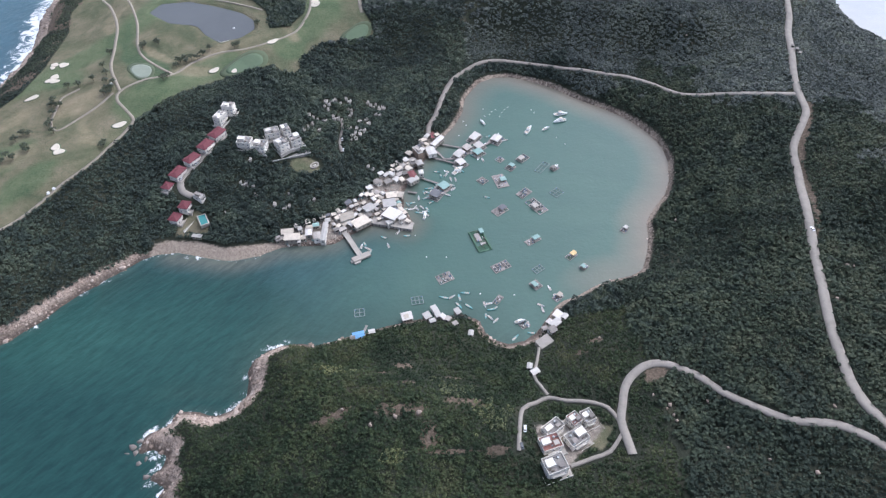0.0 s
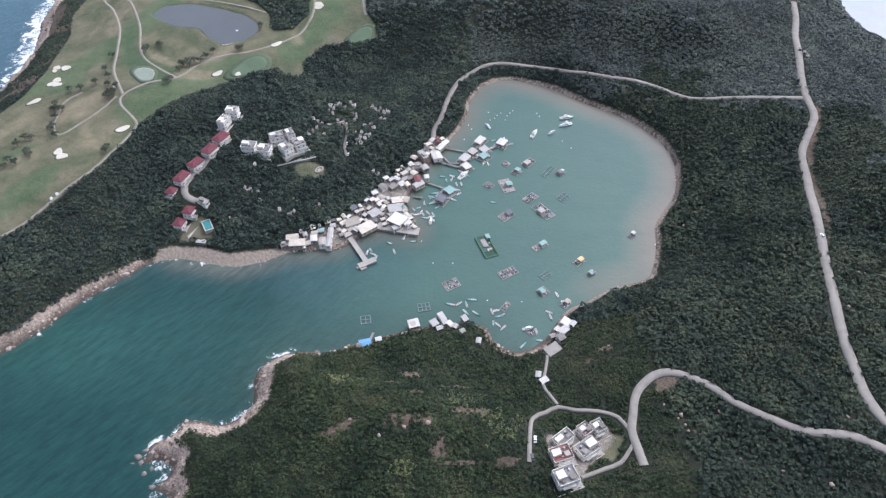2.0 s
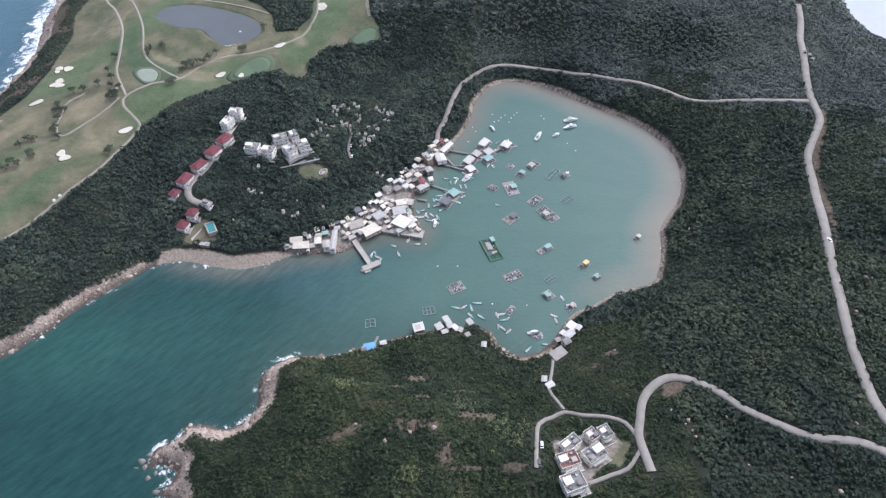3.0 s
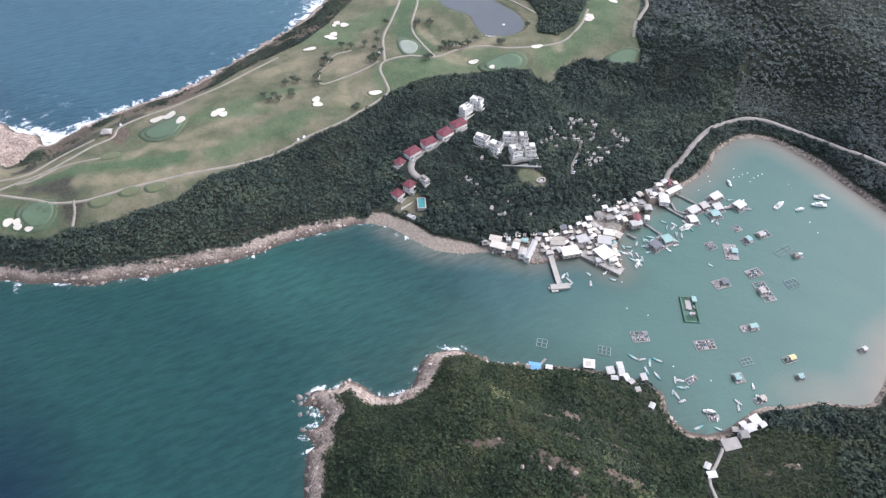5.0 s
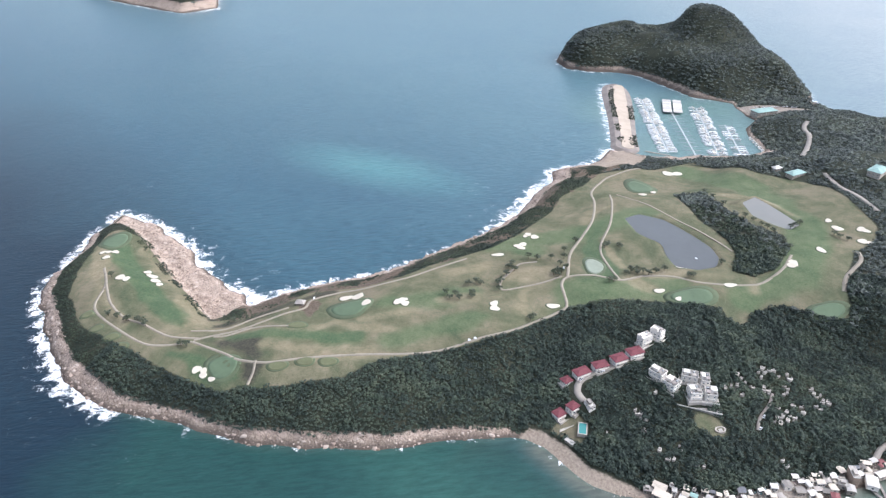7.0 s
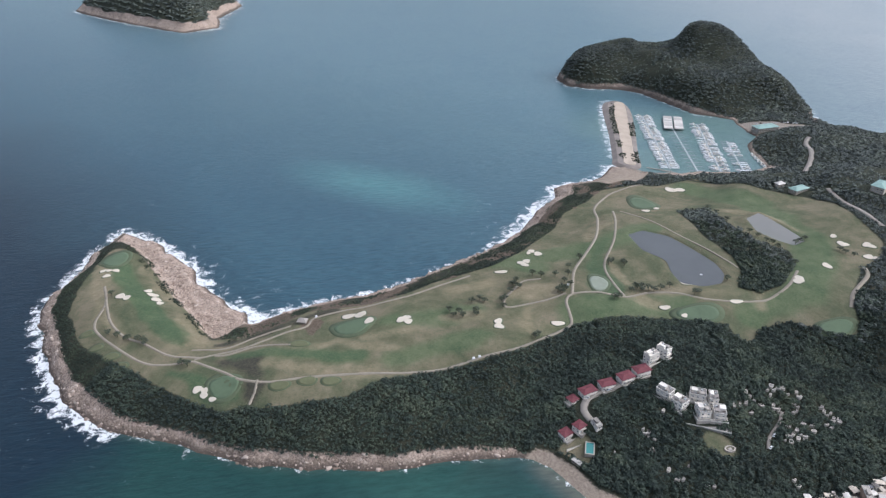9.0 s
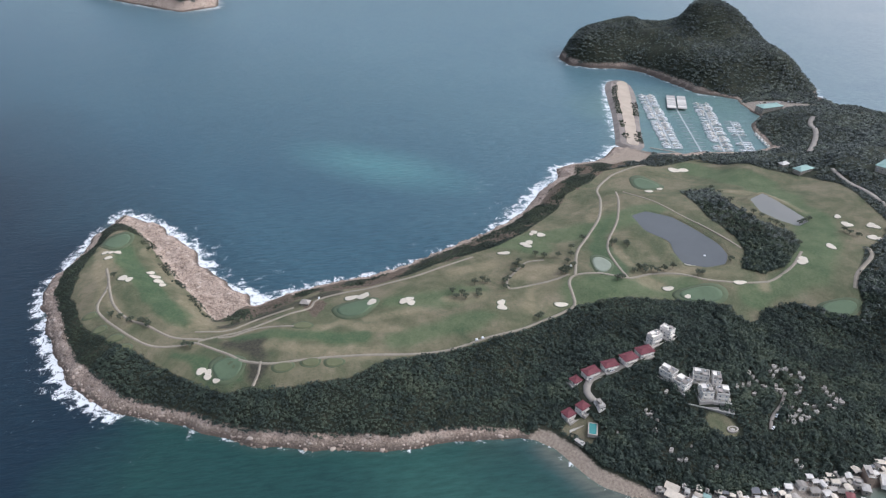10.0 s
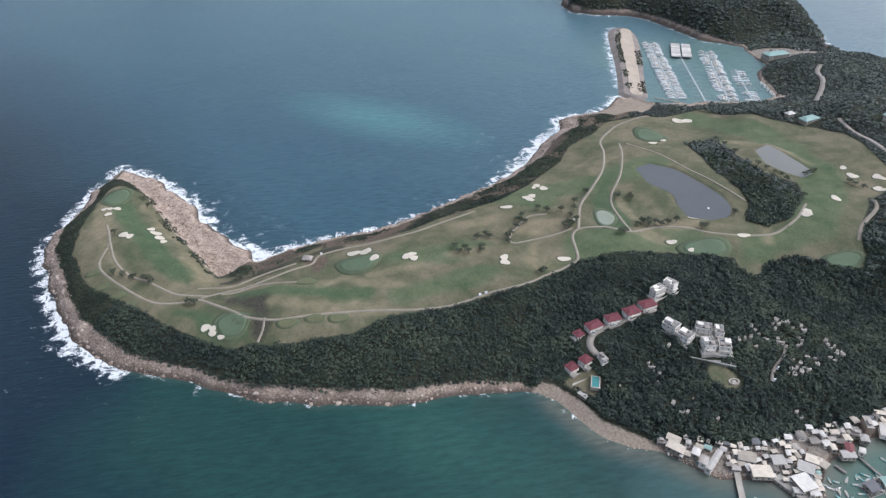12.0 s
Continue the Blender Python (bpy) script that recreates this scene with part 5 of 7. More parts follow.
def town_block(x, y, w, d, turn, h, k, label, group, wall=None, roof=None):
    z = float(on_ground(x, y)) - 0.3
    house = root("house", x, y, z, turn, label, "house", group)
    dice = np.random.default_rng(300 + k)
    part("wall", wall_mesh(w, d, h, 5), wall or WHITE_WALL, house)
    slab, rim = flat_roof(w, d, h)
    part("roof", slab, ROOF_SLAB if roof is None else roof, house, "stained flat concrete roof terrace")
    part("parapet", rim, WHITE_WALL, house)
    sx = dice.choice([-1, 1]) * w * 0.24
    u, v = w * dice.uniform(0.15, 0.25), d * dice.uniform(0.2, 0.32)
    part("stair_head", solid((sx - u, -v * 0.5, h + 0.12, sx + u, v, h + 2.3), (sx - u - 0.15, -v * 0.5 - 0.15, h + 2.3, sx + u + 0.15, v + 0.15, h + 2.45), (sx - u - 0.15, v, h + 2.45, sx + u + 0.15, v + 0.15, h + 2.8)), WHITE_WALL, house)
    for q in range(11):
        px, py, s = dice.uniform(-0.42, 0.42) * w, dice.uniform(-0.42, 0.42) * d, dice.uniform(0.3, 0.9)
        part(("planter", "air_conditioner", "roof_vent")[q % 3], solid((px - s, py - 0.35, h + 0.12, px + s, py + 0.35, h + 0.85), (px - s * 0.8, py - 0.25, h + 0.85, px + s * 0.8, py + 0.25, h + 0.98)), (TIMBER_DARK, HULL_GREY, TIN_DARK)[q % 3], house)
    bm = bmesh.new()
    rod(bm, (-sx, d * 0.25, h + 0.12), (-sx, d * 0.25, h + 1.3), 0.7, 0.65, 10)
    part("water_tank", bm, HULL_GREY, house)
    part("pergola", solid((-sx - 1.6, -d * 0.36, h + 1.6, -sx + 1.6, -d * 0.02, h + 1.72), *[(-sx + i * 1.5 - 0.08, -d * j - 0.08, h + 0.12, -sx + i * 1.5 + 0.08, -d * j + 0.08, h + 1.6) for i in (-1, 1) for j in (0.34, 0.05)]), TIMBER if k % 2 else TIN_GREY, house)
    part("balcony", solid(*[b for s in range(1, int(h // 3)) for b in ((-w * 0.32, -d / 2 - 1.4, 3 * s - 0.1, w * 0.32, -d / 2 - 0.14, 3 * s + 0.08), (-w * 0.32, -d / 2 - 1.4, 3 * s + 0.08, w * 0.32, -d / 2 - 1.28, 3 * s + 1.0))]), WHITE_WALL, house)
    windows(house, w, d, 0.2, int(h // 3))
    part("patio", solid((-w / 2 - 2.2, -d / 2 - 2.6, -5, w / 2 + 2.2, d / 2 + 1.6, 0.12)), GREY_SLAB if k < 20 else PIER_DECK, house)
    part("garden_wall", solid((-w / 2 - 2.2, -d / 2 - 2.6, 0.12, w / 2 + 2.2, -d / 2 - 2.4, 1.2), (-w / 2 - 2.2, -d / 2 - 2.4, 0.12, -w / 2 - 2.0, d / 2 + 1.6, 1.2)), WHITE_WALL, house)
    return house


def shack(x, y, w, d, turn, h, roof, wall, k, label, group, floor=None, style="gable", stilts=False):
    """A small village house: walls, sheet roof, door, windows and, over water, stilts."""
    z = float(on_ground(x, y)) if floor is None else floor
    house = root("village_house", x, y, z, turn, label, "house", group)
    part("wall", wall_mesh(w, d, h, 0.3 if stilts else 2.5), wall, house)
    if style == "gable":
        part("roof", gable_roof(w, d, h, 0.07 * d + 0.15), roof, house)
    elif style == "flat":
        slab, rim = flat_roof(w, d, h, 0.6)
        part("roof", slab, roof, house)
        part("parapet", rim, WHITE_WALL if k % 2 else GREY_SLAB, house)
        part("roof_shed", solid((-w * 0.3, -d * 0.2, h + 0.12, w * 0.1, d * 0.3, h + 2.2), (-w * 0.34, -d * 0.24, h + 2.2, w * 0.14, d * 0.34, h + 2.34)), TIN_GREY, house)
    else:
        bm = bmesh.new()
        v = [bm.verts.new(p) for p in ((-w / 2 - 0.4, -d / 2 - 0.6, h - 0.05), (w / 2 + 0.4, -d / 2 - 0.6, h - 0.05), (w / 2 + 0.4, d / 2 + 0.4, h + 0.9), (-w / 2 - 0.4, d / 2 + 0.4, h + 0.9))]
        lid = bmesh.ops.extrude_face_region(bm, geom=[bm.faces.new(v)])["geom"]
        bmesh.ops.translate(bm, vec=(0, 0, 0.15), verts=[g for g in lid if isinstance(g, bmesh.types.BMVert)])
        part("roof", bm, roof, house)
    part("door", solid((-0.45, -d / 2 - 0.16, 0.05, 0.45, -d / 2 - 0.125, 2.0)), TIMBER_DARK, house)
    for f, u in ((0, w * 0.3), (0, -w * 0.3), (1, 0), (3, 0)):
        out = d / 2 if f == 0 else w / 2
        place("window", PANE, house, pose(0, 0, 0, 0, 0, 90 * f) @ pose(u, -out - 0.12, 1.5))
    if stilts:
        bm = bmesh.new()
        for i in (-0.45, 0, 0.45):
            for j in (-0.45, 0.45):
                rod(bm, (w * i, d * j, -z - 1.5), (w * i, d * j, -0.25), 0.14, 0.14, 6)
        part("stilt", bm, TIMBER_DARK, house)


for k, (x, y, w, d, turn) in enumerate(VILLAS):
    villa(x, y, w, d, turn - 90 if d > w else turn, k)
for k, (x, y, w, d, turn) in enumerate(WHITE_VILLAS):
    town_block(x, y, w, d, turn, 7.8, k, "tall white villa with flat roof terraces above the lane", "white villas", roof=WHITE_WALL)
for k, (x, y, w, d, turn) in enumerate(TOWNHOUSES):
    town_block(x, y, w * 0.93, d * 0.93, turn, 6.2, 10 + k, "white two-storey town house with a flat roof terrace in the woods", "white town houses")
for k, (x, y, w, d, turn) in enumerate(HAMLET):
    town_block(x, y, w, d, turn, 6.2, 20 + k, "white village house with a cluttered roof terrace" if k not in (1, 4) else "white village house with terracotta roof paving", "houses of the hamlet",
               roof=TERRACOTTA if k in (1, 4) else None)


def annexes():
    x, y, w, d, turn = POOL_AND_ANNEX[0]
    z = float(on_ground(np.array([x - 5, x + 5, x, x]), np.array([y, y, y - 6, y + 6])).max()) + 0.3
    pool = root("swimming_pool", x, y, z, turn, "turquoise swimming pool with pale stone surround beside a lawn", "swimming pool")
    a, b = w / 2, d / 2
    part("surround", solid((-a - 0.9, -b - 0.9, -3, a + 0.9, -b, 0.2), (-a - 0.9, b, -3, a + 0.9, b + 0.9, 0.2), (-a - 0.9, -b, -3, -a, b, 0.2), (a, -b, -3, a + 0.9, b, 0.2), (-a, -b, -3, a, b, -1.2)), PIER_DECK, pool)
    part("water", solid((-a, -b, -1.2, a, b, 0.02)), POOL_WATER, pool)
    x, y, w, d, turn = POOL_AND_ANNEX[1]
    shack(x, y, w, d, turn, 3.2, TIN_WHITE, WHITE_WALL, 0, "low pavilion with a pale flat roof near the villas", "villa outbuildings", style="flat")
    wall = root("garden_wall", -205.5, 401, float(on_ground(-205.5, 401)), 62, "white garden wall along the lawn's edge", "wall")
    part("wall", solid((-8, -0.15, -2, 8, 0.15, 1.1)), WHITE_WALL, wall)
    part("coping", solid((-8.1, -0.25, 1.1, 8.1, 0.25, 1.25)), PIER_DECK, wall)
    shack(-197.5, 389.5, 7.5, 3.2, -8, 2.6, TIN_WHITE, CREAM_WALL, 0, "long white beach shed at the top of the sand", "beach sheds")
    base = root("retaining_terrace", -131, 471, float(on_ground(-131, 471)) - 1, 20, "pale retaining terrace below the white town houses", "retaining wall")
    part("slab", solid((-17, -1.5, -4, 17, 5, 1.4)), ROOF_SLAB, base)
    part("parapet", solid((-17, -1.6, 1.4, 17, -1.35, 2.3)), WHITE_WALL, base)
    x, y, w, d = -111.1, 465.5, 9, 6.5
    tomb = root("ring_terrace", x, y, float(on_ground(x, y)) + 0.1, 55, "pale ring-shaped stone terrace on a small lawn", "terrace")
    bm = bmesh.new()
    for k in range(16):
        a, b = 2 * math.pi * k / 16, 2 * math.pi * (k + 1) / 16
        prism(bm, [(w / 2 * s * math.cos(t), d / 2 * s * math.sin(t)) for s, t in ((0.7, a), (1, a), (1, b), (0.7, b))], -1.5, 0.9)
    part("ring", bm, PIER_DECK, tomb)
    part("slab", solid((-1.6, -1.2, -1.5, 1.6, 1.2, 0.4)), GREY_SLAB, tomb)


annexes()
ROOFS = [TIN_WHITE, TIN_CREAM, TIN_CREAM, TIN_CREAM, TIN_CREAM, TIN_WHITE, TIN_WHITE, TIN_CREAM, TIN_CREAM, TIN_WHITE, TIN_RUST, TIN_WHITE, TIN_WHITE, GREY_SLAB,
         TIN_WHITE, TIN_WHITE, GREY_SLAB, TIN_WHITE, TIN_GREY, TIN_GREY, TIN_WHITE, TIN_GREY]
KINDS = {id(TIN_WHITE): "white sheet", id(TIN_CREAM): "cream sheet", id(TIN_RUST): "rusty red", id(GREY_SLAB): "grey concrete", id(TIN_GREY): "grey sheet", id(TIN_TEAL): "teal sheet",
         id(TIN_BLUE): "blue sheet", id(TIN_DARK): "dark felt", id(TIN_YELLOW): "yellow canvas"}
for k, (x, y, w, d, turn) in enumerate(WATERFRONT):
    roof = ROOFS[k]
    if d > w:
        w, d, turn = d, w, turn + 90
    style = "flat" if roof is GREY_SLAB else ("shed" if k in (5, 1, 9) else "gable")
    deck = max(float(on_ground(x, y)), 2.4)
    shack(x, y, w, d, turn, 8.5 if k == 13 else 3.6, roof, BROWN_WALL if k == 13 else (CREAM_WALL if k % 3 else WHITE_WALL), k,
          "waterfront village house with a " + KINDS[id(roof)] + " roof", "waterfront houses", deck, style, shore(np.array([x]), np.array([y]))[0] < 3)
taken = [(x, y, max(w, d) / 2) for x, y, w, d, _ in WATERFRONT]
fills = 0
for _ in range(4200):
    x, y = rng.uniform(-132, 8), rng.uniform(380, 528)
    if fills > 84:
        break
    inside = to_line(np.array([x]), np.array([y]), VILLAGE, True)[0]
    along = to_line(np.array([x]), np.array([y]), SHORE_VILLAGE[:16])[0]
    r = rng.uniform(1.7, 3.4)
    if inside < -2 or along > 30 or to_line(np.array([x]), np.array([y]), PLAZA, True)[0] > -1.5 or shore(np.array([x]), np.array([y]))[0] < 1.5 or any(math.hypot(x - a, y - b) < r + c * 0.72 for a, b, c in taken):
        continue
    taken.append((x, y, r))
    fills += 1
    roof = (TIN_WHITE, TIN_CREAM, TIN_WHITE, TIN_CREAM, GREY_SLAB, TIN_CREAM, TIN_CREAM, TIN_WHITE, TIN_GREY, TIN_DARK, TIN_RUST, TIN_TEAL)[int(rng.integers(0, 12 if rng.random() < 0.35 else 9))]
    w, d = r * rng.uniform(1.5, 2.1), r * rng.uniform(1.1, 1.5)
    turn = (15 if x < -90 else 45) + rng.uniform(-14, 14) + 90 * int(rng.integers(0, 2))
    shack(x, y, w, d, turn, rng.uniform(2.2, 3.6), roof, CREAM_WALL if rng.random() < 0.6 else WHITE_WALL, fills,
          "small village house with a " + KINDS[id(roof)] + " roof", "village houses", max(float(on_ground(x, y)), 1.6), "flat" if roof is GREY_SLAB else "gable", False)
SOUTH_ROOFS = [TIN_WHITE, TIN_WHITE, TIN_WHITE, TIN_WHITE, TIN_WHITE, TIN_BLUE, TIN_WHITE, TIN_WHITE, TIN_GREY, TIN_GREY, TIN_CREAM]
for k, (x, y, w, d, turn) in enumerate(SOUTH_HUTS):
    deck = max(float(on_ground(x, y)), 1.8)
    shack(x, y, w, d, turn, 3.0, SOUTH_ROOFS[k], WHITE_WALL if k % 2 else CREAM_WALL, k, "hut with a " + KINDS[id(SOUTH_ROOFS[k])] + " roof on the wooded shore", "huts on the wooded shore",
          deck, "gable" if k % 2 else "shed", shore(np.array([x]), np.array([y]))[0] < 2)
for x, y, w, d, turn in ((345.5, 598, 3.4, 2.4, 70), (346, 591, 3, 2.2, 60), (343.5, 604, 2.6, 2.2, 75), (-8, 301, 4, 3, 20), (3, 303, 3.5, 3, 60), (-51, 293, 4, 3, 15), (8, 296, 3, 3, 30), (19, 288, 4, 3, 80), (76, 302, 4, 3, 45), (87, 304, 4.2, 3.2, 52), (72, 296, 3.5, 3, 20), (59, 249, 5, 3.5, 30), (56, 254, 4, 3, 80), (-64, 287, 3, 2.5, 10)):
    shack(x, y, w, d, turn, 2.6, TIN_GREY if w < 4 else TIN_WHITE, CREAM_WALL, 0, "small grey and white shed among the trees", "small sheds", max(float(on_ground(x, y)), 1.2))
# hillside graves: a low curved wall round a slab
TOMB_STONE = worn("pale_grave_stone", (0.46, 0.425, 0.375), 0.85, 1.5, 0.35, 0, 0.35)
slope_dice = np.random.default_rng(41)
for x, y in [(x + slope_dice.normal(0, 3.2) * n, y + slope_dice.normal(0, 2.4) * n) for n in (0, 1) for x, y in GRAVES]:
    r = float(slope_dice.uniform(0.8, 1.9))
    t = root("stone_terrace", x, y, float(on_ground(x, y)) + 1.1, float(slope_dice.uniform(190, 290)), "pale curved stone grave on the wooded slope", "terrace", "terraces in the woods")
    bm = bmesh.new()
    rows = []
    for k in range(10):
        q = math.pi * k / 9 * 1.3
        rows.append([bm.verts.new((r * s * math.cos(q) * 1.3, r * s * math.sin(q), h)) for s, h in ((0.72, -2.8), (0.72, 0.7), (1, 0.7), (1, -2.8))])
    for one, two in zip(rows, rows[1:]):
        for c in range(4):
            bm.faces.new((one[c], one[(c + 1) % 4], two[(c + 1) % 4], two[c]))
    bm.faces.new(rows[0][::-1])
    bm.faces.new(rows[-1])
    part("curved_wall", bm, TOMB_STONE, t)
    part("slab", solid((-r * 0.8, -r * 0.6, -2.8, r * 0.8, r * 0.5, 0.15)), GREY_SLAB, t)


# ---- pier, quay and jetties ----
def deck_walk(name, a, b, width, z, label, category, material, group=""):
    """A walkway on piles from a to b."""
    a, b = Vector(a), Vector(b)
    n, turn = (b - a).length, math.degrees(math.atan2(b.y - a.y, b.x - a.x))
    walk_way = root(name, a.x, a.y, z, turn, label, category, group)
    part("deck", solid((0, -width / 2, -0.3, n, width / 2, 0), (0, -width / 2, 0, n, -width / 2 + 0.2, 0.15), (0, width / 2 - 0.2, 0, n, width / 2, 0.15)), material, walk_way)
    for k in range(max(2, int(n / 5))):
        for s in (-0.4, 0.4):
            bm = bmesh.new()
            rod(bm, (n * (k + 0.5) / max(2, int(n / 5)), s * width, -z - 2), (n * (k + 0.5) / max(2, int(n / 5)), s * width, -0.3), 0.2, 0.2, 6)
            part("pile", bm, TIMBER_DARK, walk_way)
    return walk_way


pier = deck_walk("pier", (-80.5, 397), (-65, 370), 4.2, 2.2, "grey concrete ferry pier with a cross-shaped head", "pier", PIER_DECK)
part("head", solid((29.5, -7.5, -1.6, 34.5, 7.5, 0.05), (29.5, -7.5, 0.05, 34.5, -7.2, 0.4), (29.5, 7.2, 0.05, 34.5, 7.5, 0.4)), PIER_DECK, pier)
part("steps", solid((34.5, -7, -2.4, 36.2, -2, -0.9), (31, -9, -2.4, 33.5, -7.5, -0.9)), GREY_SLAB, pier)
part("lamp_post", solid((31, -0.08, 0, 31.16, 0.08, 4.2), (30.2, -0.1, 4.2, 31.2, 0.1, 4.35)), HULL_GREY, pier)
quay = root("quay", -42, 404.6, 0, -13.5, "stained concrete quay wall with a flat apron", "quay")
part("quay_wall", solid((-17, -2.2, -2.5, 17.5, 1.5, 2.6)), GREY_SLAB, quay)
part("apron", solid((-17.2, -2.35, 2.6, 17.7, 6, 2.75)), PIER_DECK, quay)
part("fender_row", solid(*[(u, -2.6, -0.4, u + 0.3, -2.2, 2.2) for u in np.arange(-16, 17, 3.0)]), TYRE, quay)
for a, b in (((-19, 464), (-1, 455)), ((-8, 492), (13, 483)), ((-6, 503), (2, 490)), ((-2, 512), (18, 506)), ((2, 490), (14, 490)), ((-59, 291), (-55.5, 302)), ((70, 288), (66, 280)), ((36, 507), (50, 517)),
             ((22, 504), (32, 520)), ((-30, 446), (-22, 444))):
    deck_walk("jetty", a, b, 1.7, 1.5, "narrow plank jetty on thin piles", "jetty", TIMBER, "jetties of the village")


# ---- rafts ----
def fish_raft(x, y, w, d, turn, cells, deck, hut=None, nets=None, clutter=6, k=0, label="fish farm raft of grey planks with netted pens"):
    raft = root("fish_raft", x, y, 0.35, turn, label, "raft", "fish rafts in the bay")
    dice = np.random.default_rng(500 + k)
    nx, ny = cells
    beam_x = shared("beam", solid((-w / 2, -0.26, -0.12, w / 2, 0.26, 0.16)), deck)
    beam_y = shared("beam", solid((-0.26, -d / 2, -0.14, 0.26, d / 2, 0.13)), deck)
    for i in range(ny + 1):
        place("beam", beam_x, raft, pose(0, d * (i / ny - 0.5), 0))
    for i in range(nx + 1):
        place("beam", beam_y, raft, pose(w * (i / nx - 0.5), 0, 0))
    bm = bmesh.new()
    rod(bm, (-0.5, 0, -0.25), (0.5, 0, -0.25), 0.3, 0.3, 8)
    drum = shared("float", bm, FLOAT_BLUE)
    for i in (-1, 1):
        for j in (-1, 0, 1):
            place("float", drum, raft, pose(i * w * 0.42, j * d * 0.46, 0))
    for i in range(nx):
        for j in range(ny):
            roll_dice = dice.random()
            if nets and roll_dice < 0.6:
                u, v = w * ((i + 0.5) / nx - 0.5), d * ((j + 0.5) / ny - 0.5)
                part("net", solid((u - w / nx * 0.42, v - d / ny * 0.42, -0.1, u + w / nx * 0.42, v + d / ny * 0.42, 0.05)), nets, raft)
            elif roll_dice < 0.85 and clutter:
                u, v = w * ((i + 0.5) / nx - 0.5), d * ((j + 0.5) / ny - 0.5)
                part("deck", solid((u - w / nx * 0.45, v - d / ny * 0.45, 0.0, u + w / nx * 0.45, v + d / ny * 0.45, 0.12)), deck, raft)
    if hut:
        s = dice.choice([-1, 1])
        hw, hd = min(w * 0.45, 5.5), min(d * 0.6, 4.5)
        cabin = part("hut", solid((-hw / 2, -hd / 2, 0.1, hw / 2, hd / 2, 2.3)), CREAM_WALL, raft)
        cabin.matrix_local = pose(s * w * 0.22, 0, 0)
        part("roof", gable_roof(hw, hd, 2.3, 0.4), hut, cabin)
        place("window", PANE, cabin, pose(0, -hd / 2 - 0.03, 1.4))
    for i in range(clutter):
        u, v, a = dice.uniform(-0.42, 0.42) * w, dice.uniform(-0.42, 0.42) * d, dice.uniform(0.3, 0.8)
        bm = bmesh.new()
        if i % 3 == 0:
            rod(bm, (0, 0, 0.1), (0, 0, 1.0), 0.35, 0.33, 9)
            part("drum", bm, FLOAT_BLUE if i % 2 else HULL_WHITE, raft).matrix_local = pose(u, v, 0.05)
        elif i % 3 == 1:
            part("crate", solid((-a, -a * 0.7, 0.1, a, a * 0.7, 0.7), (-a * 1.05, -a * 0.75, 0.62, a * 1.05, a * 0.75, 0.75)), TIMBER, raft).matrix_local = pose(u, v, 0, 0, 0, dice.uniform(0, 90))
        else:
            v2, f2 = CLUMPS[int(dice.integers(0, len(CLUMPS)))]
            heap = raw_mesh("net_heap", v2 * (a * 1.3, a * 1.2, a * 0.6), f2, NET_BLACK if dice.random() < 0.5 else TIMBER)
            heap.parent, heap.matrix_local = raft, pose(u, v, 0.1)
    return raft


CLUMPS = clump_shapes(6, 2, 0.1, 9)
PEN_FRAME = worn("grey_green_pen_frame", (0.2, 0.24, 0.23), 0.8, 2.0, 0.3)
GREEN_PAINT = worn("green_painted_boards", (0.06, 0.135, 0.08), 0.7, 1.5, 0.35)
GREEN_TIMBER = worn("mossy_green_timber", (0.07, 0.1, 0.065), 0.9, 1.5, 0.4)
WIDE_LOOK = [(GREEN_TIMBER, None, NET_GREEN, (2, 4)), (TIMBER, None, NET_BLACK, (4, 3)), (TIMBER, None, NET_BLACK, (5, 3)), (TIMBER, None, NET_BLACK, (3, 3)), (TIMBER, TIN_DARK, None, (3, 2)), (TIMBER, TIN_GREY, NET_BLACK, (2, 4)),
             (TIMBER, TIN_TEAL, None, (2, 3)), (TIMBER, TIN_TEAL, None, (3, 1)), (TIMBER, TIN_TEAL, None, (2, 2)), (TIMBER, TIN_YELLOW, NET_GREEN, (2, 1)), (TIMBER, TIN_CREAM, NET_BLACK, (2, 1))]
for k, ((x, y, w, d, turn), (deck, hut, nets, cells)) in enumerate(zip(RAFTS_WIDE, WIDE_LOOK)):
    raft = fish_raft(x, y, w, d, turn, cells, deck, hut, nets, 26 if k else 10, k, "large green-netted fish raft with planked gangways" if k == 0 else "planked fish raft with gear piled on deck")
    if k == 0:
        for u in (-w / 2 + 0.5, w / 2 - 0.5):
            part("gangway", solid((u - 0.7, -d / 2, 0.17, u + 0.7, d / 2, 0.34), (u - 0.72, -d / 2, 0.34, u - 0.6, d / 2, 0.9)), GREEN_PAINT, raft)
        part("gangway", solid((-w / 2, -d / 2 - 0.6, 0.17, w / 2, -d / 2 + 0.8, 0.3)), GREEN_PAINT, raft)
        part("deck", solid((-w * 0.22, -d * 0.02, 0.17, w * 0.14, d * 0.36, 0.4), (-w * 0.1, -d * 0.2, 0.17, w * 0.3, -d * 0.12, 0.36)), TIMBER, raft)
        part("shelter", solid((w * 0.24, d * 0.28, 0.3, w * 0.5, d * 0.46, 2.2), (w * 0.22, d * 0.26, 2.2, w * 0.52, d * 0.48, 2.35)), TIN_TEAL, raft)
for k, (x, y, w, d, turn) in enumerate(RAFTS_SMALL):
    bare = k in (0, 1, 2, 4, 5)
    fish_raft(x, y, w, d, turn, (2, 2) if w < 8 else (3, 2), PEN_FRAME if bare else TIMBER, None if bare else (TIN_GREY, TIN_TEAL, TIN_WHITE)[k % 3] if k % 2 else None, None if bare else NET_BLACK, 0 if bare else 15, 30 + k,
              "bare floating net-pen frame of grey beams" if bare else "small fish raft with a hut and gear")
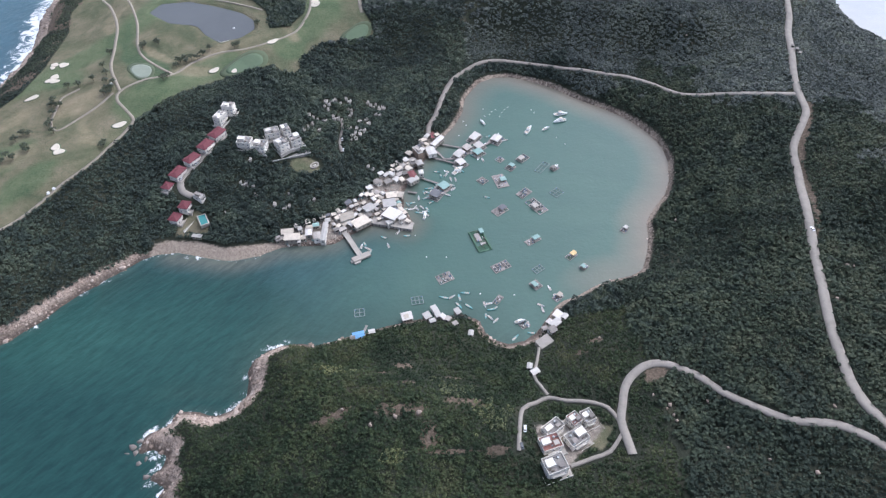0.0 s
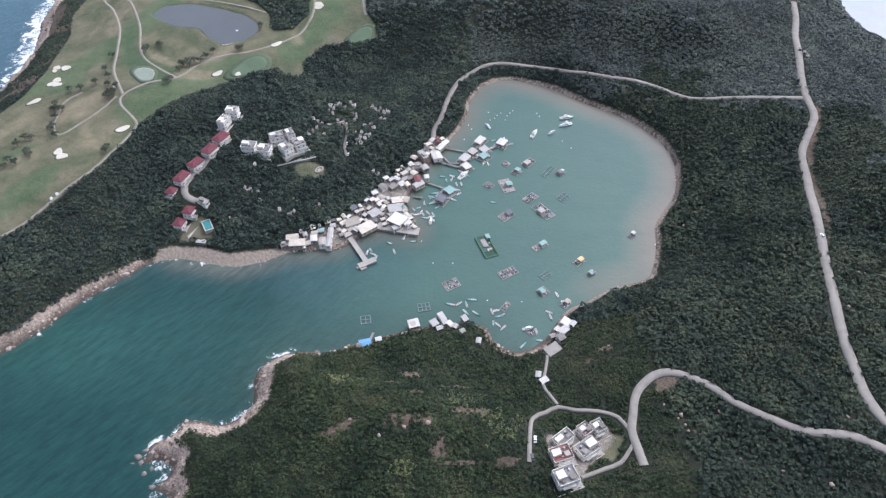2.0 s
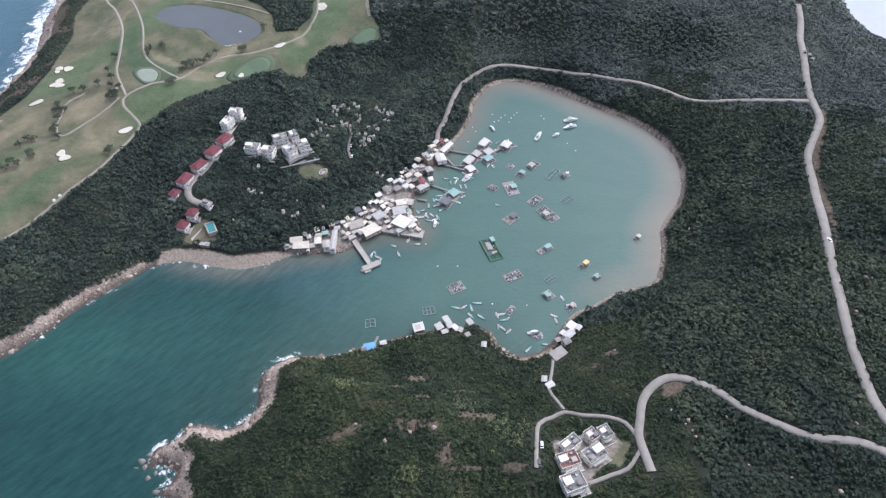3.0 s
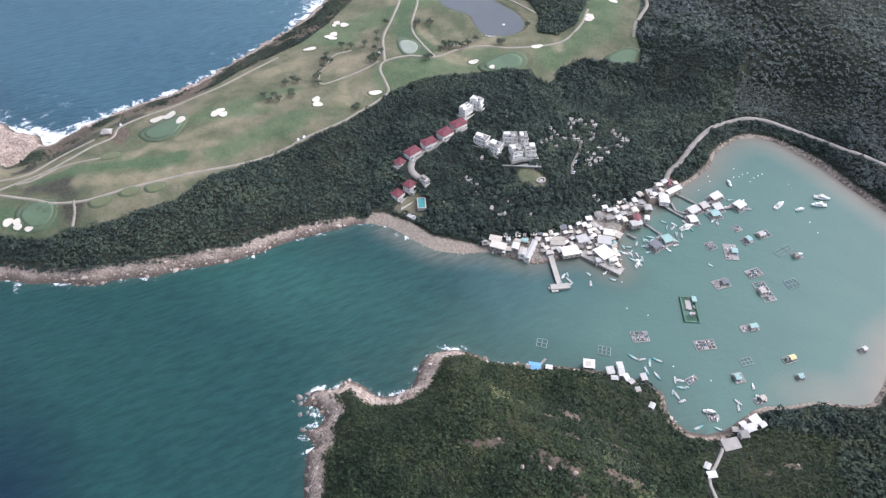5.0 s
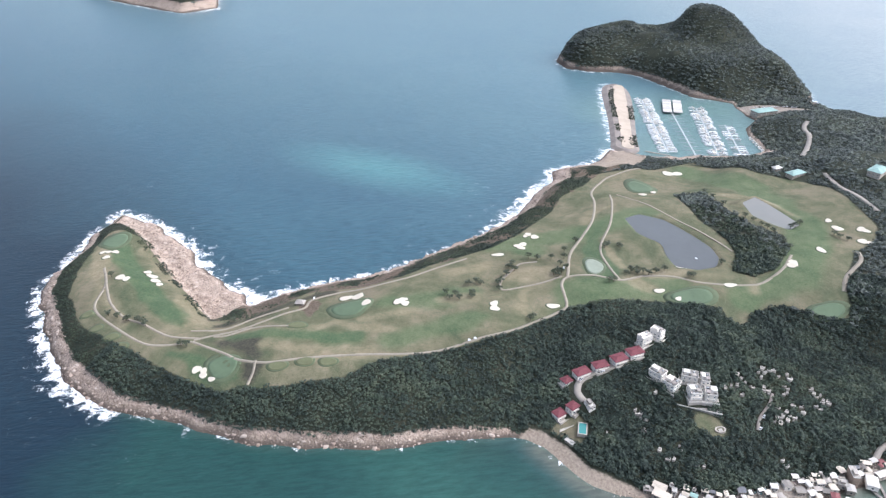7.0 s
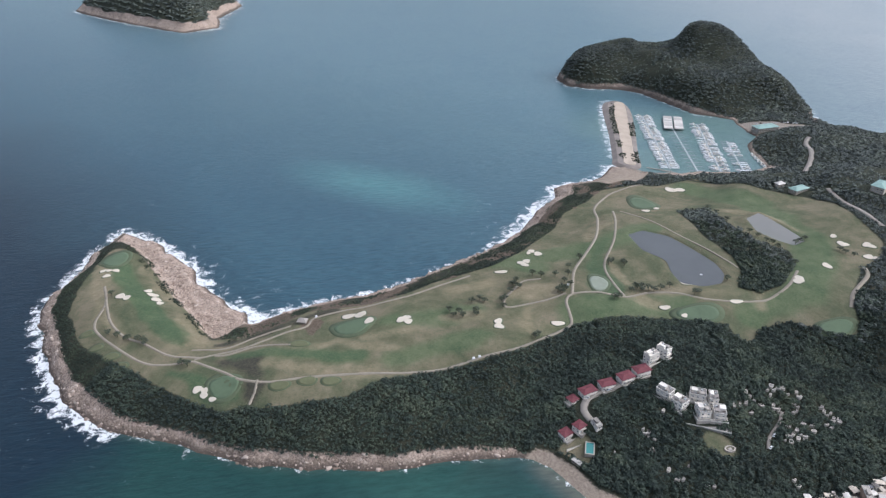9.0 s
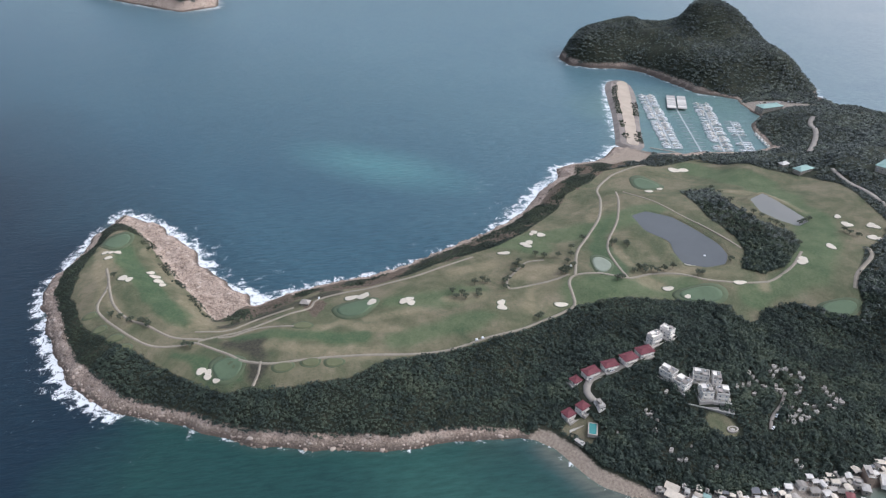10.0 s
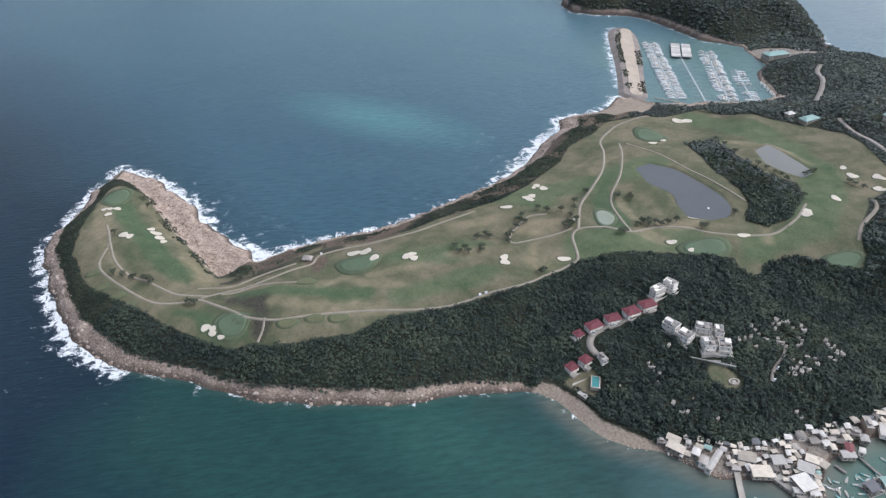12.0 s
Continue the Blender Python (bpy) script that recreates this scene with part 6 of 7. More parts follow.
for k, (x, y, w, d, turn) in enumerate(FLOAT_HUTS):
    roof = (TIN_DARK, TIN_TEAL, TIN_WHITE, TIN_WHITE, TIN_WHITE, TIN_WHITE, TIN_WHITE, TIN_TEAL, TIN_GREY)[k]
    shack(x, y, w, d, turn, 2.6, roof, CREAM_WALL, k, "floating hut with a " + KINDS[id(roof)] + " roof off the village", "floating huts", 0.75, "gable" if k % 2 else "shed", True)
    fish_raft(x, y, w + 4, d + 4, turn, (4, 4), TIMBER, None, NET_BLACK, 14, 60 + k, "plank raft carrying a floating hut")


# ---- boats ----
def hull_mesh(L, W, H, sheer=0.25):
    """An open lofted hull, bow towards +x."""
    bm = bmesh.new()
    rows = []
    for s in np.linspace(0, 1, 9):
        half = W / 2 * (0.82 + 0.18 * min(1, s * 4)) * (1 - max(0, (s - 0.45) / 0.55) ** 2.2)
        x, up = L * (s - 0.5), H * (1 + sheer * s ** 3 * 2)
        half = max(half, 0.04)
        rows.append([bm.verts.new(p) for p in ((x, -half, up), (x, -half * 0.8, 0.1), (x, 0, -0.25), (x, half * 0.8, 0.1), (x, half, up))])
    for a, b in zip(rows, rows[1:]):
        for k in range(4):
            bm.faces.new((a[k], a[k + 1], b[k + 1], b[k]))
        bm.faces.new((a[4], a[0], b[0], b[4]))
    bm.faces.new(rows[0][::-1])
    bmesh.ops.recalc_face_normals(bm, faces=bm.faces)
    return bm


def sampan(material, L=5.2):
    boat = root("sampan", 0, 0, 0, 0, "small open work boat with cross benches", "boat", "small boats in the bay")
    part("hull", hull_mesh(L, 1.7, 0.55), material, boat)
    part("deck", solid((-L * 0.42, -0.62, 0.5, L * 0.2, 0.62, 0.6)), DECK_TAN, boat)
    for u in (-0.3, -0.05, 0.18):
        part("bench", solid((L * u - 0.16, -0.72, 0.6, L * u + 0.16, 0.72, 0.78)), TIMBER, boat)
    part("outboard", solid((-L / 2 - 0.35, -0.2, 0.1, -L / 2, 0.2, 1.05)), CAR_DARK, boat)
    return boat


def cruiser(L=11.0, fly=True):
    boat = root("motor_cruiser", 0, 0, 0, 0, "white motor cruiser with dark cabin windows", "boat", "white motor boats")
    W = L * 0.3
    part("hull", hull_mesh(L, W, 1.25), HULL_WHITE, boat)
    part("deck", solid((-L * 0.46, -W * 0.38, 1.2, L * 0.12, W * 0.38, 1.34)), DECK_TAN, boat)
    part("cabin", solid((-L * 0.2, -W * 0.34, 1.3, L * 0.22, W * 0.34, 2.5), (L * 0.22, -W * 0.24, 1.3, L * 0.34, W * 0.24, 1.9)), HULL_WHITE, boat)
    part("cabin_window", solid((-L * 0.17, -W * 0.345, 1.75, L * 0.19, W * 0.345, 2.2), (L * 0.2, -W * 0.28, 1.75, L * 0.222, W * 0.28, 2.25)), GLASS, boat)
    if fly:
        part("flybridge", solid((-L * 0.22, -W * 0.32, 2.5, L * 0.08, W * 0.32, 2.7), (L * 0.04, -W * 0.3, 2.7, L * 0.08, W * 0.3, 3.3)), HULL_WHITE, boat)
        part("canopy", solid((-L * 0.18, -W * 0.3, 4.0, L * 0.02, W * 0.3, 4.12), *[(u, v, 2.7, u + 0.08, v + 0.08, 4.0) for u in (-L * 0.17, 0) for v in (-W * 0.28, W * 0.26)]), TIN_CREAM, boat)
    return boat


def yacht(L=11.0):
    boat = root("sailing_yacht", 0, 0, 0, 0, "white sailing yacht with a bare mast at its berth", "boat", "boats at the marina")
    part("hull", hull_mesh(L, L * 0.28, 1.0), HULL_WHITE, boat)
    part("cabin", solid((-L * 0.1, -L * 0.08, 0.95, L * 0.22, L * 0.08, 1.5)), HULL_WHITE, boat)
    bm = bmesh.new()
    rod(bm, (L * 0.05, 0, 1), (L * 0.05, 0, L * 1.2), 0.11, 0.07, 6)
    rod(bm, (L * 0.05, 0, 2.2), (-L * 0.36, 0, 2.1), 0.09, 0.09, 6)
    part("mast", bm, HULL_GREY, boat)
    return boat


fleet = [sampan(HULL_WHITE), sampan(HULL_TEAL), sampan(HULL_GREY, 6.0), sampan(HULL_TEAL, 7.2)]
for b, words in zip(fleet, ("small open white work boat with cross benches", "small open teal work boat with cross benches", "open grey work boat with cross benches", "long open teal work boat with cross benches")):
    tagged(b, words)
for k, (x, y) in enumerate(SAMPANS):
    m = pose(x, y, 0.05, 0, 0, float(rng.uniform(0, 360)))
    if k < len(fleet):
        fleet[k].matrix_world = m
    else:
        copy_thing(fleet[int(rng.integers(0, 4))], m)
for k in range(46):
    s = rng.random()
    x, y = -14 + 62 * s + rng.uniform(-12, 12), 440 + 88 * s + rng.uniform(-12, 12)
    if shore(np.array([x]), np.array([y]))[0] < -4:
        copy_thing(fleet[int(rng.integers(0, 4))], pose(x, y, 0.05, 0, 0, float(rng.uniform(0, 360))))
big, small = cruiser(13.5), cruiser(8.0, False)
big.matrix_world, small.matrix_world = pose(82.5, 533, 0.1, 0, 0, 62), pose(99.4, 534.5, 0.1, 0, 0, 35)
for k, (x, y) in enumerate(CRUISERS[2:]):
    copy_thing(small if k % 3 else big, pose(x, y, 0.1, 0, 0, (60, 15, 120, 200, 40, 80, 10)[k % 7]) if k != 0 else pose(x, y, 0.1, 0, 0, 50))
bm = bmesh.new()
bmesh.ops.create_icosphere(bm, subdivisions=2, radius=0.55)
for v in bm.verts:
    v.co.z *= 0.8
rod(bm, (0, 0, 0.35), (0, 0, 0.62), 0.1, 0.08, 6)
buoy_mesh = shared("buoy", bm, BUOY_WHITE)
for x, y in BUOYS:
    ob = new("buoy", buoy_mesh)
    ob.matrix_world = pose(x, y, 0.15)
    tagged(ob, "round white mooring buoy afloat in the bay", "buoy", "mooring buoys")


# ---- breakwater and marina ----
def breakwater():
    mole = root("breakwater", 0, 0, 0, 0, "stone breakwater with a sandy roadway on top", "breakwater")
    ring = smooth_line(MOLE + [(-440, 960), (-470, 965)], 8.0, True)
    mid = smooth_line([(-455, 975), (-520, 1085), (-570, 1165), (-610, 1245)], 12.0)
    way = ring - np.array([mid[np.argmin(((mid - p) ** 2).sum(1))] for p in ring])
    far = np.linalg.norm(way, axis=1)[:, None]
    inner = ring - way / far * np.minimum(far * 0.45, 13)
    core = ring - way / far * np.minimum(far * 0.62, 19)

    def skin(name, low, high, z0, z1, cap, material):
        n = len(low)
        bm = bmesh.new()
        a = [bm.verts.new((*p, z0)) for p in low]
        b = [bm.verts.new((*p, z1 + rng.uniform(-0.2, 0.2))) for p in high]
        for k in range(n):
            bm.faces.new((a[k], a[(k + 1) % n], b[(k + 1) % n], b[k]))
        if cap:
            bmesh.ops.triangle_fill(bm, use_beauty=True, edges=[e for e in bm.edges if e.verts[0] in b and e.verts[1] in b])
        bmesh.ops.recalc_face_normals(bm, faces=bm.faces)
        part(name, bm, material, mole)

    skin("bank", ring + way / far * 3, inner, -2, 4.2, True, MOLE_STONE)
    east = np.array([5.2, 3.0])
    skin("roadway", inner * 0.15 + core * 0.85 + east, core + east, 3.6, 4.7, True, MOLE_SAND)


CRAGS = clump_shapes(6, 1, 0.42, 19)
MOLE_STONE = worn("dark_armour_stone", (0.24, 0.205, 0.18), 0.9, 0.5, 0.45)
MOLE_SAND = worn("sandy_roadway", (0.46, 0.38, 0.3), 0.9, 0.4, 0.2)
breakwater()


def pontoon(a, b, fingers, label="grey marina pontoon with short finger berths"):
    a, b = Vector(a), Vector(b)
    n, turn = (b - a).length, math.degrees(math.atan2(b.y - a.y, b.x - a.x))
    p = root("pontoon", a.x, a.y, 0.5, turn, label, "pontoon", "pontoons of the marina")
    part("walkway", solid((0, -1.3, -0.6, n, 1.3, 0.1)), HULL_GREY, p)
    arm = shared("finger", solid((-0.5, 0, -0.5, 0.5, 10, 0.05)), HULL_GREY)
    for k in range(fingers):
        u = n * (k + 0.5) / fingers
        place("finger", arm, p, pose(u, 1.3, 0))
        place("finger", arm, p, pose(u, -1.3, 0, 0, 0, 180))
    return n, turn


berthed = [cruiser(14.0), cruiser(11.5), yacht(12.0), cruiser(16.0)]
for b in berthed:
    tagged(b, group="boats at the marina")
used = 0
for row, (a, b) in enumerate(((MARINA[0], MARINA[1]), (MARINA[2], MARINA[3]), (MARINA[4], MARINA[5]), (MARINA[6], MARINA[7]))):
    n, turn = pontoon(a, b, int((26, 14, 22, 16)[row]))
    if row == 1:
        continue
    step = 6.2 if row != 3 else 8.0
    for k in range(int(n / step)):
        for s in (-1, 1):
            if rng.random() < (0.08, 0, 0.25, 0.38)[row]:
                continue
            m = pose(*a, 0.15, 0, 0, turn) @ pose((k + 0.5) * step, s * (8.5 if row != 3 else 6.5), 0, 0, 0, 90 * s + float(rng.uniform(-4, 4)))
            which = int(rng.integers(0, 4)) if row != 3 else int(rng.integers(1, 3))
            if used < 4:
                berthed[used].matrix_world = m
            else:
                copy_thing(berthed[which], m)
            used += 1
deck_walk("pontoon", MARINA[8], MARINA[9], 2.4, 0.7, "long grey pontoon along the marina's shore", "pontoon", PIER_DECK, "pontoons of the marina")
deck_walk("pontoon", (-424, 986), (-386, 994), 3.0, 0.9, "long grey pontoon along the marina's shore", "pontoon", PIER_DECK, "pontoons of the marina")
for k in range(5):
    copy_thing(berthed[1], pose(-318 + k * 8, 1140 - k * 10, 0.15, 0, 0, 120 + float(rng.uniform(-8, 8))))
for s in (-1, 1):
    shed = root("covered_berth", -478 + s * 8.0, 1205 + s * 3.9, 0.6, -64, "white-roofed covered berth on the marina pontoon", "boat shed", "covered berths")
    for k in range(10):
        part("roof_sheet", solid((-35 + 7 * k, -7.5, 3.4 - 0.12 * (k % 2), -35 + 7 * (k + 1) - 0.25, 7.5, 3.8)), TIN_WHITE, shed)
    for k in range(5):
        for v in (-7, 7):
            part("post", solid((-33 + 16 * k, v - 0.2, -1, -32.6 + 16 * k, v + 0.2, 3.3)), HULL_GREY, shed)


def hall(name, x, y, w, d, turn, h, roof, label):
    house = root(name, x, y, float(on_ground(x, y)), turn, label, "building")
    part("wall", wall_mesh(w, d, h, 4), CREAM_WALL, house)
    part("roof", hip_roof(w, d, h, 3.0, 1.2), roof, house)
    windows(house, w, d, 0.2, int(h // 3), 4.5)


hall("boathouse", -338, 1262, 40, 18, 57, 7, TIN_TEAL, "long boathouse with a pale green roof at the marina")
hall("clubhouse", -203, 952, 23, 11, 66, 3.6, TIN_TEAL, "low club building with a pale teal roof behind trees")
hall("pavilion", -229, 962, 10, 6.5, 63, 3.2, TIN_WHITE, "small white-roofed pavilion by the golf course")
hall("clubhouse", -118, 980, 26, 15, 79, 8, TIN_TEAL, "terraced white clubhouse with a teal roof on the hillside")
hall("shelter", -477, 359, 7, 5, 30, 2.8, TIN_GREY, "small grey golf shelter on bare ground near the shore")


# ---- vehicles ----
def car(paint, words):
    c = root("car", 0, 0, 0, 0, words, "car", "parked cars")
    bm = bmesh.new()
    prism(bm, [(-2.1, -0.8), (-1.9, -0.86), (1.9, -0.86), (2.15, -0.6), (2.15, 0.6), (1.9, 0.86), (-1.9, 0.86), (-2.1, 0.8)], 0.3, 0.88)
    part("body", bm, paint, c)
    bm = bmesh.new()
    low, top = ([bm.verts.new((x * s, y * s2, z)) for x, y in ((-1.5, -0.8), (1.1, -0.8), (1.1, 0.8), (-1.5, 0.8))] for s, s2, z in ((1, 1, 0.88), (0.72, 0.86, 1.45)))
    for k in range(4):
        bm.faces.new((low[k], low[(k + 1) % 4], top[(k + 1) % 4], top[k]))
    bm.faces.new(top)
    part("glazing", bm, GLASS, c)
    part("roof", solid((-1.1, -0.68, 1.44, 0.8, 0.68, 1.52)), paint, c)
    bm = bmesh.new()
    rod(bm, (0, -0.1, 0), (0, 0.1, 0), 0.33, 0.33, 12)
    tyre = shared("wheel", bm, TYRE)
    for u in (-1.3, 1.3):
        for v in (-0.8, 0.8):
            place("wheel", tyre, c, pose(u, v, 0.33))
    return c


def golf_cart():
    c = root("golf_cart", 0, 0, 0, 0, "white golf cart with a canopy on the path", "golf cart", "golf carts")
    part("body", solid((-1.2, -0.6, 0.3, 1.2, 0.6, 0.7), (-0.5, -0.55, 0.7, 0.0, 0.55, 1.1), (0.9, -0.5, 0.7, 1.2, 0.5, 1.0)), CAR_WHITE, c)
    part("canopy", solid((-1.0, -0.65, 1.85, 1.0, 0.65, 1.95)), HULL_WHITE, c)
    part("post", solid(*[(u, v, 0.7, u + 0.06, v + 0.06, 1.85) for u in (-0.9, 0.85) for v in (-0.58, 0.52)]), HULL_GREY, c)
    bm = bmesh.new()
    rod(bm, (0, -0.08, 0), (0, 0.08, 0), 0.25, 0.25, 10)
    tyre = shared("wheel", bm, TYRE)
    for u in (-0.8, 0.8):
        for v in (-0.5, 0.5):
            place("wheel", tyre, c, pose(u, v, 0.25))
    return c


def road_level(x, y):
    """Height of the nearest road surface."""
    return min((float(((line - (x, y)) ** 2).sum(1).min()), float(level[((line - (x, y)) ** 2).sum(1).argmin()])) for _, line, level, _ in WAYS)[1]


white_car, dark_car = car(CAR_WHITE, "white car on the pale road"), car(CAR_DARK, "dark car on the pale road")
spots = [(264.5, 347.2, 105), (346, 598, 70), (57, 251, 80), (-238, 1155, 100), (-209, 457, 60), (-197, 482, 75), (-219, 441, 80), (46, 196, 85), (43, 184, 95), (-90, 500, 90), (-88, 488, 80)]
for k, (x, y, turn) in enumerate(spots):
    m = pose(x, y, road_level(x, y) + 0.36, 0, 0, turn)
    if k < 2:
        (white_car, dark_car)[k].matrix_world = m
    else:
        copy_thing((white_car, dark_car)[k % 3 == 2], m)
for k in range(14):
    x, y = -300 - 4.6 * k + rng.uniform(-1, 1), 1335 - 3.6 * k + rng.uniform(-3, 3)
    copy_thing(white_car if k % 3 else dark_car, pose(x, y, float(on_ground(x, y)) + 0.1, 0, 0, 50))
cart = golf_cart()
cart.matrix_world = pose(-311, 407.5, road_level(-311, 407.5) + 0.3, 0, 0, 57)
for x, y, turn in ((-308, 412, 57), (-475, 374, 100), (-306, 552, 20)):
    copy_thing(cart, pose(x, y, road_level(x, y) + 0.3, 0, 0, turn))
bm = bmesh.new()
rod(bm, (0, 0, -0.6), (0, 0, 0.35), 1.6, 1.2, 12)
fountain = root("fountain", -214.6, 658.3, 40.6, 0, "small white fountain float in the pond", "fountain")
part("float", bm, HULL_WHITE, fountain)
bm = bmesh.new()
rod(bm, (0, 0, 0.3), (0, 0, 1.6), 0.3, 0.1, 8)
part("nozzle", bm, HULL_GREY, fountain)


# ---- single trees of the golf course ----
LEAFY = leaf_shapes(8, 16, 4)

def golf_tree(tall, wide, seed):
    dice = np.random.default_rng(seed)
    t = root("golf_tree", 0, 0, 0, 0, "small open-crowned tree on the golf course", "tree", "trees of the golf course")
    bm = bmesh.new()
    rod(bm, (0, 0, -0.6), (0, 0, tall * 0.45), 0.24, 0.17, 8)
    tips = []
    for k in range(6):
        a = k * 1.05 + dice.uniform(-0.3, 0.3)
        tip = (math.cos(a) * wide * 0.55, math.sin(a) * wide * 0.55, tall * dice.uniform(0.62, 0.82))
        rod(bm, (0, 0, tall * dice.uniform(0.3, 0.45)), tip, 0.12, 0.04, 5)
        tips.append(tip)
    part("trunk", bm, BARK, t)
    V, F, start = [], [], 0
    for k in range(26):
        tx, ty, tz = tips[k % 6] if k < 20 else (0, 0, tall * 0.8)
        v, f = LEAFY[int(dice.integers(0, len(LEAFY)))]
        s = dice.uniform(0.6, 1.0) * wide * 0.34
        V.append(v * (s, s, s * 0.8) + (tx + dice.normal(0, 0.5), ty + dice.normal(0, 0.5), tz - s * 0.3 + dice.normal(0, 0.4)))
        F.append(f + start)
        start += len(v)
    crown = raw_mesh("crown", np.vstack(V), np.vstack(F), GOLF_LEAF)
    crown.parent = t
    return t


kinds = [golf_tree(6.5, 4.2, 1), golf_tree(5.2, 3.4, 2), golf_tree(7.5, 3.8, 3)]
for k, (x, y) in enumerate(GOLF_TREES + POINT_SHRUBS):
    m = pose(x, y, float(on_ground(x, y)), 0, 0, float(rng.uniform(0, 360)))
    if k < 3:
        kinds[k].matrix_world = m
    else:
        copy_thing(kinds[int(rng.integers(0, 3))], m)

# low rocks awash off the headland
for k, (x, y, s) in enumerate(((-197, 209, 2.6), (-193, 213, 2.0), (-194, 205, 2.2), (-186, 201, 1.8), (-190, 198, 1.6), (-199, 205, 1.3), (-182, 189, 2.2), (-189, 212, 1.2))):
    v, f = CRAGS[k % 6]
    rock = raw_mesh("sea_rock", v * (s * 1.3, s, s * 0.55), f, MOLE_STONE)
    rock.matrix_world = pose(x, y, -0.5, 0, 0, 37 * k)
    tagged(rock, "wet brown rock awash in the surf off the headland", "rock", "rocks off the headland")

# pale rock outcrops on the hillsides
for k, (x, y) in enumerate(OUTCROPS):
    v, f = CRAGS[k % 6]
    s = rng.uniform(0.9, 1.9)
    rock = raw_mesh("rock_outcrop", v * (s, s * rng.uniform(0.6, 1.1), s * 0.8), f, BOULDER)
    rock.matrix_world = pose(x, y, float(on_ground(x, y)) + 0.6, 0, 0, float(rng.uniform(0, 180)))
    tagged(rock, "bare pale granite outcrop among dark scrub", "rock", "rock outcrops")

CLEARINGS = [(x, y, max(w, d) * 0.55 + 1.5) for x, y, w, d, _ in VILLAS + WHITE_VILLAS + TOWNHOUSES + HAMLET + POOL_AND_ANNEX + WATERFRONT + SOUTH_HUTS]
CLEARINGS += [(x, y, 3.4) for x, y in GRAVES] + [(x, y, 3.2) for x, y in OUTCROPS]
CLEARINGS += [(x, y, 6.5) for x, y in smooth_line(LANE_VILLAS, 5.0)] + [(x, y, 3.0) for x, y in [*smooth_line(LANE_VALLEY, 4.0), *smooth_line(LANE_GRAVES, 4.0)]]
CLEARINGS += [(x, y, 3.0) for lane in (LANE_HOUSES, LANE_GARDEN) for x, y in smooth_line(lane, 5.0)]
CLEARINGS += [(-111, 465.5, 8), (-120, 463, 5), (-131, 471, 6), (-121, 468, 6), (-141, 467, 6), (-338, 1262, 26), (-203, 952, 18), (-229, 962, 9), (-118, 980, 20), (-205, 455, 3), (59, 251, 5), (-8, 301, 3.5), (3, 303, 3.5), (19, 288, 3.5), (8, 296, 3)]


# ---- woods ----
def scatter(name, x, y, z, radius, shapes, material, label, category, tall=1.0, seed=5):
    rng = np.random.default_rng(seed)
    pick, turn = rng.integers(0, len(shapes), len(x)), rng.uniform(0, 6.283, len(x))
    up = tall * rng.uniform(0.8, 1.35, len(x))
    V, F, start = [], [], 0
    for k, (v, f) in enumerate(shapes):
        m = np.where(pick == k)[0]
        if not len(m):
            continue
        c, s, r = np.cos(turn[m])[:, None], np.sin(turn[m])[:, None], radius[m][:, None]
        p = np.stack([(v[:, 0] * c - v[:, 1] * s) * r + x[m][:, None], (v[:, 0] * s + v[:, 1] * c) * r + y[m][:, None],
                      v[:, 2] * r * up[m][:, None] + z[m][:, None]], 2)
        V.append(p.reshape(-1, 3))
        F.append((f[None] + (np.arange(len(m)) * len(v))[:, None, None] + start).reshape(-1, f.shape[1]))
        start += len(m) * len(v)
    ob = raw_mesh(name, np.vstack(V), np.vstack(F), material)
    return tagged(ob, label, category, kind="stuff")


def jittered(x0, x1, y0, y1, step, seed):
    rng = np.random.default_rng(seed)
    gx, gy = np.meshgrid(np.arange(x0, x1, step), np.arange(y0, y1, step))
    return gx.ravel() + rng.uniform(-0.55, 0.55, gx.size) * step, gy.ravel() + rng.uniform(-0.55, 0.55, gx.size) * step


def wooded(x, y, clear_ways=1.6):
    d = shore(x, y)
    keep = d > 2
    x, y, d = x[keep], y[keep], d[keep]
    marks = zones(x, y, d)
    gap, _ = ways_distance(x, y)
    thin = (((x < -500) & (y > 265) & (y < 420)) | (to_line(x, y, SHORE_COVE) < 45)) & (fractal(x, y, 16, 71) + 0.2 * np.random.default_rng(4).uniform(size=len(x)) > np.where(x < -420, 0.14, 0.36))
    keep = ~thin & (marks["rock"] < 1.5) & (marks["golf"] < -0.5) & (marks["beach"] < -3) & (marks["paved"] < -1) & (marks["scar"] < np.where(x > 100, 0.3, 4) * np.random.default_rng(3).uniform(-0.6, 1.6, len(x))) & (gap > clear_ways)
    for cx, cy, r in CLEARINGS:
        keep &= np.hypot(x - cx, y - cy) > r
    return x[keep], y[keep]


CROWNS, TUFTS, LOW = leaf_shapes(14, 46, 1, 1.35), leaf_shapes(16, 16, 2, 1.35), leaf_shapes(12, 14, 6, 1.3)
rng = np.random.default_rng(8)


def bushes(name, area, step, seed, sizes, shapes, material, label, choose, rise=0.3, tall=1.0, clear_ways=1.4):
    x, y = jittered(*area, step, seed)
    m = choose(x, y)
    x, y = wooded(x[m], y[m], clear_ways)
    r = (sizes[0] + (sizes[1] - sizes[0]) * rng.uniform(size=len(x)) ** 1.5) * (1 + 0.45 * fractal(x, y, 40, seed + 60))
    return scatter(name, x, y, on_ground(x, y) + r * rise, r, shapes, material, label, "forest", tall, seed + 10)


def open_coast(x, y):
    """The windswept strip above the outer shore and the point."""
    return (to_line(x, y, SHORE_COVE) < 62) | (x < -560) | ((x < -430) & (y > 285))


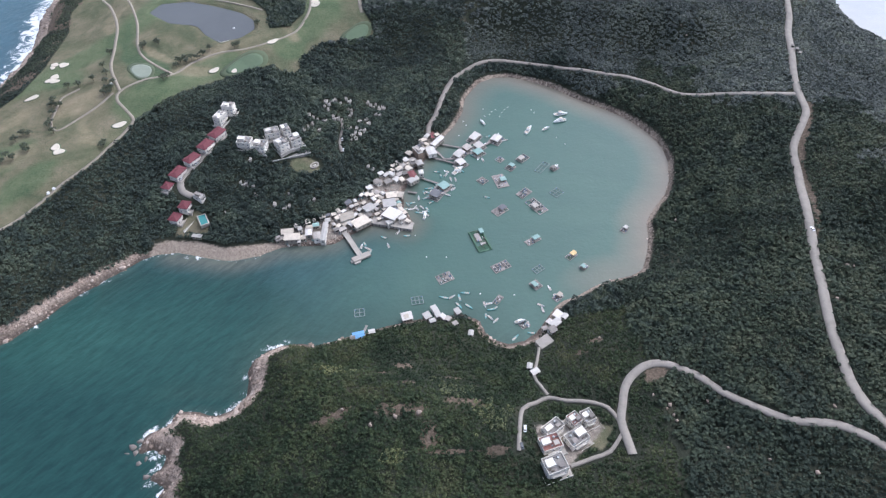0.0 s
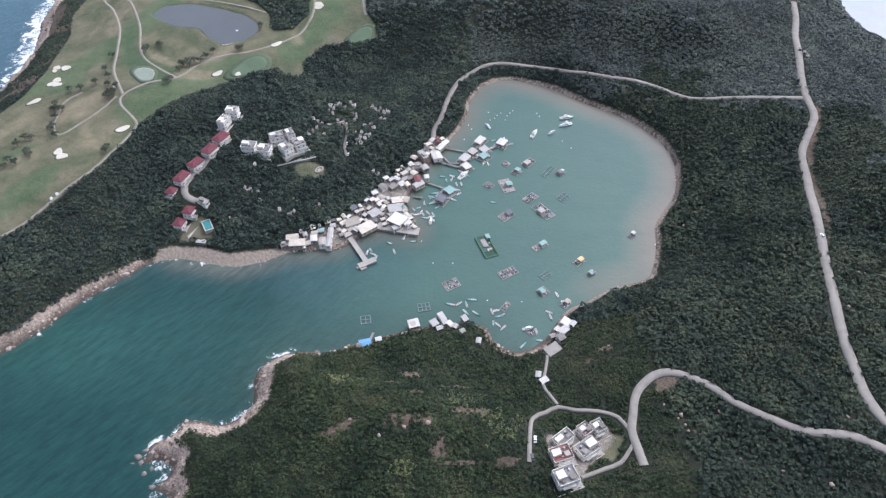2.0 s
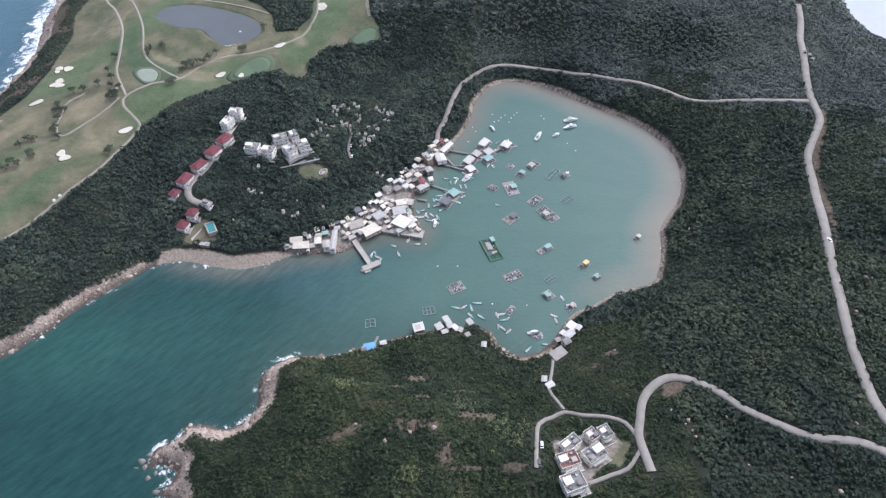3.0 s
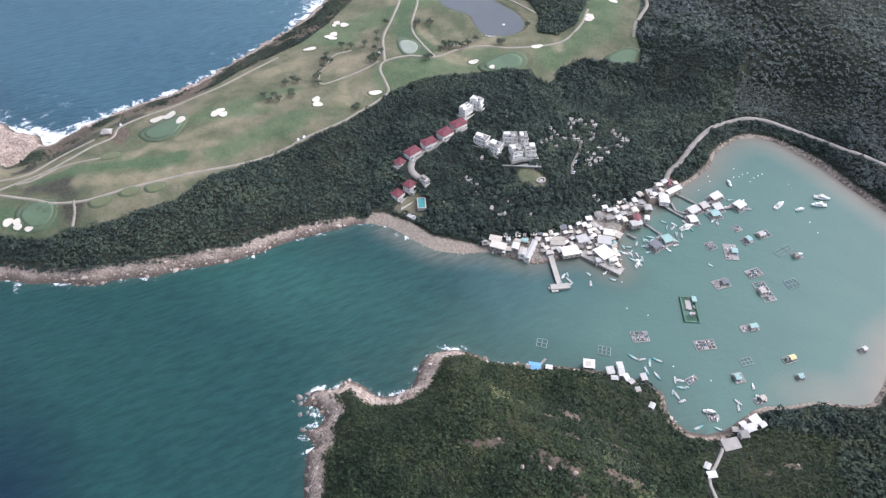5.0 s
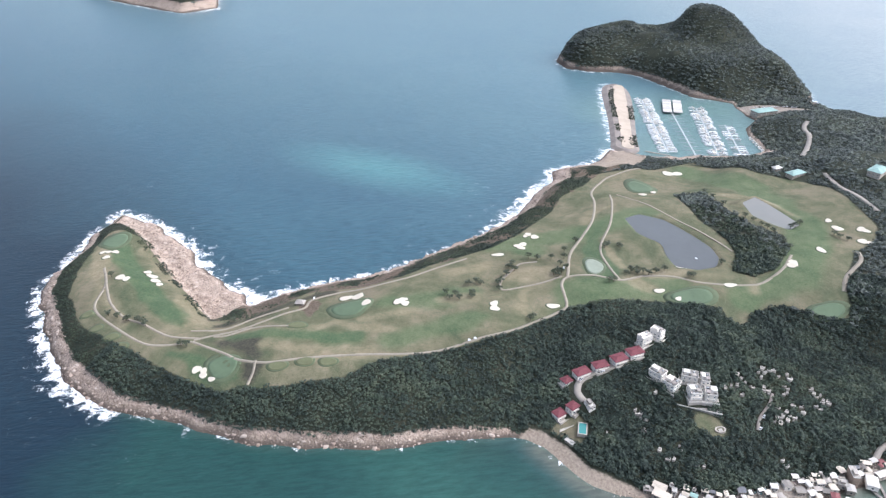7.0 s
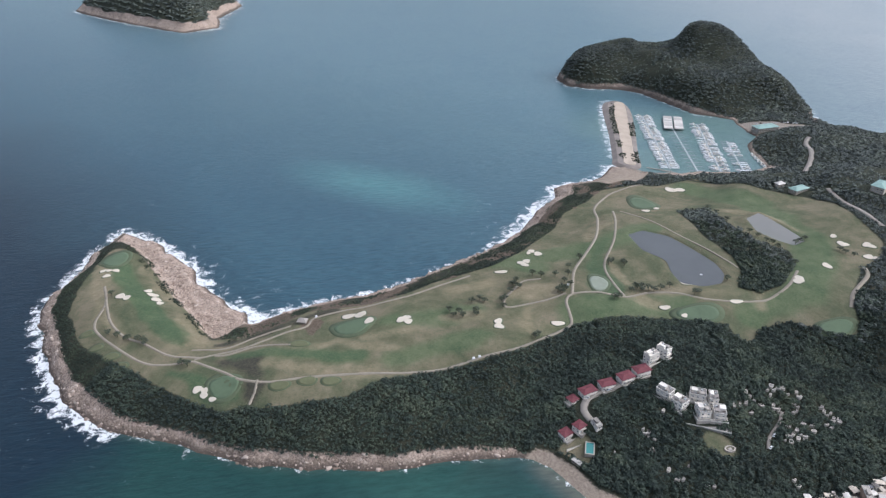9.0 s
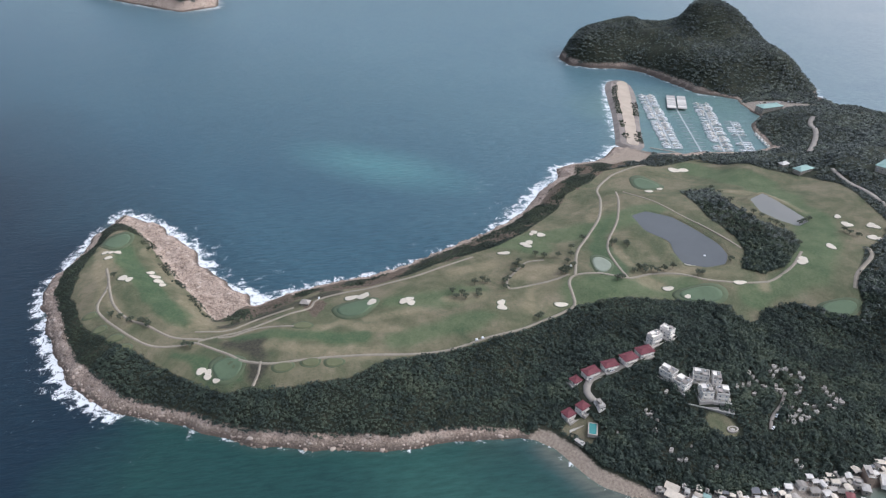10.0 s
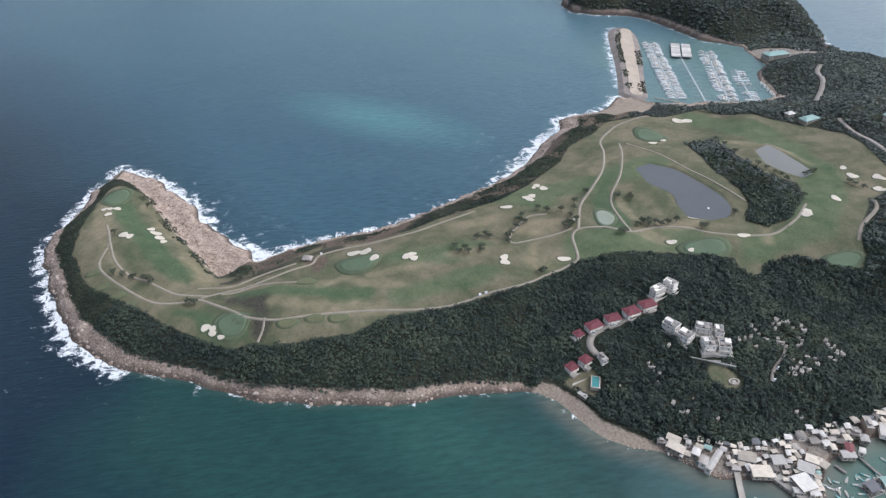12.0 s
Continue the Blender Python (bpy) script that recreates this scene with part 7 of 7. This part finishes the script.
def sheltered(x, y):
    """Taller trees stand behind the village and only here and there on the slope."""
    return broadleaf(x, y) & ((x > -215) | (np.random.default_rng(14).uniform(size=len(x)) < 0.22))


def broadleaf(x, y):
    return ((y > 305) | (x < -200)) & ~open_coast(x, y) & ((x < 25) | (y < 640))


def outlying(x, y):
    """The back of the eastern hills."""
    return x > 0.44 * y + 200


WEST = (-560, 130, 150, 720)
bushes("forest", WEST, 5.2, 11, (1.9, 4.4), CROWNS, WOODS, "dense dark green broadleaf forest on the slopes", sheltered, 0.3, 0.9)
bushes("understorey", WEST, 2.4, 12, (1.3, 2.5), TUFTS, WOODS, "dense green underwood between taller trees", broadleaf, 0.4, 0.75)
bushes("coast_scrub", (-800, -380, 170, 960), 2.3, 13, (0.8, 1.8), TUFTS, HEATH, "low dark windswept scrub above the outer shore", open_coast, 0.1, 0.7)
bushes("headland_shrubs", (-200, 130, 100, 312), 2.0, 14, (1.0, 1.9), LOW, SCRUB, "dense olive green shrubs over the headland hill", lambda x, y: (y < 305) | (x > 60), 0.2, 0.9, 1.7)
bushes("headland_trees", (-150, 110, 110, 305), 8.0, 24, (1.5, 3.0), CROWNS, SCRUB, "scattered small trees over the headland hill", lambda x, y: (y < 300) & (fractal(x, y, 60, 91) > -0.1), 0.15, 0.8, 1.5)
bushes("fresh_shrubs", (-100, 60, 150, 270), 1.8, 25, (0.8, 1.5), LOW, FRESH, "yellow-green patches of fresh shrubs on the headland hill",
       lambda x, y: np.minimum.reduce([np.hypot(x - 27, (y - 210) * 0.8) / 13, np.hypot(x + 28, y - 177) / 8, np.hypot(x + 74, (y - 248) * 1.4) / 14, np.hypot(x - 5, (y - 231) * 1.6) / 17]) + 0.9 * fractal(x, y, 8, 92) < 0.75, 0.5, 0.9)
def hazed(x, y):
    """Where northern and eastern hill scrub pales: grass patches, and haze put into the colour."""
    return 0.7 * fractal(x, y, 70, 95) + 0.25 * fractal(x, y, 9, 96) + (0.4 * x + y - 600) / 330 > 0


HILLSIDE, INNER, NORTH = (125, 480, 96, 690), (20, 130, 312, 690), (-420, 549, 640, 960)


def northern(x, y):
    return ((y > 690) | (x < -60)) & ((y > 715) | (x > -330)) & (to_line(x, y, SHORE_COVE) > 62) & ~outlying(x, y)


bushes("hillside_woods", HILLSIDE, 2.7, 15, (1.8, 3.0), TUFTS, HEATH, "low dark woods covering the bay's hillside", lambda x, y: (x > 128 + 12 * fractal(x, y, 30, 97)) & ~outlying(x, y) & ~hazed(x, y), 0.25, 0.8)
bushes("hillside_scrub", HILLSIDE, 2.7, 15, (1.8, 3.0), TUFTS, HAZED_SCRUB, "grey-green scrub up the bay's hillside, haze in its colour", lambda x, y: (x > 128) & ~outlying(x, y) & hazed(x, y), 0.25, 0.7)
bushes("outlying_scrub", (230, 549, 96, 960), 6.5, 19, (3.6, 5.6), TUFTS, HAZED_SCRUB, "low scrub over the back of the hills", outlying, 0.1, 0.6)
bushes("hillside_woods_inner", INNER, 2.7, 16, (1.4, 2.6), TUFTS, HEATH, "low dark woods covering the bay's shore", lambda x, y: (x > 25) & (y > 312) & ~hazed(x, y), 0.25, 0.8)
bushes("hillside_scrub_inner", INNER, 2.7, 16, (1.4, 2.6), TUFTS, HAZED_SCRUB, "grey-green scrub above the bay's shore, haze in its colour", lambda x, y: (x > 25) & (y > 312) & hazed(x, y), 0.25, 0.7)
bushes("northern_woods", NORTH, 4.3, 17, (2.2, 3.9), TUFTS, HEATH, "dark woods on the hills beyond the golf course", lambda x, y: northern(x, y) & ~hazed(x, y), 0.3, 0.8)
bushes("northern_scrub", NORTH, 4.3, 17, (2.2, 3.9), TUFTS, HAZED_SCRUB, "grey-green scrub on the hills beyond the golf course, haze in its colour", lambda x, y: northern(x, y) & hazed(x, y), 0.3, 0.7)
bushes("distant_scrub", (-850, 500, 955, 1660), 5.2, 18, (3.2, 5.2), LOW, HAZED_SCRUB, "far scrub on the hills round the marina, haze in its colour", lambda x, y: (y > 955) & ((x < -20) | (y < 1000)), 0.0, 0.7, 2.0)
nx, ny = jittered(-530, -455, 270, 420, 2.2, 29)
m = (to_line(nx, ny, [(-517, 292), (-506, 320), (-492, 360), (-478, 396)]) < 5) & (fractal(nx, ny, 14, 98) > -0.05)
nx, ny = nx[m], ny[m]
scatter("bank_scrub", nx, ny, on_ground(nx, ny) + 0.05, rng.uniform(0.6, 1.3, len(nx)), TUFTS, HEATH, "low dark scrub on the bank above the cove", "shrubs", 0.6, 30)
gx, gy = jittered(-760, -520, 285, 350, 2.0, 27)
m = (to_line(gx, gy, [(-735, 339), (-690, 329), (-654, 320), (-615, 311), (-581, 303), (-542, 296)]) < 4.5 + 5 * fractal(gx, gy, 30, 93)) & (fractal(gx, gy, 22, 94) > -0.12)
gx, gy = gx[m], gy[m]
scatter("ledge_scrub", gx, gy, on_ground(gx, gy) + 0.1, rng.uniform(0.8, 1.7, len(gx)), TUFTS, HEATH, "low dark scrub between turf and bare granite", "shrubs", 0.7, 28)
ix, iy, iz = ISLET_LAND
r = rng.uniform(9, 13, len(ix))
scatter("island_woods", ix, iy, iz - 3, r, TUFTS, HAZED_SCRUB, "scrub over the steep far island, haze in its colour", "forest", 0.5, 26)


# ---- broken rock along the shore ----
def slab_shapes(count, seed):
    """Angular blocks split off along joints, about one metre in radius, with a tilted flat top."""
    out, dice = [], np.random.default_rng(seed)
    for k in range(count):
        n = int(dice.integers(5, 8))
        ang = np.sort(np.arange(n) / n * 6.283 + dice.uniform(-0.35, 0.35, n))
        rad = dice.uniform(0.6, 1.1, n) * np.array([1.0, dice.uniform(0.7, 1.3)])[np.arange(n) % 2]
        rim = np.stack([np.cos(ang) * rad, np.sin(ang) * rad * dice.uniform(0.55, 1.0)], 1)
        lean = dice.uniform(-0.3, 0.3, 2)
        rows = [np.column_stack([rim * s, np.full(n, z) + (rim * s) @ lean * (z > 0)]) for s, z in ((1.12, -0.6), (1.0, 0.55), (0.82, 0.8))]
        v = np.vstack(rows + [[[0, 0, 0.86]]])
        f = [q for r in range(2) for i in range(n) for q in ((r * n + i, r * n + (i + 1) % n, (r + 1) * n + (i + 1) % n), (r * n + i, (r + 1) * n + (i + 1) % n, (r + 1) * n + i))]
        f += [(2 * n + i, 2 * n + (i + 1) % n, 3 * n) for i in range(n)]
        out.append((v, np.array(f)))
    return out


STONES = slab_shapes(18, 3)


def rubble(name, area, step, seed, sizes, share, tall, label):
    x, y = jittered(*area, step, seed)
    d = shore(x, y)
    m = (d > -1.2) & (d < 90)
    x, y, d = x[m], y[m], d[m]
    mark = zones(x, y, d)
    m = (mark["rock"] > 0.5) & (mark["beach"] < -2) & (to_line(x, y, SHORE_VILLAGE[:20]) > 12) & (to_line(x, y, SHORE_BAY) > 12) & (rng.uniform(size=len(x)) < share)
    x, y = x[m], y[m]
    r = (sizes[0] + (sizes[1] - sizes[0]) * rng.uniform(size=len(x)) ** 2.2) * (1 + 0.4 * fractal(x, y, 25, seed))
    return scatter(name, x, y, np.maximum(on_ground(x, y), -0.6) - r * tall * 0.42, r, STONES, SHORE_ROCK, label, "rocks", tall, seed)


ROCKY = (-860, 40, 150, 900)
rubble("shore_ledges", ROCKY, 3.6, 31, (1.0, 2.9), 0.5, 0.3, "jointed pinkish granite ledges along the shore")
rubble("shore_boulders", ROCKY, 2.2, 32, (0.4, 1.2), 0.4, 0.6, "broken pinkish granite boulders along the waterline")
tx, ty = jittered(-630, -430, 985, 1270, 3.4, 33)
spine = to_line(tx, ty, [(-464, 988), (-528, 1088), (-579, 1168), (-614, 1236)])
bank = to_line(tx, ty, [(-442, 992), (-505, 1112), (-548, 1184)])
m = (to_line(tx, ty, MOLE, True) > 3) & (((spine < 4.5) & (fractal(tx, ty, 30, 35) > -0.12)) | ((bank < 9) & (fractal(tx, ty, 40, 36) > -0.05)))
scatter("breakwater_shrubs", tx[m], ty[m], np.full(m.sum(), 4.3), rng.uniform(1.2, 2.6, m.sum()), TUFTS, HEATH, "patches of low scrub on the stone breakwater", "shrubs", 0.8, 34)
bx, by = jittered(20, 215, 330, 640, 2.6, 37)
bay_edge, inland = to_line(bx, by, SHORE_BAY[3:]), shore(bx, by)
m = (bay_edge < 5) & (inland < 3.5) & (fractal(bx, by, 18, 38) + 0.5 * rng.uniform(size=len(bx)) > 0.46)
bx, by = bx[m], by[m]
scatter("bay_stones", bx, by, np.maximum(on_ground(bx, by), -0.5) - 0.15, rng.uniform(0.35, 1.0, len(bx)), STONES, SHORE_ROCK, "scattered stones along the muddy edge of the bay", "rocks", 0.6, 39)


# ---- clutter and stones of the village ----
def box_shapes(count, seed):
    """Crates, planks, tanks and folded awnings as small bevel-topped boxes of many proportions."""
    out, dice = [], np.random.default_rng(seed)
    for _ in range(count):
        a, b, h = dice.uniform(0.4, 1.4), dice.uniform(0.25, 0.8), dice.uniform(0.25, 1.0)
        rows = [[(-a, -b, 0), (a, -b, 0), (a, b, 0), (-a, b, 0)], [(-a, -b, h), (a, -b, h), (a, b, h), (-a, b, h)], [(-a * 0.85, -b * 0.8, h * 1.12), (a * 0.85, -b * 0.8, h * 1.12), (a * 0.85, b * 0.8, h * 1.12), (-a * 0.85, b * 0.8, h * 1.12)]]
        f = [(4 * r + k, 4 * r + (k + 1) % 4, 4 * r + 4 + (k + 1) % 4, 4 * r + 4 + k) for r in range(2) for k in range(4)] + [(8, 9, 10, 11)]
        out.append((np.array(rows, float).reshape(-1, 3), np.array(f)))
    return out


def clutter_material():
    s = Shade("village_clutter")
    out = s.ramp(s.island(), (0.0, (0.07, 0.06, 0.055)), (0.2, (0.22, 0.18, 0.14)), (0.4, (0.4, 0.35, 0.29)), (0.58, (0.6, 0.56, 0.5)), (0.74, (0.2, 0.09, 0.08)), (0.82, (0.12, 0.3, 0.3)), (0.9, (0.3, 0.29, 0.28)))
    return s.done(s.mix(0.35, out, s.mix(1.0, out, s.noise(2.0, 4), "MULTIPLY")), 0.75, s.noise(4.0, 4), 0.4, 0.05)


vx, vy = jittered(-132, 8, 380, 530, 2.1, 51)
inside, inland = to_line(vx, vy, VILLAGE, True), shore(vx, vy)
m = (inside > -2.5) & (inland > 0.6) & (rng.uniform(size=len(vx)) < np.where(to_line(vx, vy, PLAZA, True) > 0, 0.22, 0.6))
for hx, hy, hr in taken:
    m &= np.hypot(vx - hx, vy - hy) > hr * 0.62
vx, vy = vx[m], vy[m]
scatter("yard_clutter", vx, vy, on_ground(vx, vy) - 0.1, rng.uniform(0.5, 1.15, len(vx)), box_shapes(14, 52), clutter_material(), "crates, planks, tanks and awnings crowded between village houses", "clutter", 1.0, 53)
wx, wy = jittered(-150, 10, 365, 530, 1.7, 54)
inland = shore(wx, wy)
m = (to_line(wx, wy, SHORE_VILLAGE[1:16]) < 4) & (inland > -2.2) & (inland < 2.5) & (fractal(wx, wy, 12, 55) + 0.6 * rng.uniform(size=len(wx)) > 0.2)
wx, wy = wx[m], wy[m]
scatter("waterfront_stones", wx, wy, np.maximum(on_ground(wx, wy), -0.4) - 0.15, rng.uniform(0.3, 0.9, len(wx)), STONES, SHORE_ROCK, "brown stones at the foot of the village waterfront", "rocks", 0.6, 56)
